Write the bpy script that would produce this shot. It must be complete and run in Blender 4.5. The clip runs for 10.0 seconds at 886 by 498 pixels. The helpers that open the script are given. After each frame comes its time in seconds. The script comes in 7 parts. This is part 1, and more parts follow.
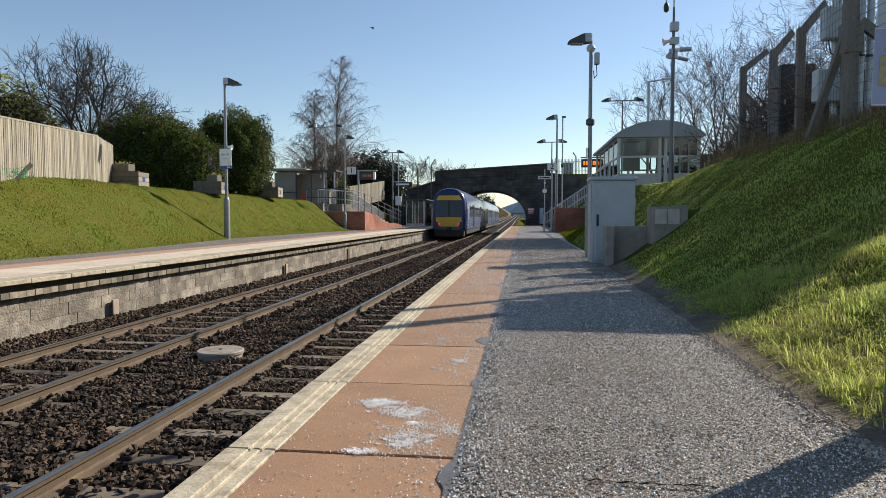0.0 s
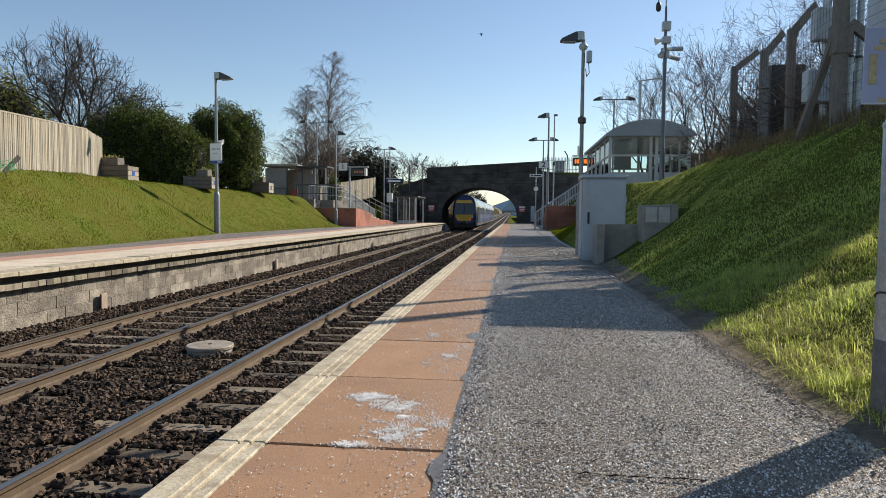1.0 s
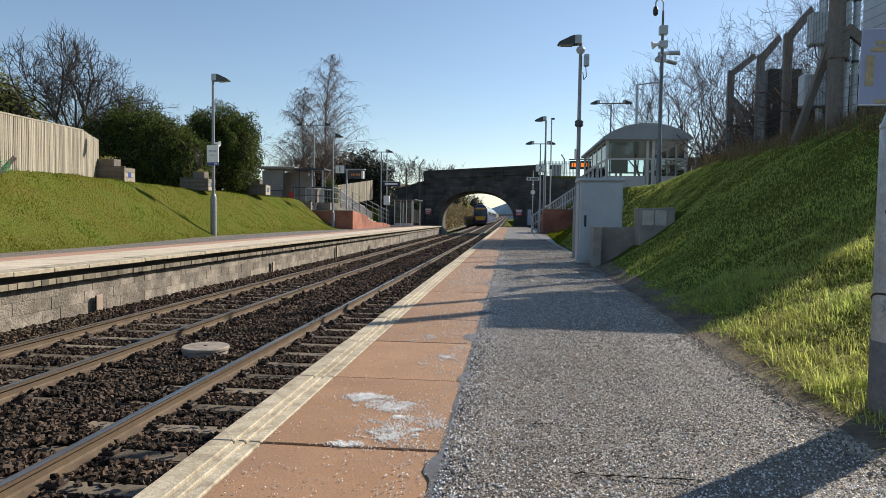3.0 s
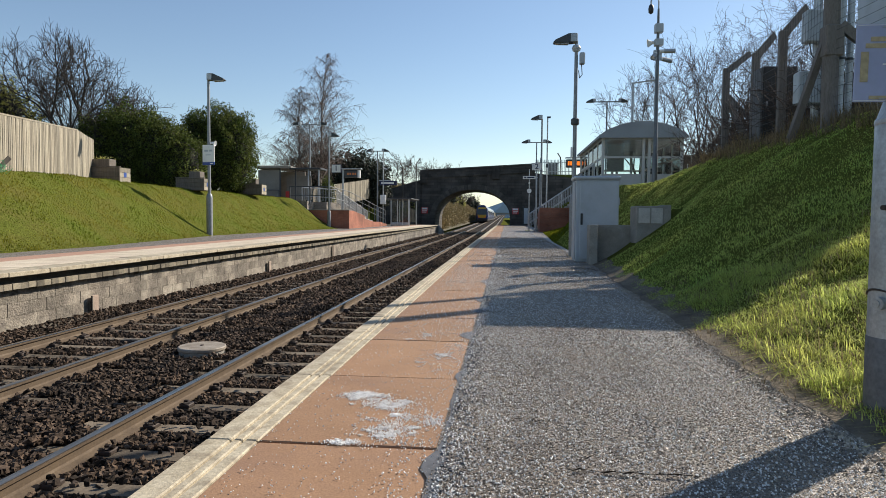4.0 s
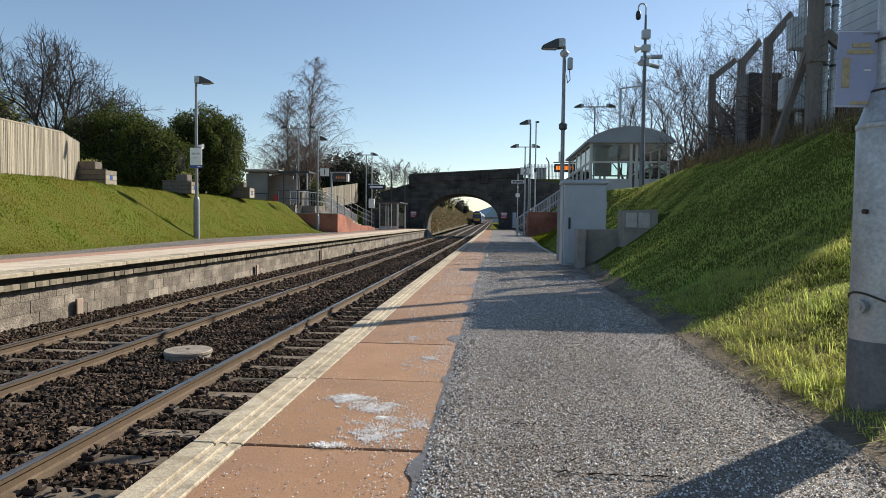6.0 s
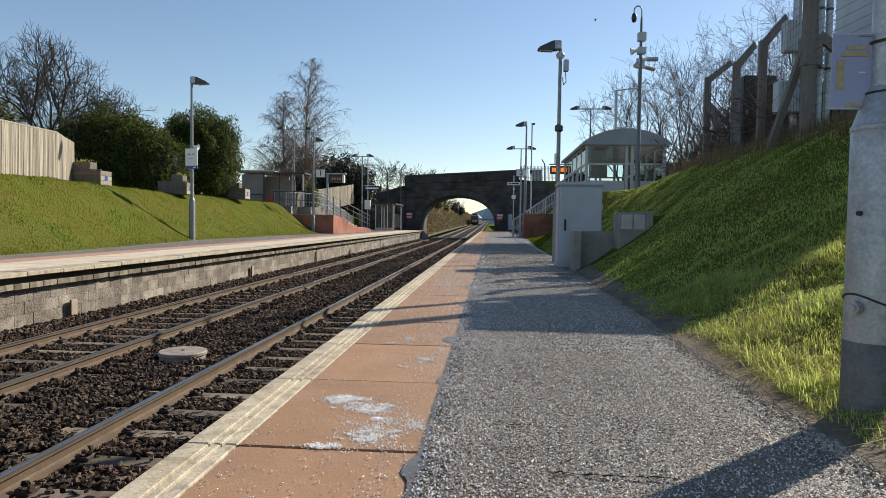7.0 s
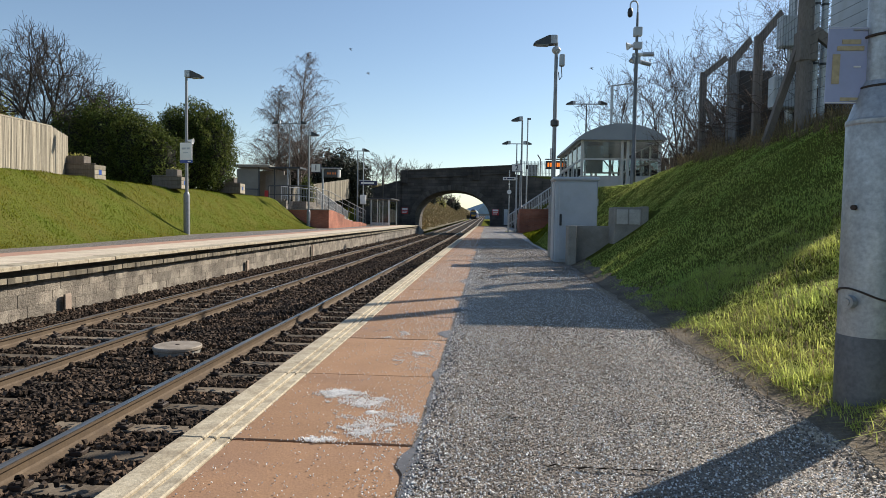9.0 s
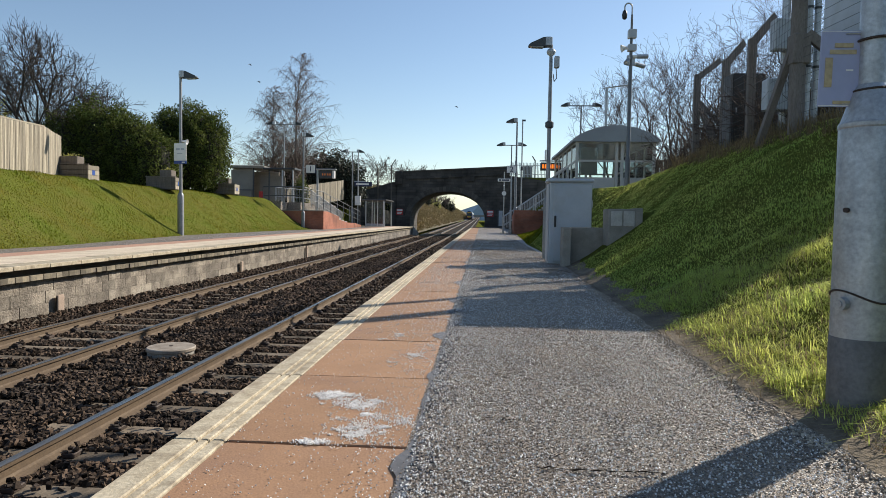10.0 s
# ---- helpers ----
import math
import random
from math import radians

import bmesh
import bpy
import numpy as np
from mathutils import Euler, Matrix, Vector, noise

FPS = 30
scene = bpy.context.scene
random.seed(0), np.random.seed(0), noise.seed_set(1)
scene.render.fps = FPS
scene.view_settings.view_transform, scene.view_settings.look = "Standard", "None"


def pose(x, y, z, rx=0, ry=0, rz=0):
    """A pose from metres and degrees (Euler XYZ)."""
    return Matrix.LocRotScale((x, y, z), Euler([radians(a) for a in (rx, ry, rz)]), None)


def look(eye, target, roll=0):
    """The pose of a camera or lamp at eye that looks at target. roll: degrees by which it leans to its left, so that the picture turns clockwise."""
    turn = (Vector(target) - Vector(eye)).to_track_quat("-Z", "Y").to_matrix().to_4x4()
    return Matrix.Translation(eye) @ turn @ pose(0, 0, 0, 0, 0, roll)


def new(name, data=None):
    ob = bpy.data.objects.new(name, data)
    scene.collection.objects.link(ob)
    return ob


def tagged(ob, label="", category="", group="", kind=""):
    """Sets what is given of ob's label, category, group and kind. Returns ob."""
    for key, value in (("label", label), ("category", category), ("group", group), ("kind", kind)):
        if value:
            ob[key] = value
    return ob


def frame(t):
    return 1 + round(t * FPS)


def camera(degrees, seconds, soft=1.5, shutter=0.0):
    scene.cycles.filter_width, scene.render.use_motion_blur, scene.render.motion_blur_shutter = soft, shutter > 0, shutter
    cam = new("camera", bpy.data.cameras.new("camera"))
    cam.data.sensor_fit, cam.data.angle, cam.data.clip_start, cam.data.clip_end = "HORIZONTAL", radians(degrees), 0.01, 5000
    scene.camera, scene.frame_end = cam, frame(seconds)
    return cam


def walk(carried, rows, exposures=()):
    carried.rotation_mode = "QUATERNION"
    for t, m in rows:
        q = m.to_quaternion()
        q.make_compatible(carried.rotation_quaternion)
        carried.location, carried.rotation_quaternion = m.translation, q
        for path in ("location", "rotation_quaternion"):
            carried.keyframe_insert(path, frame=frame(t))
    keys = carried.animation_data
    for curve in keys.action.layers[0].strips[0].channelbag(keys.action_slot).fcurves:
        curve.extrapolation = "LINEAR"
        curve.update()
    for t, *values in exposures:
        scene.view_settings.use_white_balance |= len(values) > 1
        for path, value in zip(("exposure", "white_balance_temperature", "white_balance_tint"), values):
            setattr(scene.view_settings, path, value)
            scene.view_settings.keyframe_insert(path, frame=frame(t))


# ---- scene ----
cam = camera(68.6, 10.0, soft=0.65)
PATH = [
    (0, (-0.001, -0.004, 0.961), (-0.243, 1.979, 0.863), 0.0),
    (0.5, (-0.002, -0.005, 0.95), (-0.227, 1.98, 0.846), 0.3),
    (1, (-0.005, -0.004, 0.945), (-0.219, 1.981, 0.839), 0.5),
    (1.5, (-0.01, 0.001, 0.94), (-0.223, 1.987, 0.839), 0.7),
    (2, (-0.012, -0.005, 0.932), (-0.226, 1.981, 0.836), 0.8),
    (2.5, (-0.009, -0.001, 0.931), (-0.219, 1.986, 0.835), 0.8),
    (4, (-0.005, 0.005, 0.922), (-0.199, 1.993, 0.823), 0.5),
    (4.5, (-0.005, 0.0, 0.923), (-0.196, 1.988, 0.821), 0.4),
    (5, (-0.003, 0.003, 0.917), (-0.187, 1.992, 0.815), 0.5),
    (5.5, (0.004, 0.004, 0.916), (-0.167, 1.995, 0.822), 0.6),
    (7, (0.006, 0.006, 0.911), (-0.141, 1.999, 0.83), 0.8),
    (7.5, (0.005, 0.01, 0.909), (-0.139, 2.003, 0.824), 0.9),
    (8, (0.004, 0.011, 0.903), (-0.138, 2.004, 0.817), 1.0),
    (8.5, (0.007, 0.014, 0.902), (-0.132, 2.007, 0.81), 0.9),
    (9, (0.007, 0.012, 0.904), (-0.126, 2.005, 0.808), 0.9),
    (9.5, (0.008, 0.019, 0.903), (-0.117, 2.013, 0.808), 0.9),
    (10, (0.008, 0.012, 0.907), (-0.109, 2.006, 0.815), 1.0),
]
walk(cam, [(t, look(eye, target, roll)) for t, eye, target, roll in PATH])

# ---- daylight ----
SUN_AZ, SUN_EL = 48.0, 33.0
world = bpy.data.worlds.new("sky")
scene.world = world
world.use_nodes = True
wn = world.node_tree.nodes
sky = wn.new("ShaderNodeTexSky")
sky.sky_type, sky.sun_disc = "NISHITA", False
sky.sun_elevation, sky.sun_rotation = radians(SUN_EL), radians(SUN_AZ)
sky.air_density, sky.dust_density, sky.ozone_density = 1.0, 0.18, 1.5
world.node_tree.links.new(sky.outputs[0], wn["Background"].inputs[0])
wn["Background"].inputs[1].default_value = 0.098
sun = new("sun", bpy.data.lights.new("sun", "SUN"))
sun.data.energy, sun.data.angle, sun.data.color = 5.0, radians(0.55), (1.0, 0.91, 0.78)
az, el = radians(SUN_AZ), radians(SUN_EL)
sun.matrix_world = look((40 * math.sin(az), 40 * math.cos(az), 40 * math.tan(el)), (0, 0, 0))
scene.view_settings.exposure = 0.45


# ---- materials ----
def mat(name, a, b=None, scale=3.0, fine=40.0, rough=0.8, rvar=0.1, metal=0.0, bump=0.2, dist=0.01, rand=0.0, island=0.0,
        stain=None, stain_scale=0.7, stain_amt=0.5, grain=0.25, local=False, stretch=(1, 1, 1), spec=0.5, back=0.0):
    """A surface with two scales of colour change, fine grain, stains and relief."""
    m = bpy.data.materials.new(name)
    m.use_nodes = True
    nt = m.node_tree
    n, l = nt.nodes, nt.links
    bs = n["Principled BSDF"]
    b = b or tuple(c * 0.7 for c in a)
    if local:
        src = n.new("ShaderNodeTexCoord").outputs["Object"]
    else:
        src = n.new("ShaderNodeNewGeometry").outputs["Position"]
    mp = n.new("ShaderNodeMapping")
    mp.inputs["Scale"].default_value = stretch
    l.new(src, mp.inputs["Vector"])

    def noise_tex(s, det=6, ro=0.6):
        t = n.new("ShaderNodeTexNoise")
        t.inputs["Scale"].default_value, t.inputs["Detail"].default_value, t.inputs["Roughness"].default_value = s, det, ro
        l.new(mp.outputs[0], t.inputs["Vector"])
        return t.outputs[0]

    def ramp(sock, lo, hi):
        r = n.new("ShaderNodeMapRange")
        r.inputs["From Min"].default_value, r.inputs["From Max"].default_value = lo, hi
        l.new(sock, r.inputs["Value"])
        return r.outputs[0]

    def mix(f, c1, c2, mode="MIX"):
        x = n.new("ShaderNodeMix")
        x.data_type, x.blend_type = "RGBA", mode
        for k, v in ((0, f), (6, c1), (7, c2)):
            if isinstance(v, (int, float)):
                x.inputs[k].default_value = v
            elif isinstance(v, tuple):
                x.inputs[k].default_value = (*v, 1)
            else:
                l.new(v, x.inputs[k])
        return x.outputs[2]

    big, small = noise_tex(scale), noise_tex(fine, 4)
    col = mix(ramp(big, 0.3, 0.7), a, b)
    if grain:
        g = n.new("ShaderNodeMapRange")
        g.inputs["From Min"].default_value, g.inputs["From Max"].default_value = 0.25, 0.75
        g.inputs["To Min"].default_value, g.inputs["To Max"].default_value = 1 - grain, 1 + grain
        l.new(small, g.inputs["Value"])
        col = mix(1.0, col, g.outputs[0], "MULTIPLY")
    if stain:
        s = noise_tex(stain_scale, 8, 0.65)
        r = n.new("ShaderNodeMapRange")
        r.inputs["From Min"].default_value, r.inputs["From Max"].default_value, r.inputs["To Max"].default_value = 0.48, 0.68, stain_amt
        l.new(s, r.inputs["Value"])
        col = mix(r.outputs[0], col, stain)
    for amt, node, out in ((rand, "ShaderNodeObjectInfo", "Random"), (island, "ShaderNodeNewGeometry", "Random Per Island")):
        if amt:
            o = n.new(node)
            g = n.new("ShaderNodeMapRange")
            g.inputs["To Min"].default_value, g.inputs["To Max"].default_value = 1 - amt, 1 + amt
            l.new(o.outputs[out], g.inputs["Value"])
            col = mix(1.0, col, g.outputs[0], "MULTIPLY")
    l.new(col, bs.inputs["Base Color"])
    rr = n.new("ShaderNodeMapRange")
    rr.inputs["From Min"].default_value, rr.inputs["From Max"].default_value = 0.3, 0.7
    rr.inputs["To Min"].default_value, rr.inputs["To Max"].default_value = max(0.02, rough - rvar), min(1, rough + rvar)
    l.new(big, rr.inputs["Value"])
    l.new(rr.outputs[0], bs.inputs["Roughness"])
    bs.inputs["Metallic"].default_value = metal
    bs.inputs["Specular IOR Level"].default_value = spec
    if bump:
        bp = n.new("ShaderNodeBump")
        bp.inputs["Strength"].default_value, bp.inputs["Distance"].default_value = bump, dist
        l.new(small, bp.inputs["Height"])
        l.new(bp.outputs[0], bs.inputs["Normal"])
    if back:
        tr = n.new("ShaderNodeBsdfTranslucent")
        l.new(col, tr.inputs[0])
        ms = n.new("ShaderNodeMixShader")
        ms.inputs[0].default_value = back
        l.new(bs.outputs[0], ms.inputs[1])
        l.new(tr.outputs[0], ms.inputs[2])
        l.new(ms.outputs[0], n["Material Output"].inputs[0])
    return m


def glow(name, c, strength):
    m = bpy.data.materials.new(name)
    m.use_nodes = True
    bs = m.node_tree.nodes["Principled BSDF"]
    bs.inputs["Base Color"].default_value = (*c, 1)
    bs.inputs["Emission Color"].default_value = (*c, 1)
    bs.inputs["Emission Strength"].default_value = strength
    return m


def glass(name, tint=(0.9, 0.95, 0.95), rough=0.02):
    m = bpy.data.materials.new(name)
    m.use_nodes = True
    n, l = m.node_tree.nodes, m.node_tree.links
    tr, gl, mx, fr = (n.new("ShaderNodeBsdfTransparent"), n.new("ShaderNodeBsdfGlossy"), n.new("ShaderNodeMixShader"), n.new("ShaderNodeFresnel"))
    tr.inputs[0].default_value = (*tint, 1)
    gl.inputs["Roughness"].default_value = rough
    fr.inputs[0].default_value = 1.5
    l.new(fr.outputs[0], mx.inputs[0])
    l.new(tr.outputs[0], mx.inputs[1])
    l.new(gl.outputs[0], mx.inputs[2])
    l.new(mx.outputs[0], n["Material Output"].inputs[0])
    return m


def asphalt_mat():
    m = mat("asphalt", (0.095, 0.078, 0.06), (0.21, 0.17, 0.128), scale=0.9, fine=48, rough=0.5, rvar=0.12, bump=1.0, dist=0.02, grain=0.7, spec=0.5,
            stain=(0.12, 0.11, 0.1), stain_scale=0.9, stain_amt=0.5)
    n, l = m.node_tree.nodes, m.node_tree.links
    bs = n["Principled BSDF"]
    old = bs.inputs["Base Color"].links[0].from_socket
    geo = n.new("ShaderNodeNewGeometry")
    for s, thr, c in ((75, 0.10, (0.28, 0.26, 0.24)), (140, 0.14, (0.36, 0.35, 0.34))):
        v = n.new("ShaderNodeTexVoronoi")
        v.inputs["Scale"].default_value = s
        l.new(geo.outputs["Position"], v.inputs["Vector"])
        sep = n.new("ShaderNodeSeparateColor")
        l.new(v.outputs["Color"], sep.inputs[0])
        k = n.new("ShaderNodeMath")
        k.operation = "LESS_THAN"
        k.inputs[1].default_value = thr
        l.new(sep.outputs[0], k.inputs[0])
        x = n.new("ShaderNodeMix")
        x.data_type = "RGBA"
        l.new(k.outputs[0], x.inputs[0])
        l.new(old, x.inputs[6])
        x.inputs[7].default_value = (*c, 1)
        old = x.outputs[2]
    l.new(old, bs.inputs["Base Color"])
    return m


def masonry_mat(name, c1, c2, mortar, w, h, axis="x", scale=1.0):
    """Coursed stone or brick for walls that stay far off."""
    m = bpy.data.materials.new(name)
    m.use_nodes = True
    n, l = m.node_tree.nodes, m.node_tree.links
    bs = n["Principled BSDF"]
    geo, sp, cb = n.new("ShaderNodeNewGeometry"), n.new("ShaderNodeSeparateXYZ"), n.new("ShaderNodeCombineXYZ")
    l.new(geo.outputs["Position"], sp.inputs[0])
    ad = n.new("ShaderNodeMath")
    l.new(sp.outputs[0], ad.inputs[0])
    l.new(sp.outputs[1], ad.inputs[1])
    l.new(ad.outputs[0], cb.inputs[0])
    l.new(sp.outputs[2], cb.inputs[1])
    br = n.new("ShaderNodeTexBrick")
    br.inputs["Color1"].default_value, br.inputs["Color2"].default_value, br.inputs["Mortar"].default_value = (*c1, 1), (*c2, 1), (*mortar, 1)
    br.inputs["Scale"].default_value, br.inputs["Brick Width"].default_value, br.inputs["Row Height"].default_value = scale, w, h
    br.inputs["Mortar Size"].default_value = 0.035 * h
    l.new(cb.outputs[0], br.inputs["Vector"])
    nz = n.new("ShaderNodeTexNoise")
    nz.inputs["Scale"].default_value, nz.inputs["Detail"].default_value = 0.6, 8
    l.new(geo.outputs["Position"], nz.inputs["Vector"])
    mr = n.new("ShaderNodeMapRange")
    mr.inputs["From Min"].default_value, mr.inputs["From Max"].default_value = 0.3, 0.7
    mr.inputs["To Min"].default_value, mr.inputs["To Max"].default_value = 0.45, 1.35
    l.new(nz.outputs[0], mr.inputs["Value"])
    mx = n.new("ShaderNodeMix")
    mx.data_type, mx.blend_type = "RGBA", "MULTIPLY"
    mx.inputs[0].default_value = 1
    l.new(br.outputs[0], mx.inputs[6])
    l.new(mr.outputs[0], mx.inputs[7])
    l.new(mx.outputs[2], bs.inputs["Base Color"])
    bs.inputs["Roughness"].default_value = 0.9
    bp = n.new("ShaderNodeBump")
    bp.inputs["Strength"].default_value, bp.inputs["Distance"].default_value = 0.6, 0.03
    l.new(br.outputs["Fac"], bp.inputs["Height"])
    bp.invert = True
    l.new(bp.outputs[0], bs.inputs["Normal"])
    return m


ASPHALT = asphalt_mat()
SLAB = mat("red_slab", (0.33, 0.188, 0.10), (0.265, 0.15, 0.082), scale=2.5, fine=110, rough=0.8, bump=0.35, dist=0.004, rand=0.08, grain=0.28,
           stain=(0.22, 0.13, 0.09), stain_scale=1.6, stain_amt=0.5)
COPING = mat("coping_paint", (0.50, 0.44, 0.325), (0.35, 0.295, 0.205), scale=9, fine=70, rough=0.8, bump=0.5, dist=0.006, rand=0.08, grain=0.3,
             stain=(0.20, 0.16, 0.11), stain_scale=7, stain_amt=0.85)
SEAL = mat("bitumen_seal", (0.115, 0.12, 0.135), (0.075, 0.078, 0.088), fine=30, rough=0.75, bump=0.3)
AGG = mat("asphalt_aggregate", (0.13, 0.10, 0.075), (0.33, 0.26, 0.19), scale=1.3, fine=80, rough=0.42, bump=0, island=0.8, grain=0.2, spec=0.5)
GRIT = mat("salt_grit", (0.85, 0.84, 0.82), (0.75, 0.73, 0.70), rough=0.6, bump=0.0, island=0.15)
GRAVEL = mat("pale_gravel", (0.46, 0.40, 0.32), (0.24, 0.2, 0.16), rough=0.8, bump=0.0, island=0.5)
STONE = mat("ballast_stone", (0.038, 0.029, 0.023), (0.105, 0.072, 0.05), scale=1.2, fine=60, rough=0.85, bump=0.3, island=0.9, grain=0.4, spec=0.15)
BED = mat("ballast_bed", (0.03, 0.023, 0.018), (0.018, 0.014, 0.012), scale=22, fine=60, rough=0.95, bump=1.0, dist=0.05, grain=0.6, spec=0.1)
SLEEPER = mat("sleeper_concrete", (0.20, 0.165, 0.125), (0.11, 0.09, 0.07), scale=5, fine=60, rough=0.9, rand=0.5, bump=0.4, stain=(0.08, 0.065, 0.05), stain_scale=4, stain_amt=0.8, spec=0.2)
RUST = mat("rail_rust", (0.135, 0.096, 0.06), (0.095, 0.067, 0.044), scale=4, fine=50, rough=0.75, bump=0.3, dist=0.004, metal=0.2)
RAILTOP = mat("rail_running_top", (0.50, 0.44, 0.37), (0.34, 0.29, 0.24), scale=6, fine=30, rough=0.29, rvar=0.08, metal=1.0, bump=0.05, stretch=(1, 0.1, 1))
CLIP = mat("clip_iron", (0.045, 0.035, 0.03), (0.07, 0.05, 0.04), rough=0.7, metal=0.3, bump=0.2)
BLOCK = mat("concrete_block", (0.25, 0.215, 0.17), (0.14, 0.12, 0.10), scale=4, fine=28, rough=0.9, bump=0.9, dist=0.03, rand=0.28, grain=0.45,
            stain=(0.42, 0.375, 0.30), stain_scale=1.9, stain_amt=0.65)
MORTAR = mat("mortar", (0.14, 0.12, 0.095), (0.10, 0.085, 0.07), scale=5, fine=40, rough=0.95, bump=0.5)
BRICKLET = mat("sandy_brick", (0.24, 0.205, 0.14), (0.13, 0.115, 0.095), scale=8, fine=50, rough=0.9, bump=0.5, rand=0.5)
SOIL = mat("earth", (0.22, 0.17, 0.11), (0.07, 0.055, 0.04), scale=3, fine=40, rough=0.95, bump=0.8, dist=0.03)
GRASS_BASE = mat("grass_ground", (0.098, 0.122, 0.024), (0.108, 0.108, 0.026), scale=0.7, fine=14, rough=0.9, bump=1.0, dist=0.06, grain=0.5,
                 stain=(0.13, 0.115, 0.035), stain_scale=0.9, stain_amt=0.7, spec=0.0)
BLADE = mat("grass_blade", (0.40, 0.52, 0.12), (0.60, 0.60, 0.17), scale=0.8, fine=9, rough=0.55, bump=0, island=0.4, back=0.62, spec=0.12)
BLADE_FAR = mat("mown_grass_blade", (0.080, 0.130, 0.008), (0.21, 0.18, 0.020), scale=0.7, fine=7, rough=0.95, bump=0, island=0.5, back=0.35, spec=0.0)
DRY = mat("dry_stalks", (0.30, 0.23, 0.13), (0.2, 0.14, 0.08), rough=0.8, bump=0, island=0.4, back=0.3)
GALV = mat("galvanised_steel", (0.46, 0.48, 0.50), (0.36, 0.38, 0.40), scale=9, fine=50, rough=0.42, rvar=0.1, metal=0.45, bump=0.12, dist=0.003, stain=(0.25, 0.25, 0.25), stain_scale=6, stain_amt=0.5)
GREYPAINT = mat("grey_paint", (0.46, 0.50, 0.54), (0.40, 0.44, 0.48), scale=2, fine=60, rough=0.45, bump=0.08, grain=0.06, stain=(0.33, 0.34, 0.33), stain_scale=3, stain_amt=0.35)
CRACK = mat("crack_mouth", (0.008, 0.007, 0.006), (0.012, 0.01, 0.009), rough=1.0, bump=0, spec=0.0)
DARKSTEEL = mat("dark_steel", (0.05, 0.055, 0.06), (0.075, 0.08, 0.085), rough=0.5, metal=0.3, bump=0.1)
BLACK = mat("black_plastic", (0.018, 0.018, 0.02), (0.03, 0.03, 0.032), rough=0.5, bump=0.05)
WHITE = mat("white_paint", (0.8, 0.8, 0.78), (0.72, 0.72, 0.7), rough=0.5, bump=0.05, grain=0.05)
BLUE = mat("sign_blue", (0.02, 0.07, 0.30), (0.018, 0.06, 0.26), rough=0.4, bump=0, grain=0.05)
NAVY = mat("navy_lettering", (0.012, 0.02, 0.07), (0.012, 0.02, 0.06), rough=0.5, bump=0, grain=0)
CONC = mat("weathered_concrete", (0.34, 0.32, 0.28), (0.26, 0.24, 0.21), scale=3, fine=60, rough=0.9, bump=0.5, dist=0.01, stain=(0.16, 0.15, 0.13), stain_scale=2, stain_amt=0.6)
TIMBER = mat("weathered_timber", (0.35, 0.31, 0.235), (0.25, 0.22, 0.165), scale=2, fine=18, rough=0.85, bump=0.5, rand=0.3, grain=0.35, stretch=(6, 6, 0.6), stain=(0.2, 0.165, 0.12), stain_scale=1.2, stain_amt=0.6)
TIMBERGREY = mat("grey_timber", (0.17, 0.145, 0.12), (0.11, 0.095, 0.08), scale=3, fine=25, rough=0.9, bump=0.5, rand=0.2, grain=0.35, stretch=(5, 5, 0.6))
BARK = mat("bark", (0.06, 0.048, 0.04), (0.038, 0.031, 0.027), scale=4, fine=30, rough=0.9, bump=0.5)
BIRCHBARK = mat("birch_bark", (0.30, 0.26, 0.23), (0.14, 0.11, 0.095), scale=3, fine=12, rough=0.8, bump=0.3, stretch=(1, 1, 3))
BIRCHTWIG = mat("birch_twigs", (0.15, 0.105, 0.085), (0.10, 0.07, 0.06), rough=0.85, bump=0)
TWIG = mat("twigs", (0.075, 0.052, 0.042), (0.05, 0.036, 0.031), rough=0.85, bump=0)
EVERGREEN = mat("evergreen_leaf", (0.055, 0.085, 0.018), (0.105, 0.12, 0.03), scale=1.2, fine=8, rough=0.55, bump=0, island=0.7, back=0.35, spec=0.15)
CONIFER = mat("conifer_needles", (0.022, 0.032, 0.02), (0.035, 0.04, 0.022), scale=1, fine=8, rough=0.7, bump=0, island=0.5, back=0.1)
OLIVE = mat("olive_leaf", (0.36, 0.34, 0.09), (0.26, 0.26, 0.08), scale=1, fine=8, rough=0.6, bump=0, island=0.4, back=0.5)
SCRUB = mat("winter_scrub", (0.26, 0.19, 0.10), (0.16, 0.14, 0.06), scale=0.4, fine=6, rough=0.9, bump=0, island=0.5, back=0.2)
BRIDGE = masonry_mat("dark_stone", (0.062, 0.057, 0.053), (0.10, 0.09, 0.08), (0.035, 0.032, 0.03), 0.85, 0.34)
REDBRICK = masonry_mat("red_brick", (0.36, 0.14, 0.085), (0.29, 0.11, 0.07), (0.28, 0.22, 0.18), 0.225, 0.075)
RENDERWALL = mat("grey_render", (0.30, 0.28, 0.24), (0.23, 0.21, 0.185), scale=1.5, fine=30, rough=0.9, bump=0.3, stain=(0.26, 0.24, 0.2), stain_scale=1, stain_amt=0.6)
PANE = glass("clear_pane")
DARKPANE = mat("tinted_glass", (0.012, 0.014, 0.018), (0.016, 0.018, 0.022), rough=0.06, rvar=0.02, bump=0, grain=0)
YELLOW = mat("warning_yellow", (0.66, 0.38, 0.02), (0.6, 0.34, 0.02), rough=0.4, bump=0, grain=0.08, local=True)
TRAINBLUE = mat("train_blue", (0.013, 0.022, 0.09), (0.016, 0.027, 0.10), rough=0.25, rvar=0.05, bump=0, grain=0.1, local=True)
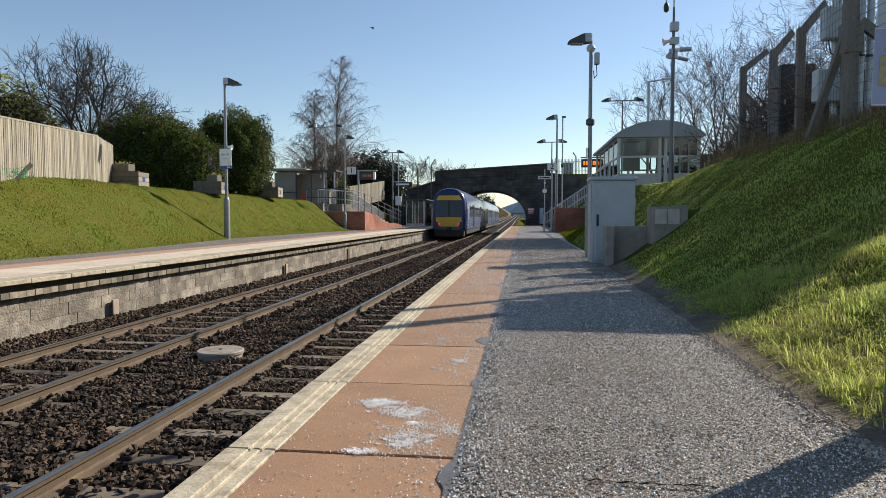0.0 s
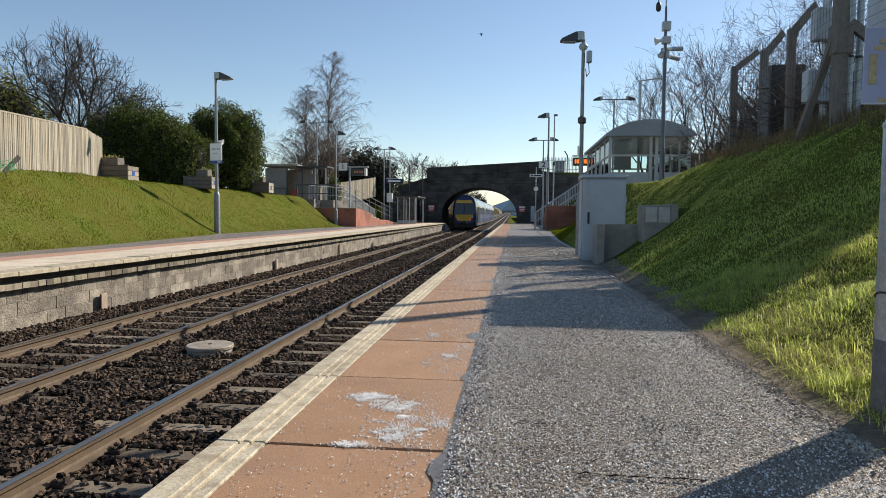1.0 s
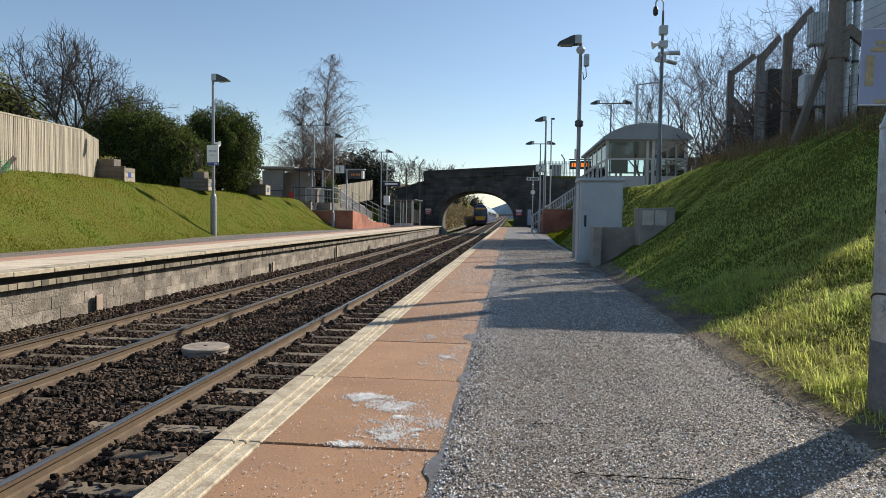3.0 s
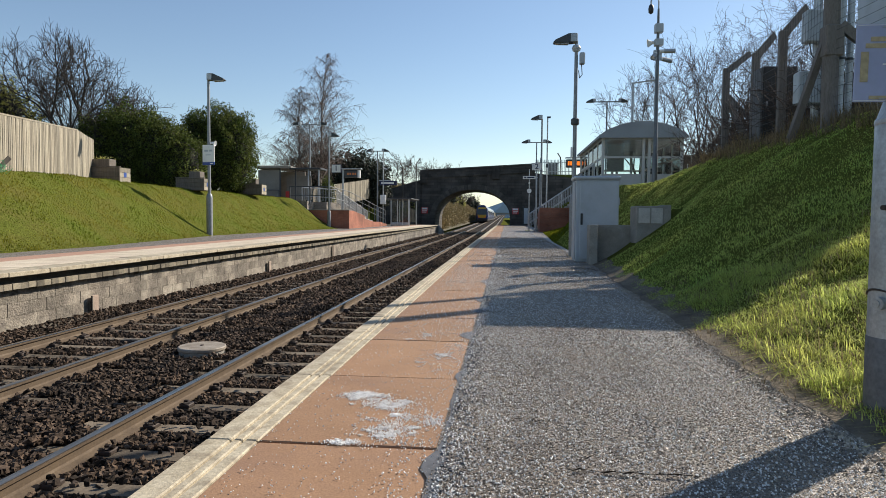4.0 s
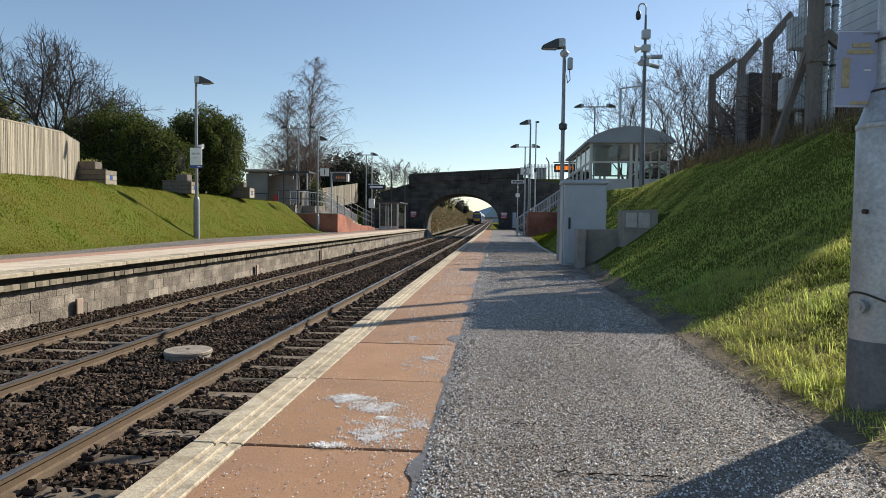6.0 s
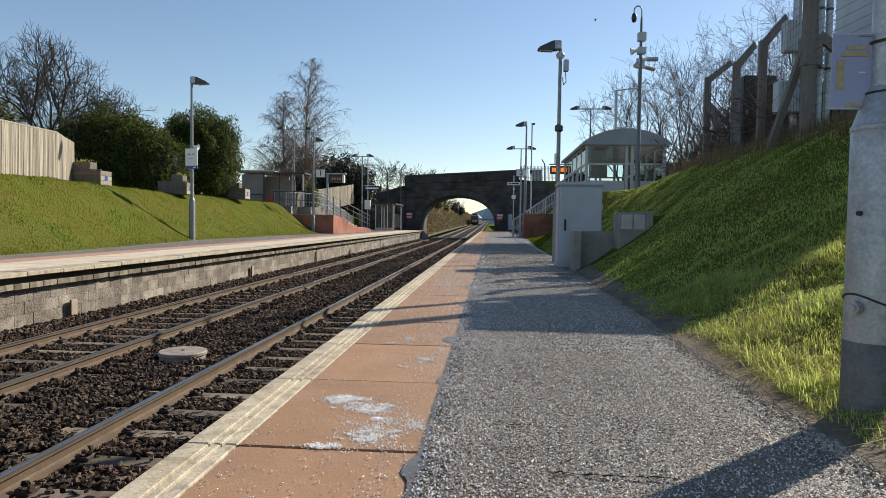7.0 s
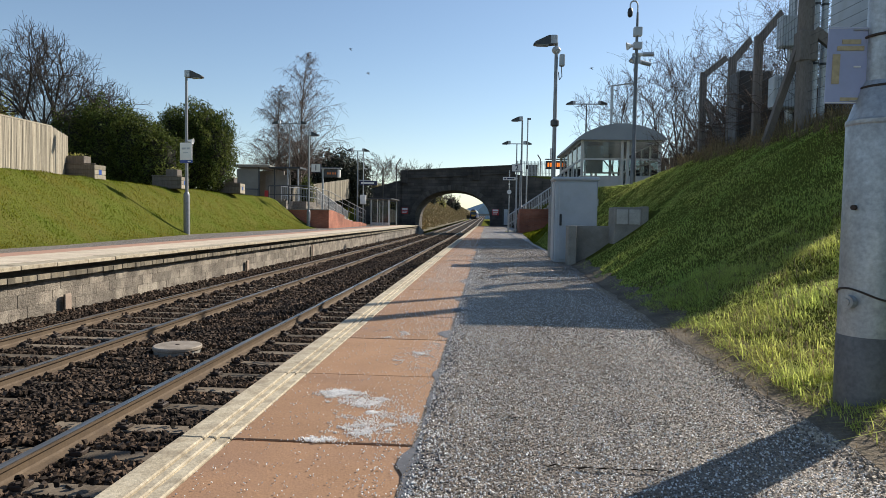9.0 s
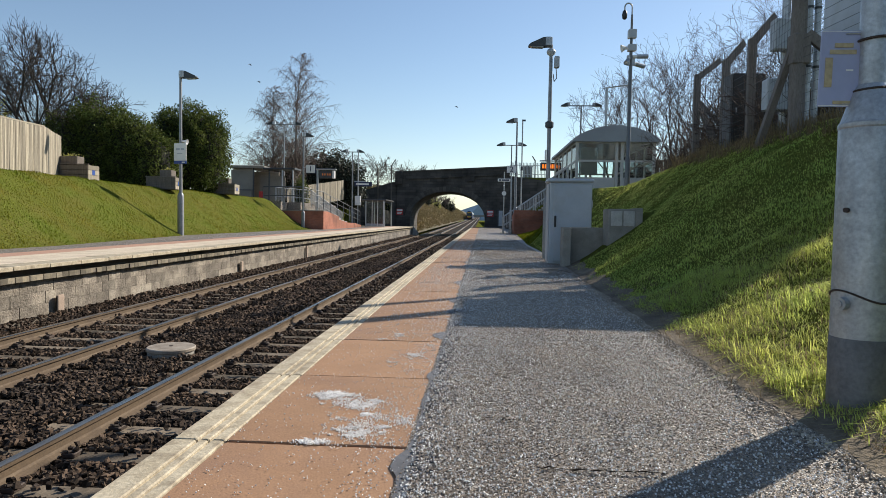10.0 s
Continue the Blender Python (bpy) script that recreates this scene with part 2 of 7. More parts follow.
TRAINSIDE = mat("train_side_paint", (0.15, 0.185, 0.29), (0.12, 0.15, 0.25), rough=0.22, rvar=0.05, bump=0, grain=0.1, local=True)
TRAINROOF = mat("train_roof", (0.16, 0.17, 0.19), (0.1, 0.11, 0.12), rough=0.5, bump=0.1, local=True)
UNDER = mat("underframe_dirt", (0.025, 0.022, 0.02), (0.04, 0.035, 0.03), rough=0.8, bump=0.2, local=True)
TAIL = glow("tail_lamp_red", (1.0, 0.06, 0.02), 0.4)
AMBER = glow("amber_display", (1.0, 0.22, 0.02), 0.8)
AMBERDIM = glow("faint_amber_display", (0.5, 0.16, 0.04), 0.12)
RED = mat("sign_red", (0.5, 0.03, 0.03), (0.45, 0.03, 0.03), rough=0.5, bump=0, grain=0.05)


# ---- mesh tools ----
class Shape:
    """Vertices and faces gathered into one mesh."""

    def __init__(self):
        self.v, self.f = [], []

    def add(self, v, f):
        k = len(self.v)
        self.v.extend(tuple(p) for p in v)
        self.f.extend(tuple(i + k for i in q) for q in f)
        return self

    def box(self, x0, x1, y0, y1, z0, z1, c=0.0):
        """A box, with chamfered edges where c is given."""
        if not c:
            v = [(x, y, z) for z in (z0, z1) for x, y in ((x0, y0), (x1, y0), (x1, y1), (x0, y1))]
            return self.add(v, [(3, 2, 1, 0), (4, 5, 6, 7), (0, 1, 5, 4), (1, 2, 6, 5), (2, 3, 7, 6), (3, 0, 4, 7)])
        rings = []
        for z, d in ((z0, c), (z0 + c, 0), (z1 - c, 0), (z1, c)):
            a, b, e, g = x0 + d, x1 - d, y0 + d, y1 - d
            rings.append([(a + c, e, z), (b - c, e, z), (b, e + c, z), (b, g - c, z), (b - c, g, z), (a + c, g, z), (a, g - c, z), (a, e + c, z)])
        v = [p for r in rings for p in r]
        f = [tuple(range(7, -1, -1)), tuple(range(24, 32))]
        for r in range(3):
            f += [(8 * r + i, 8 * r + (i + 1) % 8, 8 * r + 8 + (i + 1) % 8, 8 * r + 8 + i) for i in range(8)]
        return self.add(v, f)

    def tube(self, p, q, r, r2=None, n=10, caps=True):
        p, q = Vector(p), Vector(q)
        r2 = r if r2 is None else r2
        d = (q - p).normalized()
        a = d.orthogonal().normalized()
        b = d.cross(a)
        v = []
        for o, s in ((p, r), (q, r2)):
            v += [o + (a * math.cos(2 * math.pi * i / n) + b * math.sin(2 * math.pi * i / n)) * s for i in range(n)]
        f = [(i, (i + 1) % n, n + (i + 1) % n, n + i) for i in range(n)]
        if caps:
            f += [tuple(range(n - 1, -1, -1)), tuple(range(n, 2 * n))]
        return self.add(v, f)

    def turned(self, prof, n=20, x=0, y=0):
        """A turned form: prof is (radius, z) from the bottom up."""
        v = [(x + r * math.cos(2 * math.pi * i / n), y + r * math.sin(2 * math.pi * i / n), z) for r, z in prof for i in range(n)]
        f = [(k * n + i, k * n + (i + 1) % n, (k + 1) * n + (i + 1) % n, (k + 1) * n + i) for k in range(len(prof) - 1) for i in range(n)]
        return self.add(v, f + [tuple(range(n - 1, -1, -1)), tuple(range(len(v) - n, len(v)))])

    def prism(self, prof, axis, a, b):
        """A closed outline pushed from a to b along an axis. The outline is in the other two axes, in order."""
        n, v = len(prof), []
        for s in (a, b):
            for p, q in prof:
                v.append({"x": (s, p, q), "y": (p, s, q), "z": (p, q, s)}[axis])
        f = [(i, (i + 1) % n, n + (i + 1) % n, n + i) for i in range(n)]
        return self.add(v, f + [tuple(range(n - 1, -1, -1)), tuple(range(n, 2 * n))])

    def bent(self, pts, r, n=8):
        for p, q in zip(pts, pts[1:]):
            self.tube(p, q, r, n=n)
        return self

    def mesh(self, name, material, smooth=False):
        me = bpy.data.meshes.new(name)
        me.from_pydata(self.v, [], self.f)
        bm = bmesh.new()
        bm.from_mesh(me)
        bmesh.ops.recalc_face_normals(bm, faces=bm.faces)
        bm.to_mesh(me)
        bm.free()
        me.materials.append(material)
        if smooth:
            me.shade_smooth()
            me.set_sharp_from_angle(angle=radians(40))
        return me


def raw_mesh(name, v, f, material, flat=True):
    """A large mesh straight from arrays of corners and faces of one size."""
    v, f = np.asarray(v, np.float32), np.asarray(f, np.int32)
    me = bpy.data.meshes.new(name)
    me.vertices.add(len(v))
    me.vertices.foreach_set("co", v.ravel())
    k = f.shape[1]
    me.loops.add(f.size)
    me.loops.foreach_set("vertex_index", f.ravel())
    me.polygons.add(len(f))
    me.polygons.foreach_set("loop_start", np.arange(0, f.size, k, dtype=np.int32))
    me.update(calc_edges=True)
    me.materials.append(material)
    if flat:
        me.shade_flat()
    return me


def part(name, sh, material, parent, label="", smooth=False):
    ob = new(name, sh.mesh(name, material, smooth) if isinstance(sh, Shape) else sh)
    ob.parent = parent
    return tagged(ob, label)


def thing(name, label, category, m=None, group="", kind=""):
    ob = new(name)
    ob.empty_display_size = 0.2
    ob.matrix_world = m or Matrix()
    return tagged(ob, label, category, group, kind)


def solid(name, sh, material, label="", category="", kind="", smooth=False, group="", m=None):
    ob = new(name, sh.mesh(name, material, smooth) if isinstance(sh, Shape) else sh)
    if m:
        ob.matrix_world = m
    return tagged(ob, label, category, group, kind)


def piece(name, me, parent, m):
    ob = new(name, me)
    ob.parent = parent
    ob.matrix_local = m
    return ob


def lerp_table(t, rows):
    return float(np.interp(t, [r[0] for r in rows], [r[1] for r in rows]))


def fuzz(x, y, s=1.0):
    return noise.noise(Vector((x * s, y * s, 3.7)))


rng = np.random.default_rng(5)

# ---- plan ----
EDGE, FAR_EDGE = -1.22, -7.66          # platform edges
RAIL_Z = -0.88                         # rail top below the platforms
RAILS = (-1.985, -3.36, -5.20, -6.77)   # rail centres
BRIDGE_Y = 79.0


def climb(y):
    """How far the line has risen beyond the bridge."""
    return 0.0075 * max(0.0, y - 88)


def toe_right(y):
    return lerp_table(y, [(-12, 1.5), (4, 1.48), (8, 1.56), (14, 1.72), (25, 1.75), (40, 2.2)])


def crest_right(y):
    return lerp_table(y, [(-12, 7.0), (5.5, 6.9), (9.6, 5.3), (16, 5.2), (19, 4.6), (23, 3.5), (27, 3.7), (41, 9.0)])


def top_right(y):
    return lerp_table(y, [(-12, 2.5), (16, 2.55), (20, 2.03), (23, 2.03), (90, 2.03)])


def bank_right(x, y):
    a, c, t = toe_right(y), crest_right(y), top_right(y)
    if y > 41.5:
        return 0.0 if x < 4.2 else t
    u = min(1, max(0, (x - a) / (c - a)))
    s = u * u * (3 - 2 * u)
    z = t * (0.7 * u + 0.3 * s) - 0.02
    if y > 13.4 and y < 14.4 and x < 2.5:
        z = min(z, 0.0)
    z += 0.05 * fuzz(x + 9, y, 2.6) * min(1, u * 7) * max(0, min(1, 9 - y))
    return z + 0.05 * fuzz(x, y, 1.3) * min(1, u * 5) * (1 if u < 1 else 0.5)


def toe_left(y):
    return lerp_table(y, [(-20, -11.3), (17, -11.4), (28, -12.9), (40, -12.6), (46, -11.9), (48, -11.9)])


def bank_left(x, y):
    a = toe_left(y)
    u = min(1, max(0, (a - x) / 3.3))
    t = lerp_table(y, [(0, 2.15), (25, 2.3), (44, 2.2)])
    if y > 46:
        return 0.0 if x > -15.6 else 1.9
    s = u * u * (3 - 2 * u)
    if y > 37:
        t *= 1 - 0.55 * (y - 37) / 9 * min(1, max(0, (x + 15.6) / 3.2))
    return t * (0.6 * u + 0.4 * s) - 0.02 + 0.05 * fuzz(x, y, 0.9) * min(1, u * 5)


def sheet(name, xs, ys, fn, material, **tags):
    v = [(x, y, fn(x, y)) for y in ys for x in xs]
    n = len(xs)
    f = [(j * n + i, j * n + i + 1, (j + 1) * n + i + 1, (j + 1) * n + i) for j in range(len(ys) - 1) for i in range(n - 1)]
    me = raw_mesh(name, v, f, material)
    me.shade_smooth()
    return tagged(new(name, me), **tags)


def build_ground():
    def far(x, y):
        return -1.35 if abs(y) < 2500 else -1.4
    sheet("ground", list(np.linspace(-2500, 2500, 11)), [-600, -20, 300, 600, 1200, 2000, 3500], far, GRASS_BASE, label="grassy land reaching to the horizon", kind="structure")
    # track bed with its ballast shoulders
    prof = [(FAR_EDGE + 0.02, -1.02), (-7.3, -1.045), (-6.0, -1.06), (-4.3, -1.05), (-2.6, -1.06), (EDGE - 0.02, -1.06)]
    sh = Shape()
    ys = [-20, 0, 30, 60, 88, 200, 400, 800]
    sh.add([(x, y, z + climb(y)) for y in ys for x, z in prof],
           [(j * 6 + i, j * 6 + i + 1, j * 6 + 7 + i, j * 6 + 6 + i) for j in range(7) for i in range(5)])
    solid("track_bed", sh, BED, "dark brown stone ballast under two railway tracks", "ballast", kind="structure")


def build_banks():
    xs = [1.3 + 0.14 * i for i in range(34)] + [6.3, 7.2, 9, 12, 18, 30, 60]
    ys = list(np.arange(-12, 1.5, 0.3)) + list(np.arange(1.5, 9, 0.1)) + list(np.arange(9, 41.4, 0.3)) + [41.49, 41.51, 45, 52, 60, 70, 79]
    sheet("bank_slope", xs, ys, bank_right, GRASS_BASE, label="steep grassy bank rising from the asphalt platform", category="bank", kind="structure")
    xs = [-60, -40, -28, -22, -19, -17.5] + list(np.linspace(-16.6, -11.1, 30))
    ys = list(np.arange(-12, 46, 0.5)) + [45.99, 46.01, 50, 60, 70, 79]
    sheet("bank_slope", xs, ys, bank_left, GRASS_BASE, label="mown grass bank behind the opposite platform", category="bank", kind="structure")


def build_near_platform():
    sh = Shape()
    sh.box(EDGE + 0.03, -0.4, -8, 78.9, -1.4, -0.05)
    sh.box(-0.4, 2.6, -8, 41, -1.4, -0.10)
    sh.box(-0.4, 4.5, 41, 78.9, -1.4, -0.10)
    base = solid("platform_base", sh, MORTAR, "rendered masonry core of the near platform", "platform", kind="structure")
    # worn asphalt with a slightly wavy surface
    xs = [-0.27, -0.2, 0.0, 0.3, 0.6, 0.9, 1.2, 1.5, 1.8, 2.2, 2.6]
    ys = list(np.arange(-8, 12, 0.35)) + list(np.arange(12.3, 79, 2.0)) + [78.9]

    def top(x, y):
        return 0.004 + 0.010 * fuzz(x, y, 0.9) * min(1, max(0, (x + 0.2) * 3))
    sheet("pavement", xs, ys, top, ASPHALT, label="worn grey asphalt platform surface with scattered salt", category="pavement", kind="structure")
    sheet("pavement", [2.6, 4.5], [41.6, 78.9], lambda x, y: 0.0, ASPHALT, label="asphalt platform end below the steps", category="pavement", kind="structure")
    # red slabs and coping, joint by joint
    slab = Shape().box(0.004, 0.752, 0.006, 1.104, -0.06, 0.0, 0.004).mesh("slab", SLAB)
    cope = Shape()
    for a, b in ((0.0, 0.10), (0.113, 0.150), (0.162, 0.215)):
        cope.box(a, b, 0.004, 1.106, -0.05, 0.0, 0.005)
    cope.box(0.0, 0.215, 0.004, 1.106, -0.13, -0.012, 0.004)
    cope = cope.mesh("coping_stone", COPING)
    i, y = 0, -5.24
    r = random.Random(3)
    while y < 78:
        piece("slab", slab, base, pose(-1.005, y, 0.001 + r.uniform(-0.002, 0.002), r.uniform(-0.1, 0.1), 0, 0))
        piece("coping_stone", cope, base, pose(EDGE, y, 0.002 + r.uniform(-0.003, 0.003), 0, 0, r.uniform(-0.15, 0.15)))
        y += 1.11
    # ragged bitumen seal between slabs and asphalt
    r = random.Random(8)
    pts = []
    y = -2.0
    while y < 40:
        pts.append((y, r.uniform(-0.02, 0.025), r.uniform(0.0, 0.05) if r.random() < 0.7 else -0.02))
        y += 0.09 if y < 8 else 0.4
    v, f = [], []
    for k, (y, a, b) in enumerate(pts):
        w = 0.26 * max(0.0, noise.noise(Vector((y * 2.3, 0, 0))) - 0.05)
        v += [(-0.258 - w + a * 0.3, y, 0.0062), (-0.235 + b * 0.4, y, 0.0066)]
        if k:
            f.append((2 * k - 2, 2 * k - 1, 2 * k + 1, 2 * k))
    solid("seal_strip", Shape().add(v, f), SEAL, "ragged dark bitumen seal along the red slabs", "sealant", kind="structure")
    # crack mouths in the asphalt
    for pts in ([(0.2, 2.345), (0.38, 2.33), (0.55, 2.325), (0.72, 2.335)], [(0.02, 2.93), (0.12, 2.88), (0.2, 2.9), (0.17, 2.83)]):
        sh, r = Shape(), random.Random(4)
        fine = []
        for (a, b), (c, d) in zip(pts, pts[1:]):
            fine += [(a + (c - a) * k / 8, b + (d - b) * k / 8 + r.uniform(-0.012, 0.012), r.uniform(0.001, 0.010)) for k in range(8)]
        v = [q for x, y, w in fine for q in ((x, y - w, 0.0165), (x, y + w, 0.0165))]
        sh.add(v, [(2 * k, 2 * k + 1, 2 * k + 3, 2 * k + 2) for k in range(len(fine) - 1)])
        solid("pavement_crack", sh, CRACK, "thin dark crack in the asphalt", "crack", kind="structure")


def build_far_platform():
    sh = Shape()
    sh.box(-13.2, FAR_EDGE - 0.148, -12, 46, -1.4, -0.01)
    sh.box(-16, FAR_EDGE - 0.148, 46, 73, -1.4, -0.01)
    base = solid("platform_base", sh, MORTAR, "weathered block platform across the tracks", "platform", kind="structure")
    top = Shape().box(-14, FAR_EDGE - 2.55, -12, 73, -0.011, 0.004)
    solid("pavement", top, ASPHALT, "grey asphalt of the opposite platform", "pavement", kind="structure")
    band = mat("faded_red_band", (0.42, 0.24, 0.17), (0.36, 0.22, 0.16), scale=3, fine=60, rough=0.85, bump=0.3)
    solid("red_band", Shape().box(FAR_EDGE - 2.55, FAR_EDGE - 1.75, -12, 73, -0.011, 0.008), band, "faded red strip along the platform edge", "paving", kind="structure")
    pale = mat("pale_paving", (0.62, 0.54, 0.42), (0.52, 0.44, 0.33), scale=3, fine=60, rough=0.85, bump=0.3, rand=0.08, stain=(0.4, 0.28, 0.22), stain_scale=2, stain_amt=0.5)
    flag = Shape().box(-1.745, -0.406, 0.004, 0.896, -0.06, 0.0, 0.006).mesh("paving_slab", pale)
    for k in range(94):
        piece("paving_slab", flag, base, pose(FAR_EDGE, -11.5 + 0.9 * k, 0.010))
    cope = Shape().box(-0.40, 0.10, 0.004, 0.896, -0.075, 0.0, 0.008).mesh("coping_stone", COPING)
    r = random.Random(5)
    for k in range(94):
        piece("coping_stone", cope, base, pose(FAR_EDGE, -11.5 + 0.9 * k, 0.012 + r.uniform(-0.004, 0.004)))
    # corbel course of small bricks under the coping, set back in its shadow
    bricks = [Shape().box(-0.13, x, 0.003, 0.172, -0.095, 0.0, 0.004).mesh("brick", BRICKLET) for x in (0.03, 0.04, 0.048)]
    for k in range(250):
        y = 4.5 + 0.175 * k
        piece("brick", bricks[r.randrange(3)], base, pose(FAR_EDGE - 0.05, y, -0.185 + r.uniform(-0.004, 0.004)))
    solid("brick_course", Shape().box(FAR_EDGE - 0.2, FAR_EDGE - 0.055, 48.3, 73, -0.27, -0.185), BRICKLET, "brick course far along the platform", "brickwork", kind="structure")
    # block wall, three courses
    sizes = [Shape().box(-0.1, d, 0.002, 0.438, 0.002, 0.2135, 0.003).mesh("block", BLOCK) for d in (0.0, 0.003, 0.007, 0.002)]
    for row in range(3):
        for k in range(95):
            y = 3.5 + 0.44 * k + (0.22 if row % 2 else 0)
            piece("block", sizes[r.randrange(4)], base, pose(FAR_EDGE - 0.14, y, -0.295 - 0.215 * (row + 1), 0, 0, r.uniform(-0.15, 0.15)))
    solid("block_wall", Shape().box(FAR_EDGE - 0.2, FAR_EDGE - 0.135, 45.6, 73, -1.2, -0.32), masonry_mat("far_blocks", (0.24, 0.215, 0.18), (0.16, 0.14, 0.12), (0.08, 0.07, 0.06), 0.44, 0.215),
          "grey block face of the platform", "wall", kind="structure")
    # end ramp
    solid("platform_ramp", Shape().prism([(73, -1.3), (73, 0.0), (79, -0.75), (79, -1.3)], "x", -12, FAR_EDGE), CONC, "sloping end of the opposite platform", "ramp", kind="structure")
    # marker plates on the wall
    for y, z, h in ((11.5, -0.80, 0.19), (20.6, -0.78, 0.2), (28.5, -0.7, 0.3)):
        t = thing("marker_post", "small pale marker slab against the platform wall", "marker", pose(FAR_EDGE - 0.04, y, z), group="wall markers")
        part("plate", Shape().box(-0.04, 0.0, -0.09, 0.09, -0.2, h, 0.006), MARKER, t)
        part("edge_strip", Shape().box(-0.02, 0.004, -0.12, -0.088, -0.2, h, 0.003), UNDER, t)


MARKER = mat("weathered_marker", (0.42, 0.32, 0.25), (0.30, 0.23, 0.18), scale=8, fine=60, rough=0.85, bump=0.3)


def run(prof, length):
    """An outline drawn along the line, level to the bridge and climbing beyond it."""
    n, at = len(prof), (0, 108, length)
    v = [(x, y, z + climb(y - 20)) for y in at for x, z in prof]
    f = [(k * n + i, k * n + (i + 1) % n, k * n + n + (i + 1) % n, k * n + n + i) for k in (0, 1) for i in range(n)]
    return Shape().add(v, f + [tuple(range(n - 1, -1, -1)), tuple(range(2 * n, 3 * n))])


def rail_mesh(length):
    prof = [(-0.07, 0), (0.07, 0), (0.07, 0.012), (0.016, 0.03), (0.009, 0.05), (0.009, 0.105), (0.034, 0.122), (0.036, 0.146),
            (-0.036, 0.146), (-0.034, 0.122), (-0.009, 0.105), (-0.009, 0.05), (-0.016, 0.03), (-0.07, 0.012)]
    top = [(-0.034, -0.0128), (0.034, -0.0128), (0.033, -0.004), (0.024, 0), (-0.024, 0), (-0.033, -0.004)]
    return run([(x, z - 0.159) for x, z in prof], length), run(top, length)


def build_tracks():
    body, head = rail_mesh(620)
    body, head = body.mesh("rail_web", RUST), head.mesh("running_surface", RAILTOP)
    sl = Shape()
    sl.prism([(-0.11, 0), (0.13, 0), (0.105, 0.16), (-0.085, 0.16)], "x", -1.25, 1.25)
    sleeper = sl.mesh("sleeper", SLEEPER)
    cl = Shape()
    for s in (-1, 1):
        cl.bent([(s * 0.075, -0.05, 0.02), (s * 0.12, -0.05, 0.045), (s * 0.15, -0.02, 0.04), (s * 0.13, 0.02, 0.05), (s * 0.085, 0.03, 0.045), (s * 0.07, 0.06, 0.03)], 0.014, n=5)
        cl.box(min(s * 0.08, s * 0.18), max(s * 0.08, s * 0.18), -0.07, 0.07, -0.006, 0.034, 0.008)
    clip = cl.mesh("rail_clip", CLIP)
    for pair, lab in (((RAILS[0], RAILS[1]), "railway track with a polished rail beside the near platform"), ((RAILS[2], RAILS[3]), "brown rusted railway track beside the opposite platform")):
        t = thing("railway_track", lab, "railway track", pose((pair[0] + pair[1]) / 2, -20, RAIL_Z), group="railway tracks", kind="structure")
        mid = (pair[0] + pair[1]) / 2
        for x in pair:
            r = part("rail", body, None, t)
            r.location.x = x - mid
            h = part("running_surface", head, None, r, "worn bright running surface")
            h.location.x = 0
        rr = random.Random(2)
        for k in range(170):
            y = 8.33 + 0.665 * k
            piece("sleeper", sleeper, t, pose(0, y, -0.159 - 0.165 + climb(y - 20), 0, 0, rr.uniform(-0.4, 0.4)))
            if 8 < k < 93:
                for x in pair:
                    piece("rail_clip", clip, t, pose(x - mid, y, -0.158, 0, 0, rr.uniform(-3, 3)))


def stones(name, material, pts, sizes, label, category, flat=0.75):
    """Broken stones: eight uneven corners each."""
    n = len(pts)
    cube = np.array([(x, y, z) for z in (-1, 1) for x, y in ((-1, -1), (1, -1), (1, 1), (-1, 1))], float)
    v = cube[None] * rng.uniform(0.35, 1.15, (n, 8, 3)) * 0.5
    v *= sizes[:, None, None] * np.array([1.15, 0.9, flat])
    a, b = rng.uniform(0, 6.28, n), rng.normal(0, 0.8, n)
    ca, sa, cb, sb = np.cos(a)[:, None], np.sin(a)[:, None], np.cos(b)[:, None], np.sin(b)[:, None]
    x, z = v[..., 0] * cb + v[..., 2] * sb, -v[..., 0] * sb + v[..., 2] * cb
    x, y = x * ca - v[..., 1] * sa, x * sa + v[..., 1] * ca
    v = np.stack([x, y, z], -1) + pts[:, None]
    q = np.array([(3, 2, 1, 0), (4, 5, 6, 7), (0, 1, 5, 4), (1, 2, 6, 5), (2, 3, 7, 6), (3, 0, 4, 7)])
    f = (q[None] + 8 * np.arange(n)[:, None, None]).reshape(-1, 4)
    return tagged(new(name, raw_mesh(name, v.reshape(-1, 3), f, material)), label, category, kind="stuff")


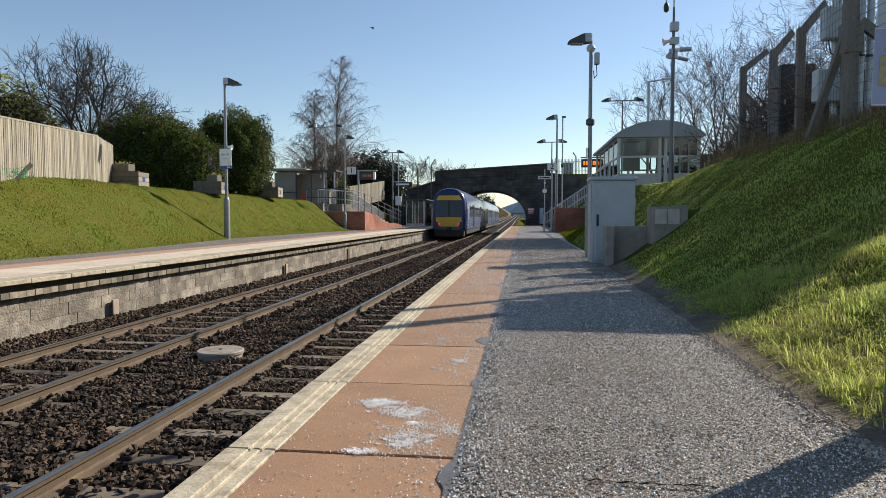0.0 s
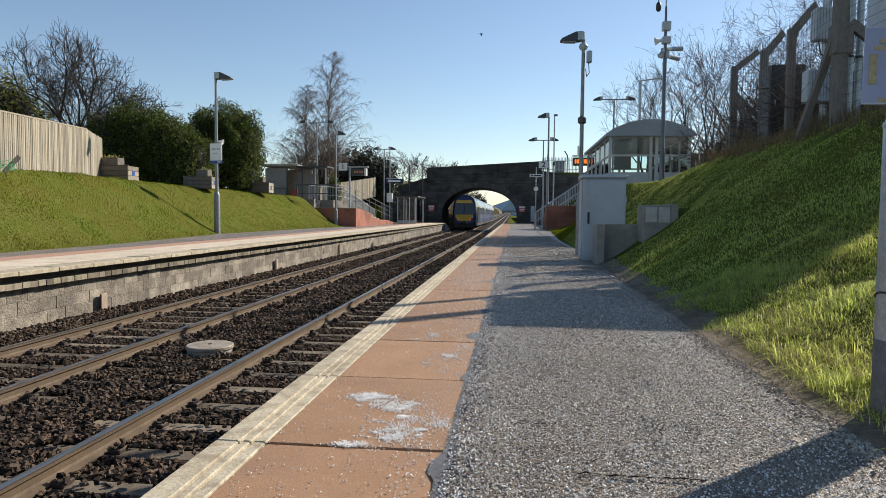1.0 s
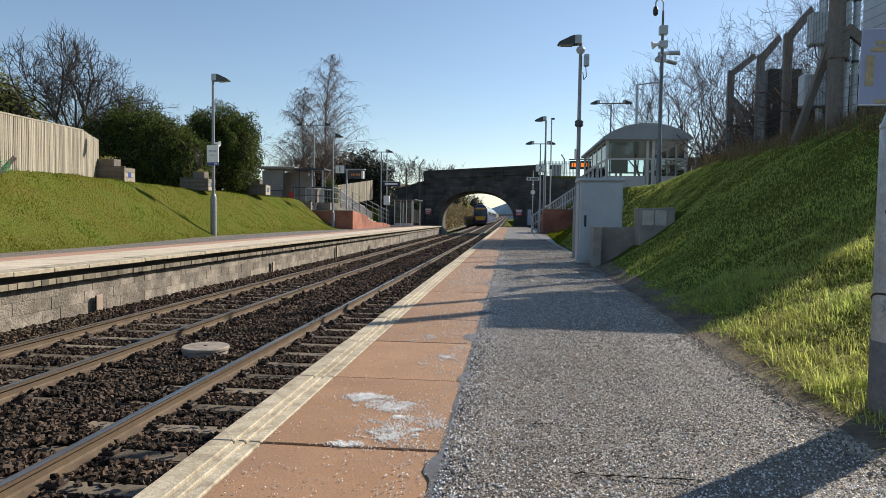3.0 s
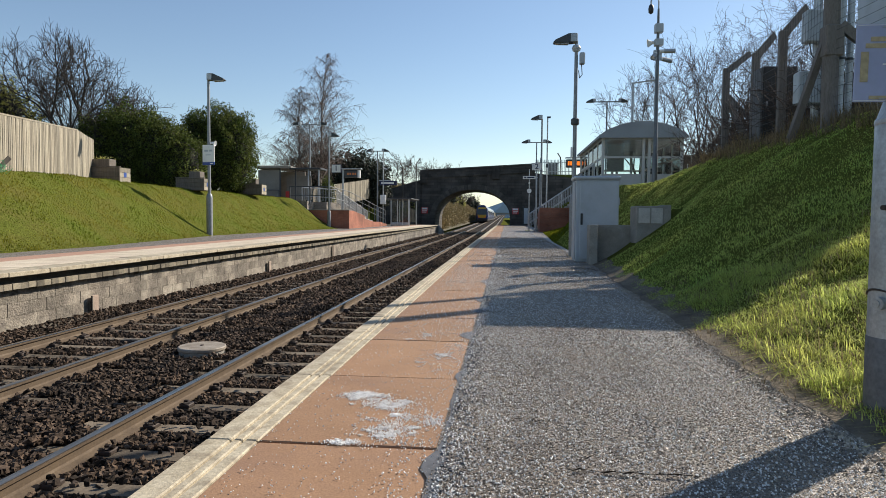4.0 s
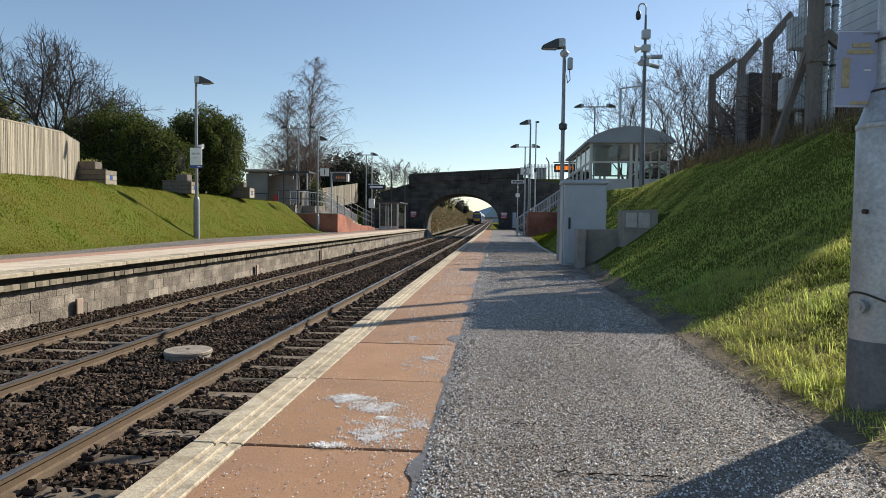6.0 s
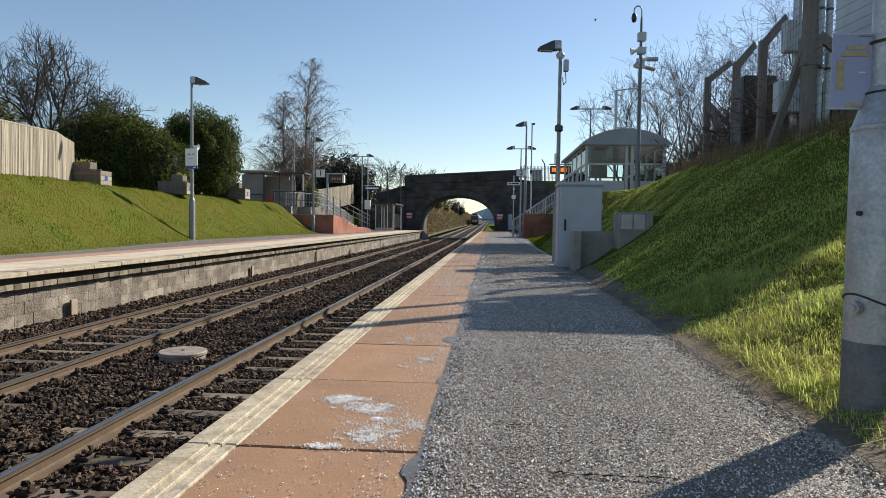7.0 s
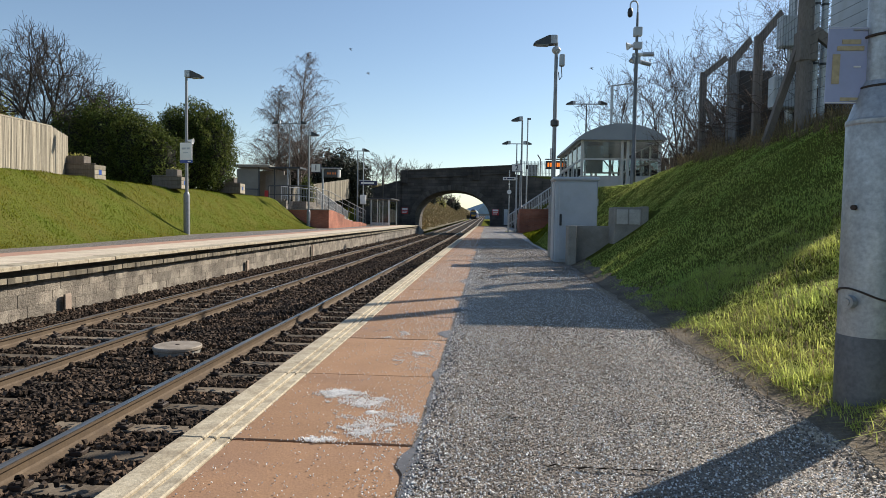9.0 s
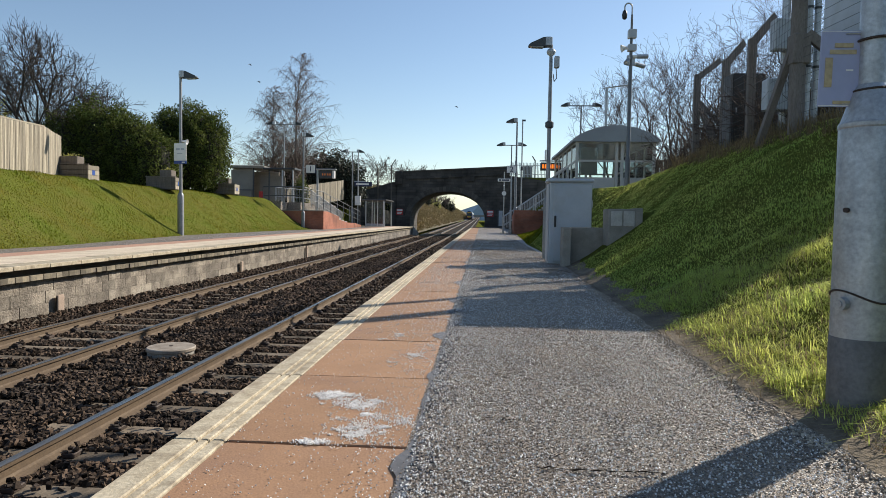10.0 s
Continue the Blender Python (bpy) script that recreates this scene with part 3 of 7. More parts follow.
def build_ballast():
    def spread(n, x0, x1, y0, y1, near):
        x = rng.uniform(x0, x1, n)
        y = y0 + (y1 - y0) * rng.uniform(0, 1, n) ** near
        return x, y
    out, sizes = [], []
    for n, y0, y1, s0, s1, near in ((9000, -8, 1.6, 0.05, 0.08, 1.0), (62000, 1.6, 13, 0.024, 0.055, 1.5), (26000, 13, 32, 0.045, 0.08, 1.2), (9000, 32, 70, 0.08, 0.13, 1.0)):
        x, y = spread(n, FAR_EDGE + 0.02, EDGE - 0.3, y0, y1, near)
        z = np.full(n, -1.052) + rng.uniform(-0.012, 0.02, n)
        four = (x > RAILS[2] + 0.2) & (x < RAILS[1] - 0.2)
        z[four] += 0.03
        wall = np.clip((-6.95 - x) / 0.65, 0, 1)
        z += wall * 0.15
        keep = np.ones(n, bool)
        for rx in RAILS:
            keep &= np.abs(x - rx) > 0.075
        for mid in ((RAILS[0] + RAILS[1]) / 2, (RAILS[2] + RAILS[3]) / 2):
            ph = (y - 0.3 + 0.11) % 0.665
            on = (np.abs(x - mid) < 1.25) & (ph < 0.24)
            keep &= ~(on & (rng.uniform(0, 1, n) < np.where(np.abs(x - mid) < 0.9, 0.86, 0.62)))
            z[on] += 0.07
        keep &= ((x + 4.25) / 0.36) ** 2 + ((y - 8.7) / 0.36) ** 2 > 1
        p = np.stack([x, y, z], -1)[keep]
        out.append(p)
        sizes.append(rng.uniform(s0, s1, len(p)))
    stones("ballast", STONE, np.concatenate(out), np.concatenate(sizes), "angular brown ballast stones between the rails", "ballast")


def build_manhole():
    t = thing("manhole", "round concrete chamber with a worn flat lid in the ballast", "manhole", pose(-4.25, 8.7, -1.135))
    t.scale = (0.9, 0.9, 0.95)
    part("chamber_ring", Shape().turned([(0.34, 0), (0.34, 0.16), (0.33, 0.17)], 40), CONC, t, smooth=True)
    part("lid", Shape().turned([(0.352, 0.171), (0.36, 0.18), (0.36, 0.215), (0.345, 0.228), (0.06, 0.232)], 40), LID, t, "worn brownish concrete lid", smooth=True)
    part("lifting_eye", Shape().turned([(0.03, 0.232), (0.03, 0.24), (0.015, 0.243)], 12), CLIP, t)


LID = mat("worn_lid", (0.36, 0.31, 0.25), (0.22, 0.185, 0.145), scale=5, fine=70, rough=0.6, bump=0.3, dist=0.005, stain=(0.13, 0.10, 0.075), stain_scale=4, stain_amt=0.7)
WHITE_CONC = mat("pale_concrete", (0.55, 0.53, 0.49), (0.46, 0.44, 0.40), scale=6, fine=70, rough=0.85, bump=0.3, dist=0.005, stain=(0.33, 0.31, 0.28), stain_scale=5, stain_amt=0.5)


# ---- bridge ----
def build_bridge():
    y0, y1 = BRIDGE_Y, BRIDGE_Y + 9
    ax, bx, spring, rise = -8.75, 0.42, 0.75, 3.5
    cx, hw = (ax + bx) / 2, (bx - ax) / 2

    def arch(x):
        return spring + rise * math.sqrt(max(0, 1 - ((x - cx) / hw) ** 2)) ** 0.92

    def road(x):
        return 6.55 + (x + 11) * 0.058
    t = thing("road_bridge", "dark weathered stone arch bridge over the railway", "bridge", kind="structure")
    xs = [ax + (bx - ax) * (0.5 - 0.5 * math.cos(math.pi * i / 40)) for i in range(41)]
    sh = Shape()
    v = []
    for y in (y0, y1):
        v += [(x, y, arch(x)) for x in xs] + [(x, y, road(x) - 1.0) for x in xs]
    n = 41
    f = []
    for i in range(n - 1):
        f += [(i, i + 1, n + i + 1, n + i), (2 * n + i, 3 * n + i, 3 * n + i + 1, 2 * n + i + 1), (i, 2 * n + i, 2 * n + i + 1, i + 1), (n + i, n + i + 1, 3 * n + i + 1, 3 * n + i)]
    sh.add(v, f)
    part("arch_barrel", sh, BRIDGE, t)
    for a, b in ((-10.4, ax), (bx, 3.3)):
        s = Shape().add([(a, y0, -1.35), (b, y0, -1.35), (b, y1, -1.35), (a, y1, -1.35), (a, y0, road(a) - 1), (b, y0, road(b) - 1), (b, y1, road(b) - 1), (a, y1, road(a) - 1)],
                        [(3, 2, 1, 0), (4, 5, 6, 7), (0, 1, 5, 4), (1, 2, 6, 5), (2, 3, 7, 6), (3, 0, 4, 7)])
        part("abutment", s, BRIDGE, t)
    # parapet between pilasters, string course and copes
    for a, b in ((-10.4, -1.4), (-1.4, 3.3)):
        for ya, yb, z0, z1, nm in ((y0 - 0.14, y0 + 0.3, -1.02, -0.82, "string_course"), (y0 + 0.02, y0 + 0.4, -0.82, -0.1, "parapet")):
            s = Shape().add([(a, ya, road(a) + z0), (b, ya, road(b) + z0), (b, yb, road(b) + z0), (a, yb, road(a) + z0), (a, ya, road(a) + z1), (b, ya, road(b) + z1), (b, yb, road(b) + z1), (a, yb, road(a) + z1)],
                            [(3, 2, 1, 0), (4, 5, 6, 7), (0, 1, 5, 4), (1, 2, 6, 5), (2, 3, 7, 6), (3, 0, 4, 7)])
            part(nm, s, BRIDGE, t)
    for x in (-10.15, -1.4):
        part("pilaster", Shape().box(x - 0.45, x + 0.45, y0 - 0.22, y0 + 0.4, road(x) - 1.6, road(x) + 0.02, 0.03), BRIDGE, t)
    cope = Shape().box(0.002, 0.898, -0.06, 0.5, 0, 0.15, 0.012).mesh("parapet_cope", mat("cope_stone", (0.11, 0.10, 0.088), (0.08, 0.072, 0.063), rough=0.9, rand=0.2, bump=0.5))
    x = -10.5
    while x < 3.2:
        piece("parapet_cope", cope, t, pose(x, y0, road(x) - 0.1, 0, -3.32, 0))
        x += 0.9
    vs = Shape().prism([(-0.15, 0), (0.15, 0), (0.19, 0.62), (-0.19, 0.62)], "y", y0 - 0.05, y0 + 0.3).mesh("voussoir", mat("arch_stone", (0.10, 0.092, 0.08), (0.07, 0.064, 0.057), rough=0.9, rand=0.25, bump=0.6, dist=0.03))
    for k in range(37):
        u = math.pi * (k + 0.5) / 37
        x = cx - hw * math.cos(u)
        z = arch(x)
        slope = math.atan2(arch(x + 0.02) - arch(x - 0.02), 0.04)
        piece("voussoir", vs, t, pose(x, 0, z, 0, -math.degrees(slope), 0))
    # wing walls falling away on both sides
    for s, a, b, z in ((-1, -10.4, -19.5, 2.4), (1, 3.3, 12.0, 4.8)):
        w = Shape().add([(a, y0 + 0.2, -1.3), (b, y0 - 4, -1.3), (b, y0 - 3.5, -1.3), (a, y0 + 0.9, -1.3), (a, y0 + 0.2, road(a) - 1.1), (b, y0 - 4, z), (b, y0 - 3.5, z), (a, y0 + 0.9, road(a) - 1.1)],
                        [(3, 2, 1, 0), (4, 5, 6, 7), (0, 1, 5, 4), (1, 2, 6, 5), (2, 3, 7, 6), (3, 0, 4, 7)])
        part("wing_wall", w, BRIDGE, t)
    # approach embankments behind the parapets
    for a, b, za in ((-22, -10.4, 1.5), (70, 3.3, 6.2)):
        s = Shape().add([(a, y0 + 0.5, -1.3), (b, y0 + 0.5, -1.3), (b, y1, -1.3), (a, y1, -1.3), (a, y0 + 3, za), (b, y0 + 0.5, road(b) - 1.25), (b, y1, road(b) - 1.25), (a, y1, za)],
                        [(3, 2, 1, 0), (4, 5, 6, 7), (0, 1, 5, 4), (1, 2, 6, 5), (2, 3, 7, 6), (3, 0, 4, 7)])
        solid("road_embankment", s, GRASS_BASE, "earth embankment carrying the road to the bridge", "embankment", kind="structure")


def build_cutting():
    def left(x, y):
        u = min(1, max(0, (-8.6 - x) / 7.0))
        return climb(y) - 1.05 + (5.2 + 1.2 * fuzz(0, y, 0.03)) * u ** 0.8 + 0.35 * fuzz(x, y, 0.5) * min(1, u * 4)

    def right(x, y):
        u = min(1, max(0, (x - 2.2) / 6.0))
        return climb(y) - 1.05 + 3.6 * u + 0.2 * fuzz(x, y, 0.5)
    ys = list(np.arange(87.5, 200, 2.5)) + list(np.arange(200, 620, 15.0))
    scrubground = mat("scrub_ground", (0.095, 0.072, 0.04), (0.06, 0.06, 0.025), scale=0.5, fine=5, rough=0.95, bump=1, dist=0.2, grain=0.5)
    sheet("cutting_slope", [-80, -40, -25, -20] + list(np.arange(-17, -8.4, 0.7)), ys, left, scrubground, label="brown scrubby cutting side beyond the bridge", category="bank", kind="structure")
    sheet("cutting_slope", [2.0, 3, 4, 5, 6, 7, 8.5, 12, 20, 60], ys, right, scrubground, label="low bank beyond the bridge", category="bank", kind="structure")
    # winter scrub on the slope
    n = 70000
    y = 88 + 320 * rng.uniform(0, 1, n) ** 2.2
    x = -8.75 - 7.2 * rng.uniform(0, 1, n)
    z = np.array([left(a, b) for a, b in zip(x, y)]) + rng.uniform(0, 1.15, n) ** 2
    leaves("scrub", SCRUB, np.stack([x, y, z], -1), rng.uniform(0.1, 0.3, n) * (0.8 + y / 250), "brown brambles and dead grass on the cutting", "scrub", up=0.5)
    return left


def leaves(name, material, pts, size, label="", category="", up=0.0, parent=None, kind="stuff"):
    """Many small leaf blades, each one folded quad."""
    n = len(pts)
    d = rng.normal(0, 1, (n, 3))
    d[:, 2] += up * 2
    d /= np.linalg.norm(d, axis=1)[:, None]
    e = np.cross(d, rng.normal(0, 1, (n, 3)))
    e /= np.linalg.norm(e, axis=1)[:, None]
    s = size[:, None]
    w = 0.38
    v = np.stack([pts - d * s * 0.5, pts + e * s * w * 0.7, pts + d * s * 0.5, pts - e * s * w * 0.7], 1)
    f = np.arange(4 * n).reshape(n, 4)
    ob = new(name, raw_mesh(name, v.reshape(-1, 3), f, material))
    if parent:
        ob.parent = parent
        return tagged(ob, label)
    return tagged(ob, label, category, kind=kind)


def build_distance():
    # distance haze is painted in as the hill's pale blue
    hill = mat("hazy_hill", (0.36, 0.45, 0.55), (0.31, 0.39, 0.48), scale=0.004, fine=0.05, rough=1.0, bump=0, grain=0.1, spec=0.0)
    sh = Shape()
    xs = list(range(-1500, 1501, 60))
    v = [(x, 2000, -5) for x in xs] + [(x, 2000 + 90 * math.sin(x), 14 + 30 * math.exp(-((x - 10) / 75) ** 2) + 16 * math.exp(-((x - 130) / 160) ** 2) + 14 * fuzz(x, 0, 0.012)) for x in xs]
    n = len(xs)
    sh.add(v, [(i, i + 1, n + i + 1, n + i) for i in range(n - 1)])
    solid("backdrop", sh, hill, "blue hazy hills on the horizon", "hills", kind="structure")
    # a second bridge and a few roofs far down the line
    t = thing("far_bridge", "pale footbridge far down the line", "bridge", pose(0, 520, 0))
    part("deck", Shape().box(-9, 16, 0, 3, 3.2, 4.6), CONC, t)
    for x in (-9, 3, 15):
        part("pier", Shape().box(x, x + 1.2, 0, 3, -1.3, 3.2), CONC, t)
    # woods along the horizon
    for k, (x0, x1, y, h, n) in enumerate(((-260, -20, 330, 7, 9000), (15, 200, 420, 8, 6000))):
        x = rng.uniform(x0, x1, n)
        top = np.array([h * (0.7 + 0.5 * fuzz(a, k, 0.05)) for a in x])
        p = np.stack([x, y + rng.uniform(-15, 15, n), 1.5 + top * rng.uniform(0, 1, n)], -1)
        leaves("woodland", SCRUB, p, rng.uniform(0.7, 1.6, n), "brown winter woodland in the distance", "woodland")


# ---- train ----
def build_train():
    """Origin on the rail top, at the rear cab's face; the cars lie ahead along +y."""
    t = thing("train", "dark blue diesel train with a yellow panelled cab end", "train")
    prof = [(-1.30, 0.75), (-1.36, 1.3), (-1.36, 2.3), (-1.28, 3.0), (-1.08, 3.5), (-0.7, 3.82), (-0.25, 3.95), (0.25, 3.95), (0.7, 3.82), (1.08, 3.5), (1.28, 3.0), (1.36, 2.3), (1.36, 1.3), (1.30, 0.75)]
    for k in range(3):
        y0, y1 = 23.6 * k + (0.9 if k == 0 else 0.35), 23.6 * (k + 1) - 0.35
        body = part("car_body", Shape().prism(prof, "y", y0, y1), TRAINSIDE, t, "pale blue-grey coach body", smooth=True)
        body_skirt = Shape()
        body_skirt.box(-1.25, 1.25, y0 + 0.5, y1 - 0.5, 0.35, 0.8, 0.05)
        part("underframe", body_skirt, UNDER, t)
        part("roof_panel", Shape().prism([(-0.9, 3.70), (-0.4, 3.96), (0.4, 3.96), (0.9, 3.70)], "y", y0 + 0.4, y1 - 0.4), TRAINROOF, t)
        for s in (-1, 1):
            for i in range(9):
                a = y0 + 2.6 + i * 2.15
                x = s * 1.365
                part("side_window", Shape().box(min(x, x - s * 0.06), max(x, x - s * 0.06), a, a + 1.5, 1.75, 2.6, 0.01), DARKPANE, body)
            for a in (y0 + 5.9, y0 + 16.0):
                x = s * 1.37
                part("door", Shape().box(min(x, x - s * 0.05), max(x, x - s * 0.05), a, a + 1.3, 0.95, 2.75, 0.01), TRAINBLUE, body)
        for b in (y0 + 3.5, y1 - 3.5):
            part("bogie_frame", Shape().box(-1.2, 1.2, b - 1.7, b + 1.7, 0.38, 0.62, 0.04), UNDER, t)
            for w in (-1.3, 1.3):
                for s in (-1, 1):
                    part("wheel", Shape().tube((s * 0.7, b + w, 0.42), (s * 0.82, b + w, 0.42), 0.42, n=20), UNDER, t)
        if k:
            part("gangway", Shape().box(-0.7, 0.7, y0 - 0.75, y0 + 0.05, 0.9, 3.3, 0.05), UNDER, t)
    # rear cab: rounded cone of the same section drawn in towards the face
    rings = [(0.0, 0.80, 0.955, 0.0), (0.05, 0.90, 0.975, 0.0), (0.18, 0.96, 0.99, 0.0), (0.5, 0.99, 1.0, 0.0), (0.9, 1.0, 1.0, 0.0)]
    v, n = [], len(prof)
    for y, sx, sz, _ in rings:
        v += [(x * sx, y + 0.22 * max(0, z - 1.9) / 2 * (1 - y / 0.9), 0.75 + (z - 0.75) * sz) for x, z in prof]
    f = [(k * n + i, k * n + (i + 1) % n, (k + 1) * n + (i + 1) % n, (k + 1) * n + i) for k in range(len(rings) - 1) for i in range(n)]
    f.append(tuple(range(n - 1, -1, -1)))
    cab = part("cab_end", Shape().add(v, f), TRAINBLUE, t, "navy blue rounded cab end", smooth=True)

    def front(x0, x1, z0, z1, d, x2=None, x3=None):
        def yy(z):
            return 0.22 * max(0, z - 1.9) / 2 - d
        a, b = (x0, x1), (x2 if x2 is not None else x0, x3 if x3 is not None else x1)
        vv = [(a[0], yy(z0), z0), (a[1], yy(z0), z0), (b[1], yy(z1), z1), (b[0], yy(z1), z1)]
        vv += [(x, y + 0.06, z) for x, y, z in vv]
        return Shape().add(vv, [(0, 1, 2, 3), (7, 6, 5, 4), (0, 4, 5, 1), (1, 5, 6, 2), (2, 6, 7, 3), (3, 7, 4, 0)])
    part("yellow_panel", front(-0.72, 0.72, 1.0, 1.72, 0.03, -1.02, 1.02), YELLOW, cab, "warning yellow lower panel")
    part("destination_panel", front(-1.0, 1.0, 3.02, 3.38, 0.03, -0.8, 0.8), YELLOW, cab, "yellow band over the windscreen")
    part("windscreen", front(-1.04, 1.04, 1.78, 3.0, 0.02, -0.98, 0.98), DARKPANE, cab, "dark tinted windscreen")
    part("windscreen_pillar", front(-0.05, 0.05, 1.8, 2.95, 0.035), UNDER, cab)
    part("buffer_skirt", Shape().box(-1.15, 1.15, 0.05, 0.9, 0.2, 0.85, 0.06), UNDER, cab)
    part("coupler", Shape().box(-0.18, 0.18, -0.35, 0.1, 0.7, 1.0, 0.04), UNDER, cab)
    for s in (-1, 1):
        part("tail_lamp", Shape().tube((s * 0.74, -0.06, 1.2), (s * 0.74, 0.02, 1.2), 0.075, n=12), TAIL, cab, "red tail lamp")
        part("headlamp", Shape().tube((s * 0.92, -0.02, 1.45), (s * 0.92, 0.05, 1.45), 0.09, n=12), GALV, cab)
        for k in range(7):
            part("livery_fleck", Shape().box(s * 1.372 - 0.006, s * 1.372 + 0.006, 1.15 + k * 0.12, 1.32 + k * 0.12, 1.05 + k * 0.24, 1.2 + k * 0.24), WHITE, cab, "white livery fleck")
    return t


# ---- plants ----
def sticks(name, segs, material, sides, parent):
    """Tapered branch segments joined into one mesh."""
    s = np.array(segs)
    p, q, r1, r2 = s[:, :3], s[:, 3:6], s[:, 6], s[:, 7]
    d = q - p
    d /= np.linalg.norm(d, axis=1)[:, None] + 1e-9
    h = np.where(np.abs(d[:, 2:3]) < 0.9, np.array([[0, 0, 1.0]]), np.array([[1.0, 0, 0]]))
    a = np.cross(d, h)
    a /= np.linalg.norm(a, axis=1)[:, None]
    b = np.cross(d, a)
    ang = 2 * np.pi * np.arange(sides) / sides
    ring = a[:, None] * np.cos(ang)[None, :, None] + b[:, None] * np.sin(ang)[None, :, None]
    v = np.concatenate([p[:, None] + ring * r1[:, None, None], q[:, None] + ring * r2[:, None, None]], 1)
    i = np.arange(sides)
    f = np.stack([i, (i + 1) % sides, sides + (i + 1) % sides, sides + i], 1)
    f = (f[None] + 2 * sides * np.arange(len(s))[:, None, None]).reshape(-1, 4)
    me = raw_mesh(name, v.reshape(-1, 3), f, material, False)
    me.shade_smooth()
    ob = new(name, me)
    ob.parent = parent
    return ob


def bare_tree(x, y, z, height, seed, label, levels=5, fork=0.62, spread=42, droop=0.0, stems=1, kids=(4, 5, 5, 5, 4), bark=None, twig=None, r0=0.02, lean=6, first=0.25, thin=0.0045, name="bare_tree"):
    r = random.Random(seed)
    segs = []

    def grow(p, d, length, rad, lev):
        n = 5 if lev == 0 else 4 if lev < 3 else 3
        pts = [p]
        for k in range(n):
            w = 0.06 + 0.035 * lev
            d = (d + Vector((r.gauss(0, w), r.gauss(0, w), r.gauss(0, w * 0.6) + (0.06 if lev < 3 else 0) - droop * (lev >= 2) * 0.25 * lev))).normalized()
            q = p + d * (length / n)
            ra, rb = rad * (1 - 0.75 * k / n), rad * (1 - 0.75 * (k + 1) / n)
            segs.append((*p, *q, max(ra, thin), max(rb, thin), lev))
            p = q
            pts.append((q, d.copy()))
        if lev + 1 >= levels:
            return
        for k in range(kids[lev]):
            u = first + (1 - first) * (k + r.random()) / kids[lev] if lev == 0 else 0.15 + 0.85 * (k + r.random()) / kids[lev]
            i = min(n - 1, int(u * n))
            q, dd = pts[i + 1]
            side = dd.orthogonal()
            side.rotate(Matrix.Rotation(r.uniform(0, 6.283), 3, dd))
            a = radians(spread * r.uniform(0.6, 1.25))
            nd = (dd * math.cos(a) + side.normalized() * math.sin(a)).normalized()
            grow(q, nd, length * fork * r.uniform(0.7, 1.15) * (1.15 - 0.45 * u if lev == 0 else 1), max(thin, rad * (1 - 0.7 * u) * 0.6), lev + 1)
    for k in range(stems):
        a = r.uniform(0, 6.28)
        ln = lean * (0.5 if stems == 1 else 1.6)
        d = Vector((math.sin(radians(ln)) * math.cos(a), math.sin(radians(ln)) * math.sin(a), 1)).normalized()
        grow(Vector((r.uniform(-0.15, 0.15) * stems, r.uniform(-0.15, 0.15) * stems, 0)), d, height * 0.72 * r.uniform(0.85, 1), height * r0, 0)
    a = np.array(segs)
    k = height / a[:, 5].max()
    a[:, :6] *= k
    t = thing(name, label, "tree", pose(x, y, z))
    big = a[:, 8] < 2
    sticks("trunk", a[big], bark or BARK, 6, t)
    sticks("crown", a[~big], twig or TWIG, 3, t)
    return t


def spreading_tree(x, y, z, height, width, seed, label, stems):
    """A round-headed bare tree: limbs that fork again and again, their tips turning up."""
    r = random.Random(seed)
    segs = []

    def grow(p, d, length, rad, lev):
        n = 4 if lev < 4 else 3
        for k in range(n):
            w = 0.10 + 0.02 * lev
            d = (d + Vector((r.gauss(0, w), r.gauss(0, w), r.gauss(0.0, w)))).normalized()
            q = p + d * (length / n)
            segs.append((*p, *q, max(0.008, rad * (1 - 0.25 * k / n)), max(0.007, rad * (1 - 0.25 * (k + 1) / n)), lev))
            p = q
            if lev > 0 and r.random() < 0.34 and lev < 6:
                fork(p, d, length * 0.62, rad * 0.5, lev + 1, 1, 48)
        if lev < 7:
            fork(p, d, length * 0.80, rad * 0.70, lev + 1, 2 if r.random() < 0.75 else 3, 30)

    def fork(p, d, length, rad, lev, n, angle):
        turn = r.uniform(0, 6.283)
        for k in range(n):
            side = d.orthogonal()
            side.rotate(Matrix.Rotation(turn + 6.283 * k / n, 3, d))
            a = radians(angle * r.uniform(0.6, 1.3))
            grow(p, (d * math.cos(a) + side.normalized() * math.sin(a)).normalized(), length * r.uniform(0.8, 1.15), rad, lev)
    for k in range(stems):
        a = 6.283 * k / stems + r.uniform(-0.4, 0.4)
        grow(Vector((0.25 * math.cos(a), 0.25 * math.sin(a), -0.2)), Vector((0.35 * math.cos(a), 0.35 * math.sin(a), 1)).normalized(), 2.2, 0.13, 0)
    a = np.array(segs)
    a[:, [2, 5]] *= height / a[:, 5].max()
    for i in (0, 1):
        a[:, [i, i + 3]] *= width / (a[:, i + 3].max() - a[:, i + 3].min())
    t = thing("bare_tree", label, "tree", pose(x, y, z))
    sticks("trunk", a[a[:, 8] < 3], BARK, 6, t)
    sticks("crown", a[a[:, 8] >= 3], BARK, 3, t)
    return t


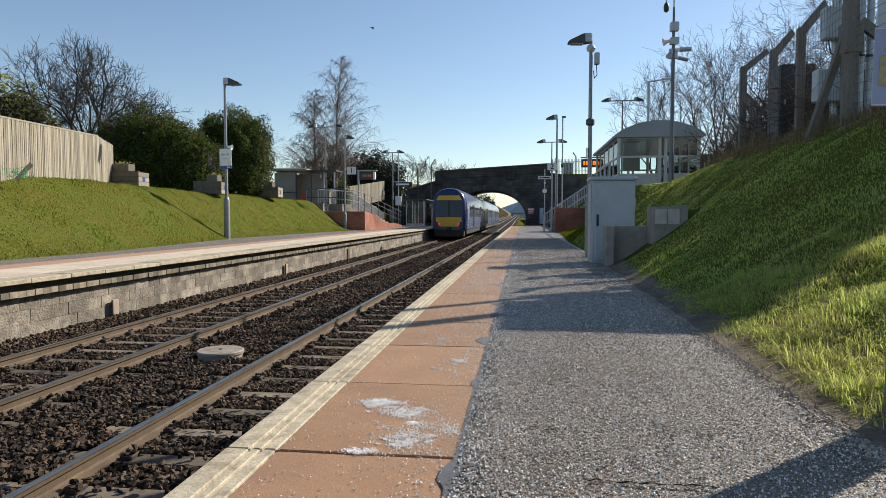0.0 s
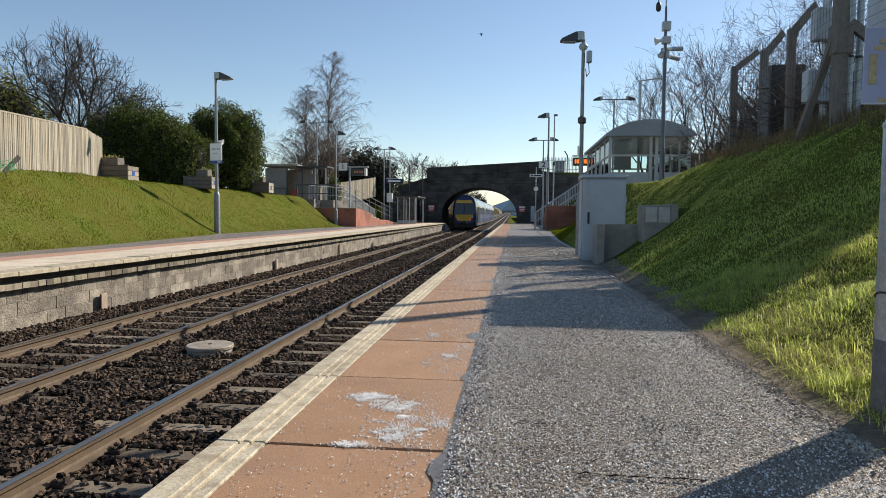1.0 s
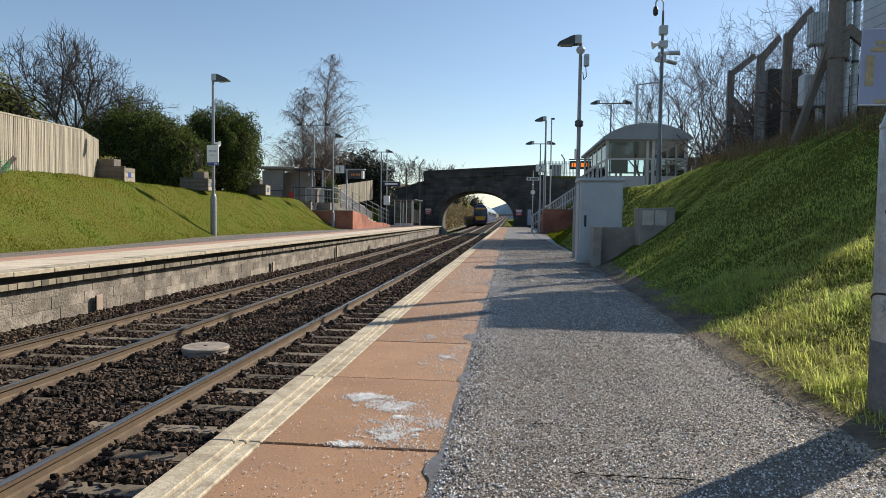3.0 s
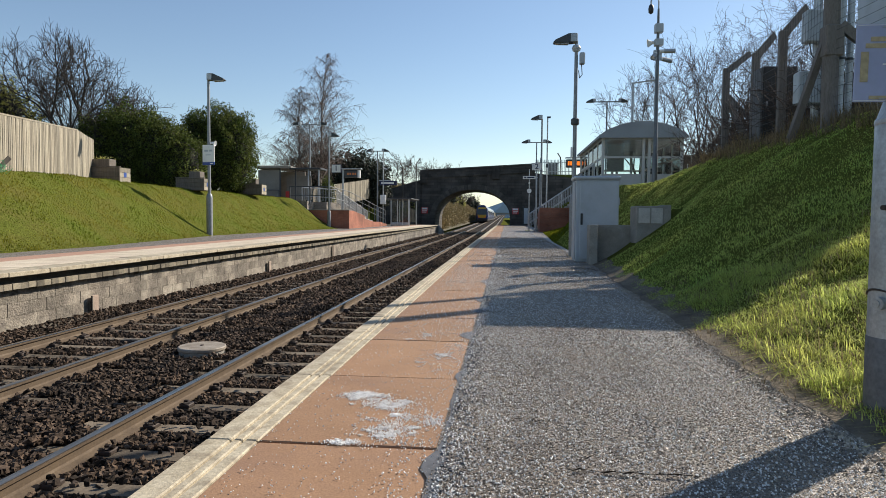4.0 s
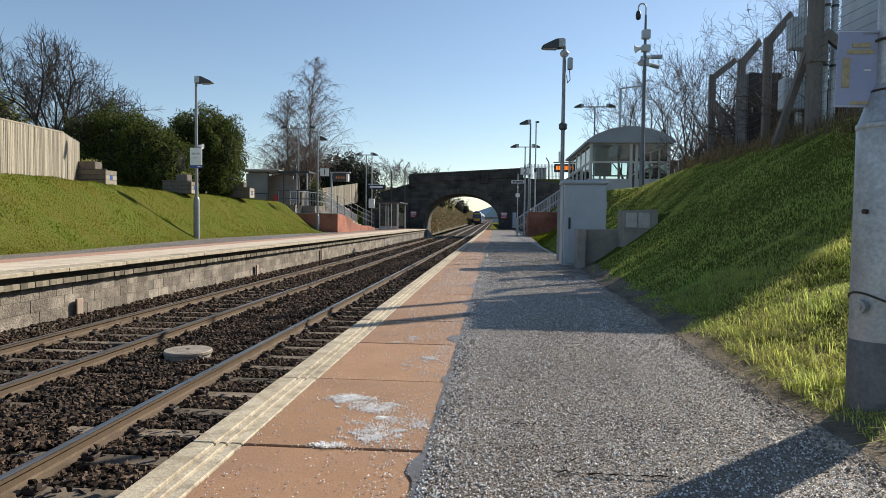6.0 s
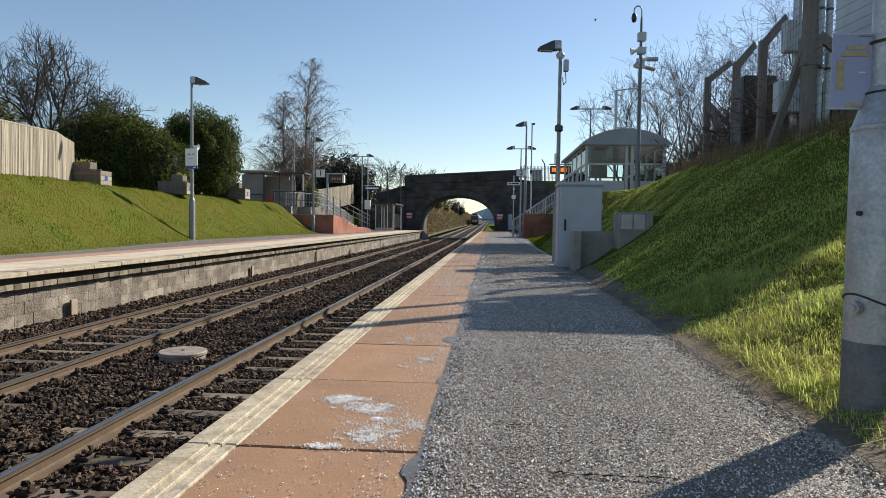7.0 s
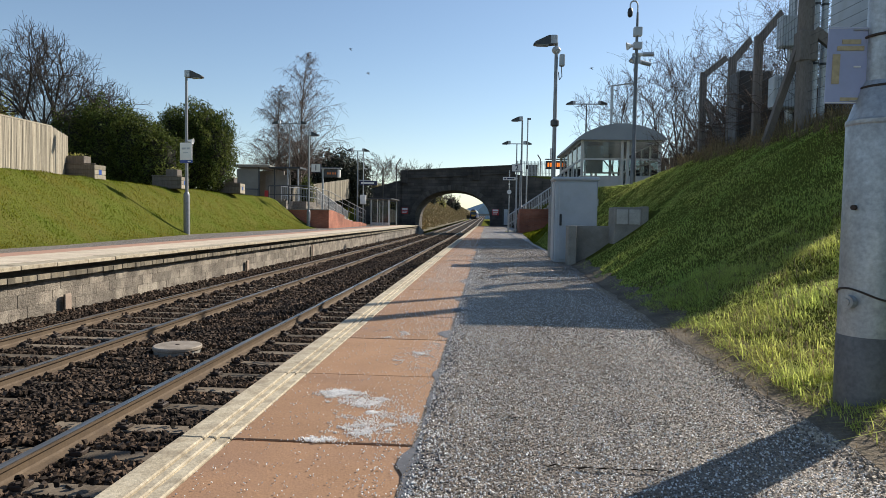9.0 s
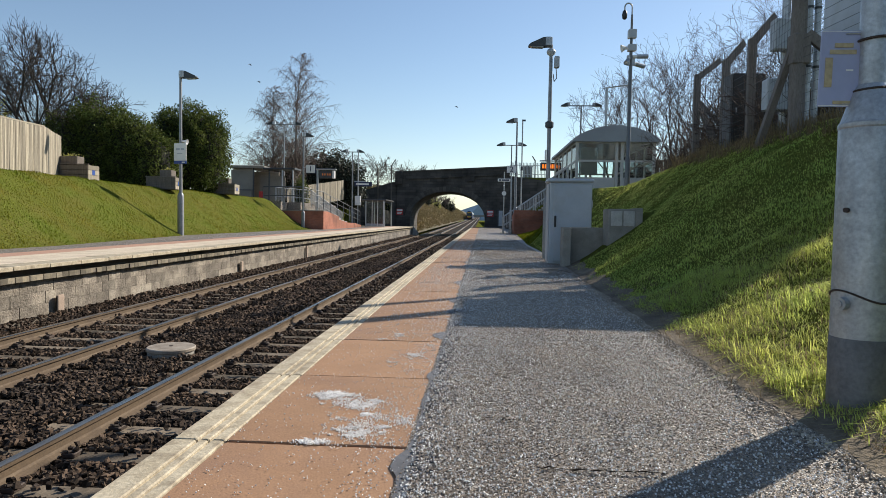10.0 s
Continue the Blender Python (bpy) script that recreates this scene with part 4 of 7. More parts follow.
def birch(x, y, z, height, reach, seed, label):
    """A straight birch: rising limbs, longest low down, hung with fine drooping twigs."""
    r = random.Random(seed)
    limbs, twigs = [], []
    p, d = Vector((0, 0, -0.2)), Vector((0, 0, 1))
    trunk = [p]
    for k in range(14):
        d = (d + Vector((r.gauss(0, 0.035), r.gauss(0, 0.035), 0.1))).normalized()
        q = p + d * (height * 0.97 / 14)
        limbs.append((*p, *q, 0.17 * (1 - k / 14.3), 0.17 * (1 - (k + 1) / 14.3)))
        trunk.append(q)
        p = q

    def hang(p, n, length, rad):
        d = Vector((r.gauss(0, 0.5), r.gauss(0, 0.5), 0.1))
        for k in range(n):
            d = (d + Vector((r.gauss(0, 0.12), r.gauss(0, 0.12), -0.38))).normalized()
            q = p + d * (length / n)
            twigs.append((*p, *q, rad, rad * 0.8))
            p = q
    for k in range(64):
        u = 0.14 + 0.85 * ((k + r.random()) / 64) ** 1.2
        i = min(13, int(u * 14))
        p = trunk[i].lerp(trunk[i + 1], u * 14 - i)
        a = r.uniform(0, 6.283)
        length = reach * (1 - u) ** 0.72 * r.uniform(0.7, 1.1) + 0.35
        d = Vector((math.cos(a), math.sin(a), r.uniform(1.2, 2.1))).normalized()
        n = 6
        for m in range(n):
            d = (d + Vector((r.gauss(0, 0.1), r.gauss(0, 0.1), -0.05 - 0.05 * m))).normalized()
            q = p + d * (length / n)
            rad = 0.045 * (1 - u * 0.7)
            limbs.append((*p, *q, max(0.012, rad * (1 - m / n)), max(0.011, rad * (1 - (m + 1) / n))))
            for h in range(int((10 if m else 3) * (1.25 - u))):
                hang(p.lerp(q, r.random()), 4, r.uniform(0.5, 1.7) * (1.1 - 0.85 * u), 0.0085)
            for h in range(2):
                e = (d + Vector((r.gauss(0, 0.6), r.gauss(0, 0.6), r.gauss(0.1, 0.4)))).normalized()
                b = p + e * length * 0.3
                twigs.append((*p, *b, 0.013, 0.009))
                hang(b, 3, r.uniform(0.4, 1.2), 0.009)
            p = q
    t = thing("birch_tree", label, "tree", pose(x, y, z))
    sticks("trunk", limbs, BIRCHBARK, 6, t)
    sticks("crown", twigs, BIRCHTWIG, 3, t)
    return t


def evergreen(x, y, z, lobes, n, size, material, label, category="bush", name="evergreen_bush", seed=1):
    """A crown of many small leaves over uneven lobes (dx, dy, dz, rx, ry, rz), on short stems."""
    t = thing(name, label, category, pose(x, y, z))
    g = np.random.default_rng(seed)
    tot = sum(a[3] * a[5] for a in lobes)
    pts = []
    for dx, dy, dz, rx, ry, rz in lobes:
        m = int(n * rx * rz / tot)
        d = g.normal(0, 1, (m, 3))
        d /= np.linalg.norm(d, axis=1)[:, None]
        lump = np.array([1 + 0.46 * noise.noise(Vector(q) * 2.3 + Vector((dx, seed, dz))) + 0.22 * noise.noise(Vector(q) * 6) for q in d])
        d *= (lump * g.uniform(0.72, 1.03, m) ** 0.7)[:, None]
        pts.append(d * (rx, ry, rz) + (dx, dy, dz))
    pts = np.concatenate(pts)
    pts = pts[pts[:, 2] > 0.03]
    leaves("crown", material, pts, g.uniform(0.6, 1.25, len(pts)) * size, parent=t)
    segs = []
    for dx, dy, dz, rx, ry, rz in lobes:
        segs.append((dx * 0.6, dy * 0.6, -0.1, dx, dy, dz * 0.9, 0.09, 0.04))
        for k in range(10):
            d = g.normal(0, 1, 3)
            d /= np.linalg.norm(d)
            segs.append((dx, dy, dz * 0.7, *(np.array([dx, dy, dz]) + d * (rx * 0.85, ry * 0.85, rz * 0.85)), 0.03, 0.008))
    segs = [s for s in segs if s[5] > 0]
    sticks("stem", segs, BARK, 5, t)
    # solid core in each lobe, its near-black colour painting the shade among leaves
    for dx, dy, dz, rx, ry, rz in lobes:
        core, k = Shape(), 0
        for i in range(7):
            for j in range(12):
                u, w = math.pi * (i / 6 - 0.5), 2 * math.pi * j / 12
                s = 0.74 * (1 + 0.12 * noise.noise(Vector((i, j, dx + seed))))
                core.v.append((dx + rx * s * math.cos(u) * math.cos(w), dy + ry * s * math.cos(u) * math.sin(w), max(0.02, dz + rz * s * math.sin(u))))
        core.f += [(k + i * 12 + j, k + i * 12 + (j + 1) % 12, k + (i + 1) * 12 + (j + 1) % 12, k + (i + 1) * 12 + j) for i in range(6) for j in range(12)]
        part("inner_mass", core, CORESHADE, t)
    return t


# core colour standing in for the shade inside the crowns
CORESHADE = mat("painted_core_shade", (0.02, 0.02, 0.01), (0.012, 0.014, 0.008), scale=3, fine=20, rough=1, bump=0.5)


def grass(name, n, x0, x1, y0, y1, fn, h0, h1, w, material, label, keep=None, lean=0.45, near=1.0, clump=0.0):
    x = x0 + (x1 - x0) * rng.uniform(0, 1, n)
    y = y0 + (y1 - y0) * rng.uniform(0, 1, n) ** near
    if clump:
        c = rng.uniform(0, 1, (n // 14 + 1, 2))
        k = rng.integers(0, len(c), n)
        m = rng.uniform(0, 1, n) < clump
        x = np.where(m, x0 + (x1 - x0) * c[k, 0] + rng.normal(0, 0.035, n), x)
        y = np.where(m, y0 + (y1 - y0) * c[k, 1] ** near + rng.normal(0, 0.035, n), y)
    ok = np.array([keep(a, b) if keep else True for a, b in zip(x, y)])
    x, y = x[ok], y[ok]
    n = len(x)
    z = np.array([fn(a, b) for a, b in zip(x, y)]) - 0.005
    patch = np.array([0.75 + 0.6 * fuzz(a, b, 1.6) for a, b in zip(x, y)])
    h = rng.uniform(h0, h1, n) * patch
    ang, ln = rng.uniform(0, 6.283, n), np.abs(rng.normal(0.6 * lean, 0.6 * lean, n))
    dx, dy = np.cos(ang) * ln - 0.15, np.sin(ang) * ln
    wx, wy = -np.sin(ang) * w * 0.5, np.cos(ang) * w * 0.5
    v = np.empty((n, 6, 3))
    for i, (u, b, k) in enumerate(((0, 0, 1), (0, 0, -1), (0.55, 0.35, -0.8), (0.55, 0.35, 0.8), (0.55, 0.35, 0.8), (0.55, 0.35, -0.8))):
        v[:, i] = np.stack([x + dx * h * b + wx * k, y + dy * h * b + wy * k, z + h * u], -1)
    v[:, 4] = np.stack([x + dx * h + wx * 0.12, y + dy * h + wy * 0.12, z + h * np.clip(1.05 - 0.5 * ln, 0.25, 1)], -1)
    v[:, 5] = np.stack([x + dx * h - wx * 0.12, y + dy * h - wy * 0.12, z + h * np.clip(1.05 - 0.5 * ln, 0.25, 1)], -1)
    f = np.array([(0, 1, 2, 3), (3, 2, 5, 4)])
    f = (f[None] + 6 * np.arange(n)[:, None, None]).reshape(-1, 4)
    return tagged(new(name, raw_mesh(name, v.reshape(-1, 3), f, material)), label, "grass", kind="stuff")


def build_plants():
    # left: bare trees, evergreen shrubs, birch
    spreading_tree(-24.9, 36, 2.0, 9.7, 9.6, 11, "bare spreading winter tree behind the board fence", 3)
    spreading_tree(-24.2, 39.5, 2.0, 7.6, 9.0, 12, "bare bushy winter tree behind the board fence", 3)
    bare_tree(-20.5, 46, 2.0, 6.8, 13, "small bare tree behind the hedge", levels=5, fork=0.6, spread=30, stems=2, kids=(4, 4, 4, 3), r0=0.01, thin=0.008)
    evergreen(-28.7, 34, 2.0, [(0, 0, 3.8, 2.2, 1.8, 2.9), (1.6, 0.5, 2.6, 1.7, 1.5, 2.0)], 7000, 0.22, OLIVE, "yellow-green leafy shrub behind the board fence", seed=3)
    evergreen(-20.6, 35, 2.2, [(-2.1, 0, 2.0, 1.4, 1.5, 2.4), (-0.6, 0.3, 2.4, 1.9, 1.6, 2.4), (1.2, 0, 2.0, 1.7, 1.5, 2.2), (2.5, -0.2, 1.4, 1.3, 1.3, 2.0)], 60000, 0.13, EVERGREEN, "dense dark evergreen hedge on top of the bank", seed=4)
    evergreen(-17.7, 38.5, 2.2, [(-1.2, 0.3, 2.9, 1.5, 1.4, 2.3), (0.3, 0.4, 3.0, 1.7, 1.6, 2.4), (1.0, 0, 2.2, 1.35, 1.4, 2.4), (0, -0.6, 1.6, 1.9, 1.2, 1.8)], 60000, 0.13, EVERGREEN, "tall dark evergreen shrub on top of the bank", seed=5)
    birch(-19.3, 66, 2.0, 16.2, 7.6, 21, "tall leafless weeping birch behind the shelter")
    birch(-22.2, 66.5, 2.0, 12.6, 6.0, 22, "shorter leafless weeping birch behind the shelter")
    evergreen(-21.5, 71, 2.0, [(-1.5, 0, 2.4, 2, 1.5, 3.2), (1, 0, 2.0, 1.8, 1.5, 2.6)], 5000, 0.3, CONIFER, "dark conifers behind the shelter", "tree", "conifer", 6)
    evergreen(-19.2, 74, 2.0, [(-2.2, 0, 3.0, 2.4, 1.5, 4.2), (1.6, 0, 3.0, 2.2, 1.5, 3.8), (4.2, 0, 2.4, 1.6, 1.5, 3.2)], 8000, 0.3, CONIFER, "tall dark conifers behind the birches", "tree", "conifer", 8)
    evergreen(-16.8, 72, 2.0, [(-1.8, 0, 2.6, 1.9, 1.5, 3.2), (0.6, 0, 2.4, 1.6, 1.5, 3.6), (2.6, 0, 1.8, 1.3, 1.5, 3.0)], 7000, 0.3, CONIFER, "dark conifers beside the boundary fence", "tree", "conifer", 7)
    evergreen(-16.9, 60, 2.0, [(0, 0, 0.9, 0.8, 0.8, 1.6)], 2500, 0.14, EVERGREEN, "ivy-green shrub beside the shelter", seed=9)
    for k, (x, y, h) in enumerate(((-24.5, 58, 5), (-13.5, 96, 6.5), (-10.5, 99, 5.5), (-17, 97, 6), (-7.5, 104, 4.5), (-22, 80, 6), (-15.2, 94, 7), (-18.6, 95, 7.5), (-12, 101, 6.5), (-9, 97, 5.6), (-20.5, 100, 8))):
        bare_tree(x, y, 2.0 if y < 90 else 3.6, h, 30 + k, "small bare tree near the bridge", levels=5, fork=0.6, spread=42, stems=2, kids=(5, 4, 4, 4), r0=0.012, thin=0.014)
    # right: leafless trees behind shelter and fence
    for k, (x, y, h, st) in enumerate(((6.9, 33, 7.2, 3), (9.0, 34, 8.6, 3), (11.2, 36, 9.4, 2), (8.2, 29, 6.6, 2), (13.8, 33, 9.0, 2))):
        bare_tree(x, y, 2.0, h, 50 + k, "leafless upright tree behind the glazed shelter", levels=5, fork=0.6, spread=32, stems=st, kids=(6, 4, 4, 4), r0=0.011, lean=10, first=0.12, thin=0.0055)
    for k, (x, y, h) in enumerate(((9.4, 19.0, 5.6), (12.2, 31, 9.2), (14.6, 31.5, 11), (11.2, 34, 8.6), (16.6, 33, 11.5))):
        bare_tree(x, y, 2.2, h, 60 + k, "tangled leafless tree behind the security fence", levels=6, fork=0.64, spread=44, stems=1, kids=(6, 4, 4, 3, 3), r0=0.015, lean=14, first=0.15, thin=0.0055)
    # beyond the bridge
    for k, (x, y, h) in enumerate(((-15.5, 128, 3.2), (-15.0, 150, 4.0), (-15, 185, 4), (-13, 230, 4.5), (9, 190, 5), (12, 260, 6))):
        evergreen(x, y, 3.6 if x < 0 else 2, [(0, 0, h * 0.5, h * 0.42, h * 0.5, h * 0.55), (h * 0.5, 2, h * 0.35, h * 0.3, h * 0.4, h * 0.4)], 1500, 0.4, CONIFER if k % 2 else OLIVE, "shrubs along the cutting beyond the bridge", seed=70 + k)
    for k, (x, y, h) in enumerate(((-13.5, 112, 4.5), (-13, 126, 5), (-13, 140, 5), (-14, 155, 6), (-12.5, 170, 5), (-13, 195, 6), (-12.5, 225, 6), (-13, 260, 7), (9, 140, 7), (10, 300, 9))):
        bare_tree(x, y, 3.4 if x < 0 else 1.5, h, 80 + k, "bare tree along the cutting beyond the bridge", levels=5, fork=0.6, spread=40, stems=2, kids=(5, 4, 4, 4), r0=0.012, thin=0.016)


def build_grass():
    pole = lambda x, y: (x - 1.79) ** 2 + (y - 3.15) ** 2 > 0.018
    grass("grass", 85000, 1.5, 5.2, 1.8, 7.2, bank_right, 0.03, 0.10, 0.0055, BLADE, "long bright tufted grass on the bank", keep=lambda x, y: x > toe_right(y) + 0.12 + 0.2 * fuzz(x, y, 2.6) + 0.12 * abs(fuzz(y, x, 9)) and pole(x, y), clump=0.8, lean=1.9)
    grass("grass", 90000, 1.5, 5.4, 7.2, 24, bank_right, 0.02, 0.055, 0.009, BLADE, "shaded grass on the bank", keep=lambda x, y: x > toe_right(y) + 0.06 and not (12.5 < y < 14.5 and x < 3.3), near=1.4, clump=0.35, lean=1.0)
    grass("grass", 10000, 1.7, 4.2, 24, 41, bank_right, 0.05, 0.12, 0.02, BLADE_FAR, "grass beside the steps", keep=lambda x, y: x > toe_right(y))
    grass("grass", 75000, -17.5, -11.3, 10, 45, bank_left, 0.035, 0.085, 0.016, BLADE_FAR, "short mown grass on the bank", keep=lambda x, y: x < toe_left(y) - 0.03, near=1.3, lean=0.6)
    # bare earth between asphalt and grass
    ys = list(np.arange(1.5, 13.2, 0.12))
    v, f = [], []
    for k, y in enumerate(ys):
        a = toe_right(y) - 0.02 + 0.05 * fuzz(1, y, 4)
        b = toe_right(y) + 0.24 + 0.12 * fuzz(7, y, 3)
        for x in (a, (a + b) / 2, b):
            v.append((x, y, max(0.0, bank_right(x, y)) + 0.016))
        if k:
            f += [(3 * k - 3 + i, 3 * k - 2 + i, 3 * k + 1 + i, 3 * k + i) for i in (0, 1)]
    solid("soil_edge", Shape().add(v, f), SOIL, "bare trodden earth along the foot of the bank", "earth", kind="structure")
    grass("grass", 9000, 1.5, 5.2, -6, 1.8, bank_right, 0.04, 0.12, 0.010, BLADE, "long grass on the bank behind the pole", keep=lambda x, y: x > toe_right(y) + 0.1, lean=1.2)
    # leafless bramble thicket behind the security fence
    r = random.Random(77)
    segs = []
    for k in range(3200):
        p = Vector((r.uniform(5.6, 8.6), r.uniform(12.2, 20.5), 0))
        if 14.2 < p.y < 15.3 and p.x < 6.2 or 11.5 < p.y < 13.4 and p.x > 6.8:
            continue
        p.z = bank_right(p.x, p.y) - 0.05
        d = Vector((r.gauss(0, 0.35), r.gauss(0, 0.35), 1)).normalized()
        for m in range(7):
            d = (d + Vector((r.gauss(0, 0.25), r.gauss(0, 0.25), r.gauss(-0.06, 0.2)))).normalized()
            q = p + d * r.uniform(0.15, 0.32)
            segs.append((*p, *q, 0.006, 0.005))
            if r.random() < 0.7:
                e = (d + Vector((r.gauss(0, 0.8), r.gauss(0, 0.8), r.gauss(0, 0.6)))).normalized()
                segs.append((*q, *(q + e * r.uniform(0.1, 0.35)), 0.004, 0.003))
            p = q
    tagged(sticks("bramble_thicket", segs, TWIG, 3, None), "tangled leafless brambles behind the security fence", "brambles", kind="stuff")
    grass("grass", 3500, 1.4, 1.95, 1.9, 9, bank_right, 0.015, 0.05, 0.005, BLADE, "sparse trodden grass at the foot of the bank", keep=lambda x, y: x > toe_right(y) + 0.03 and fuzz(x, y, 4) > 0 and pole(x, y), clump=0.8, lean=1.6)
    grass("dry_grass", 3500, 1.4, 2.1, 1.9, 8, bank_right, 0.02, 0.08, 0.004, DRY, "flattened dead grass at the foot of the bank", keep=lambda x, y: x > toe_right(y) + 0.02 and pole(x, y), clump=0.6, lean=2.2)
    grass("grass", 2600, 1.55, 2.25, 2.75, 3.6, bank_right, 0.04, 0.13, 0.006, BLADE, "long tufts round the foot of the pole", keep=lambda x, y: x > toe_right(y) + 0.08 and pole(x, y), clump=0.9, lean=1.1)
    # weeds and dry stalks along the foot and the crest
    grass("grass", 3200, 1.6, 5.0, 1.9, 7.4, bank_right, 0.07, 0.17, 0.006, BLADE, "longer tufts standing out of the grass", keep=lambda x, y: x > toe_right(y) + 0.12 and pole(x, y), clump=0.97, lean=2.2)
    grass("dry_grass", 5000, 1.6, 5.0, 1.9, 7.0, bank_right, 0.05, 0.17, 0.0045, DRY, "pale dead blades among the green grass", keep=lambda x, y: x > toe_right(y) + 0.1 and pole(x, y), clump=0.5, lean=1.4)
    grass("weeds", 900, 1.42, 1.75, 1.9, 6.5, bank_right, 0.02, 0.10, 0.007, DRY, "dry stalks along the foot of the bank", lean=0.8)
    grass("weeds", 2200, 4.7, 5.7, 8.6, 17.5, bank_right, 0.15, 0.55, 0.007, DRY, "tall dry weeds under the security fence", lean=0.8, clump=0.9)
    grass("weeds", 3200, 4.7, 6.0, 8.2, 17, bank_right, 0.1, 0.45, 0.011, SCRUB, "rough brown brambles under the security fence", lean=1.1, clump=0.85)


# ---- street furniture ----
def lamp_head(parent, x, y, z, dx, s=1.0):
    """A wedge-shaped lantern pointing along +x or -x."""
    h = Shape()
    prof = [(0.0, -0.04), (0.0, 0.25), (0.26, 0.29), (0.34, 0.27), (0.80, 0.06), (0.88, -0.03), (0.84, -0.06), (0.28, -0.06)]
    h.prism([(x + dx * a * s, z + b * s) for a, b in prof], "y", y - 0.16 * s, y + 0.16 * s)
    head = part("lantern", h, DARKSTEEL, parent, "dark wedge-shaped lantern")
    part("lens", Shape().prism([(x + dx * a * s, z + b * s) for a, b in ((0.30, -0.062), (0.32, -0.10), (0.74, -0.085), (0.82, -0.062))], "y", y - 0.13 * s, y + 0.13 * s), PANEFROST, head)
    cap = Shape()
    xa, xb = sorted((x - dx * 0.03 * s, x + dx * 0.25 * s))
    cap.box(xa, xb, y - 0.17 * s, y + 0.17 * s, z - 0.05 * s, z + 0.3 * s, 0.02)
    part("gear_housing", cap, GALV, head, "grey gear housing")
    return head


PANEFROST = mat("lamp_lens", (0.35, 0.37, 0.38), (0.3, 0.32, 0.33), rough=0.3, bump=0)


def street_lamp(x, y, z, h, arms=(1,), s=1.0, label="", reach=0.0, sleeve=1.8, r=0.055):
    t = thing("street_lamp", label, "street lamp", pose(x, y, z), group="platform lamps")
    if sleeve:
        part("base_sleeve", Shape().turned([(r * 1.9, -0.1), (r * 1.9, sleeve - 0.18), (r * 1.7, sleeve - 0.08), (r * 1.05, sleeve)], 14), LAMPBACKLIT, t, smooth=True)
    part("column", Shape().turned([(r, sleeve - 0.1), (r * 0.92, h * 0.6), (r * 0.75, h)], 12), LAMPBACKLIT, t, smooth=True)
    if reach:
        part("bracket", Shape().bent([(-reach if len(arms) > 1 else 0, 0, h - 0.02), (reach, 0, h - 0.02)], r * 0.6), LAMPBACKLIT, t)
    for d in arms:
        lamp_head(t, d * reach, 0, h - 0.02, d, s)
    return t


def bullet_camera(parent, p, d):
    q = tuple(a + b * 0.32 for a, b in zip(p, d))
    c = part("camera_housing", Shape().tube(p, q, 0.055, n=10), WHITE, parent, "pale camera housing")
    q2 = tuple(a + b * 0.36 for a, b in zip(p, d))
    part("sun_shield", Shape().tube(tuple(a + b * 0.1 for a, b in zip(p, d)), q2, 0.065, n=10, caps=False), GALV, c)
    return c


def loudspeaker(parent, x, y, z, dx):
    h = Shape().tube((x, y, z), (x + dx * 0.12, y, z), 0.04, 0.05, n=12)
    h.tube((x + dx * 0.12, y, z), (x + dx * 0.24, y, z - 0.02), 0.05, 0.12, n=14, caps=False)
    part("horn_speaker", h, WHITE, parent, "white horn loudspeaker", smooth=True)


def text_mesh(body, size, material):
    cu = bpy.data.curves.new("lettering", "FONT")
    cu.offset = 0.004
    cu.body, cu.size, cu.align_x, cu.align_y, cu.extrude = body, size, "CENTER", "CENTER", 0.004
    ob = bpy.data.objects.new("lettering", cu)
    scene.collection.objects.link(ob)
    me = bpy.data.meshes.new_from_object(ob.evaluated_get(bpy.context.evaluated_depsgraph_get()))
    bpy.data.objects.remove(ob)
    me.materials.clear()
    me.materials.append(material)
    return me


def bars(parent, spans, y, material, name="lettering"):
    for x0, x1, z0, z1 in spans:
        part(name, Shape().box(x0, x1, y - 0.003, y + 0.004, z0, z1), material, parent)


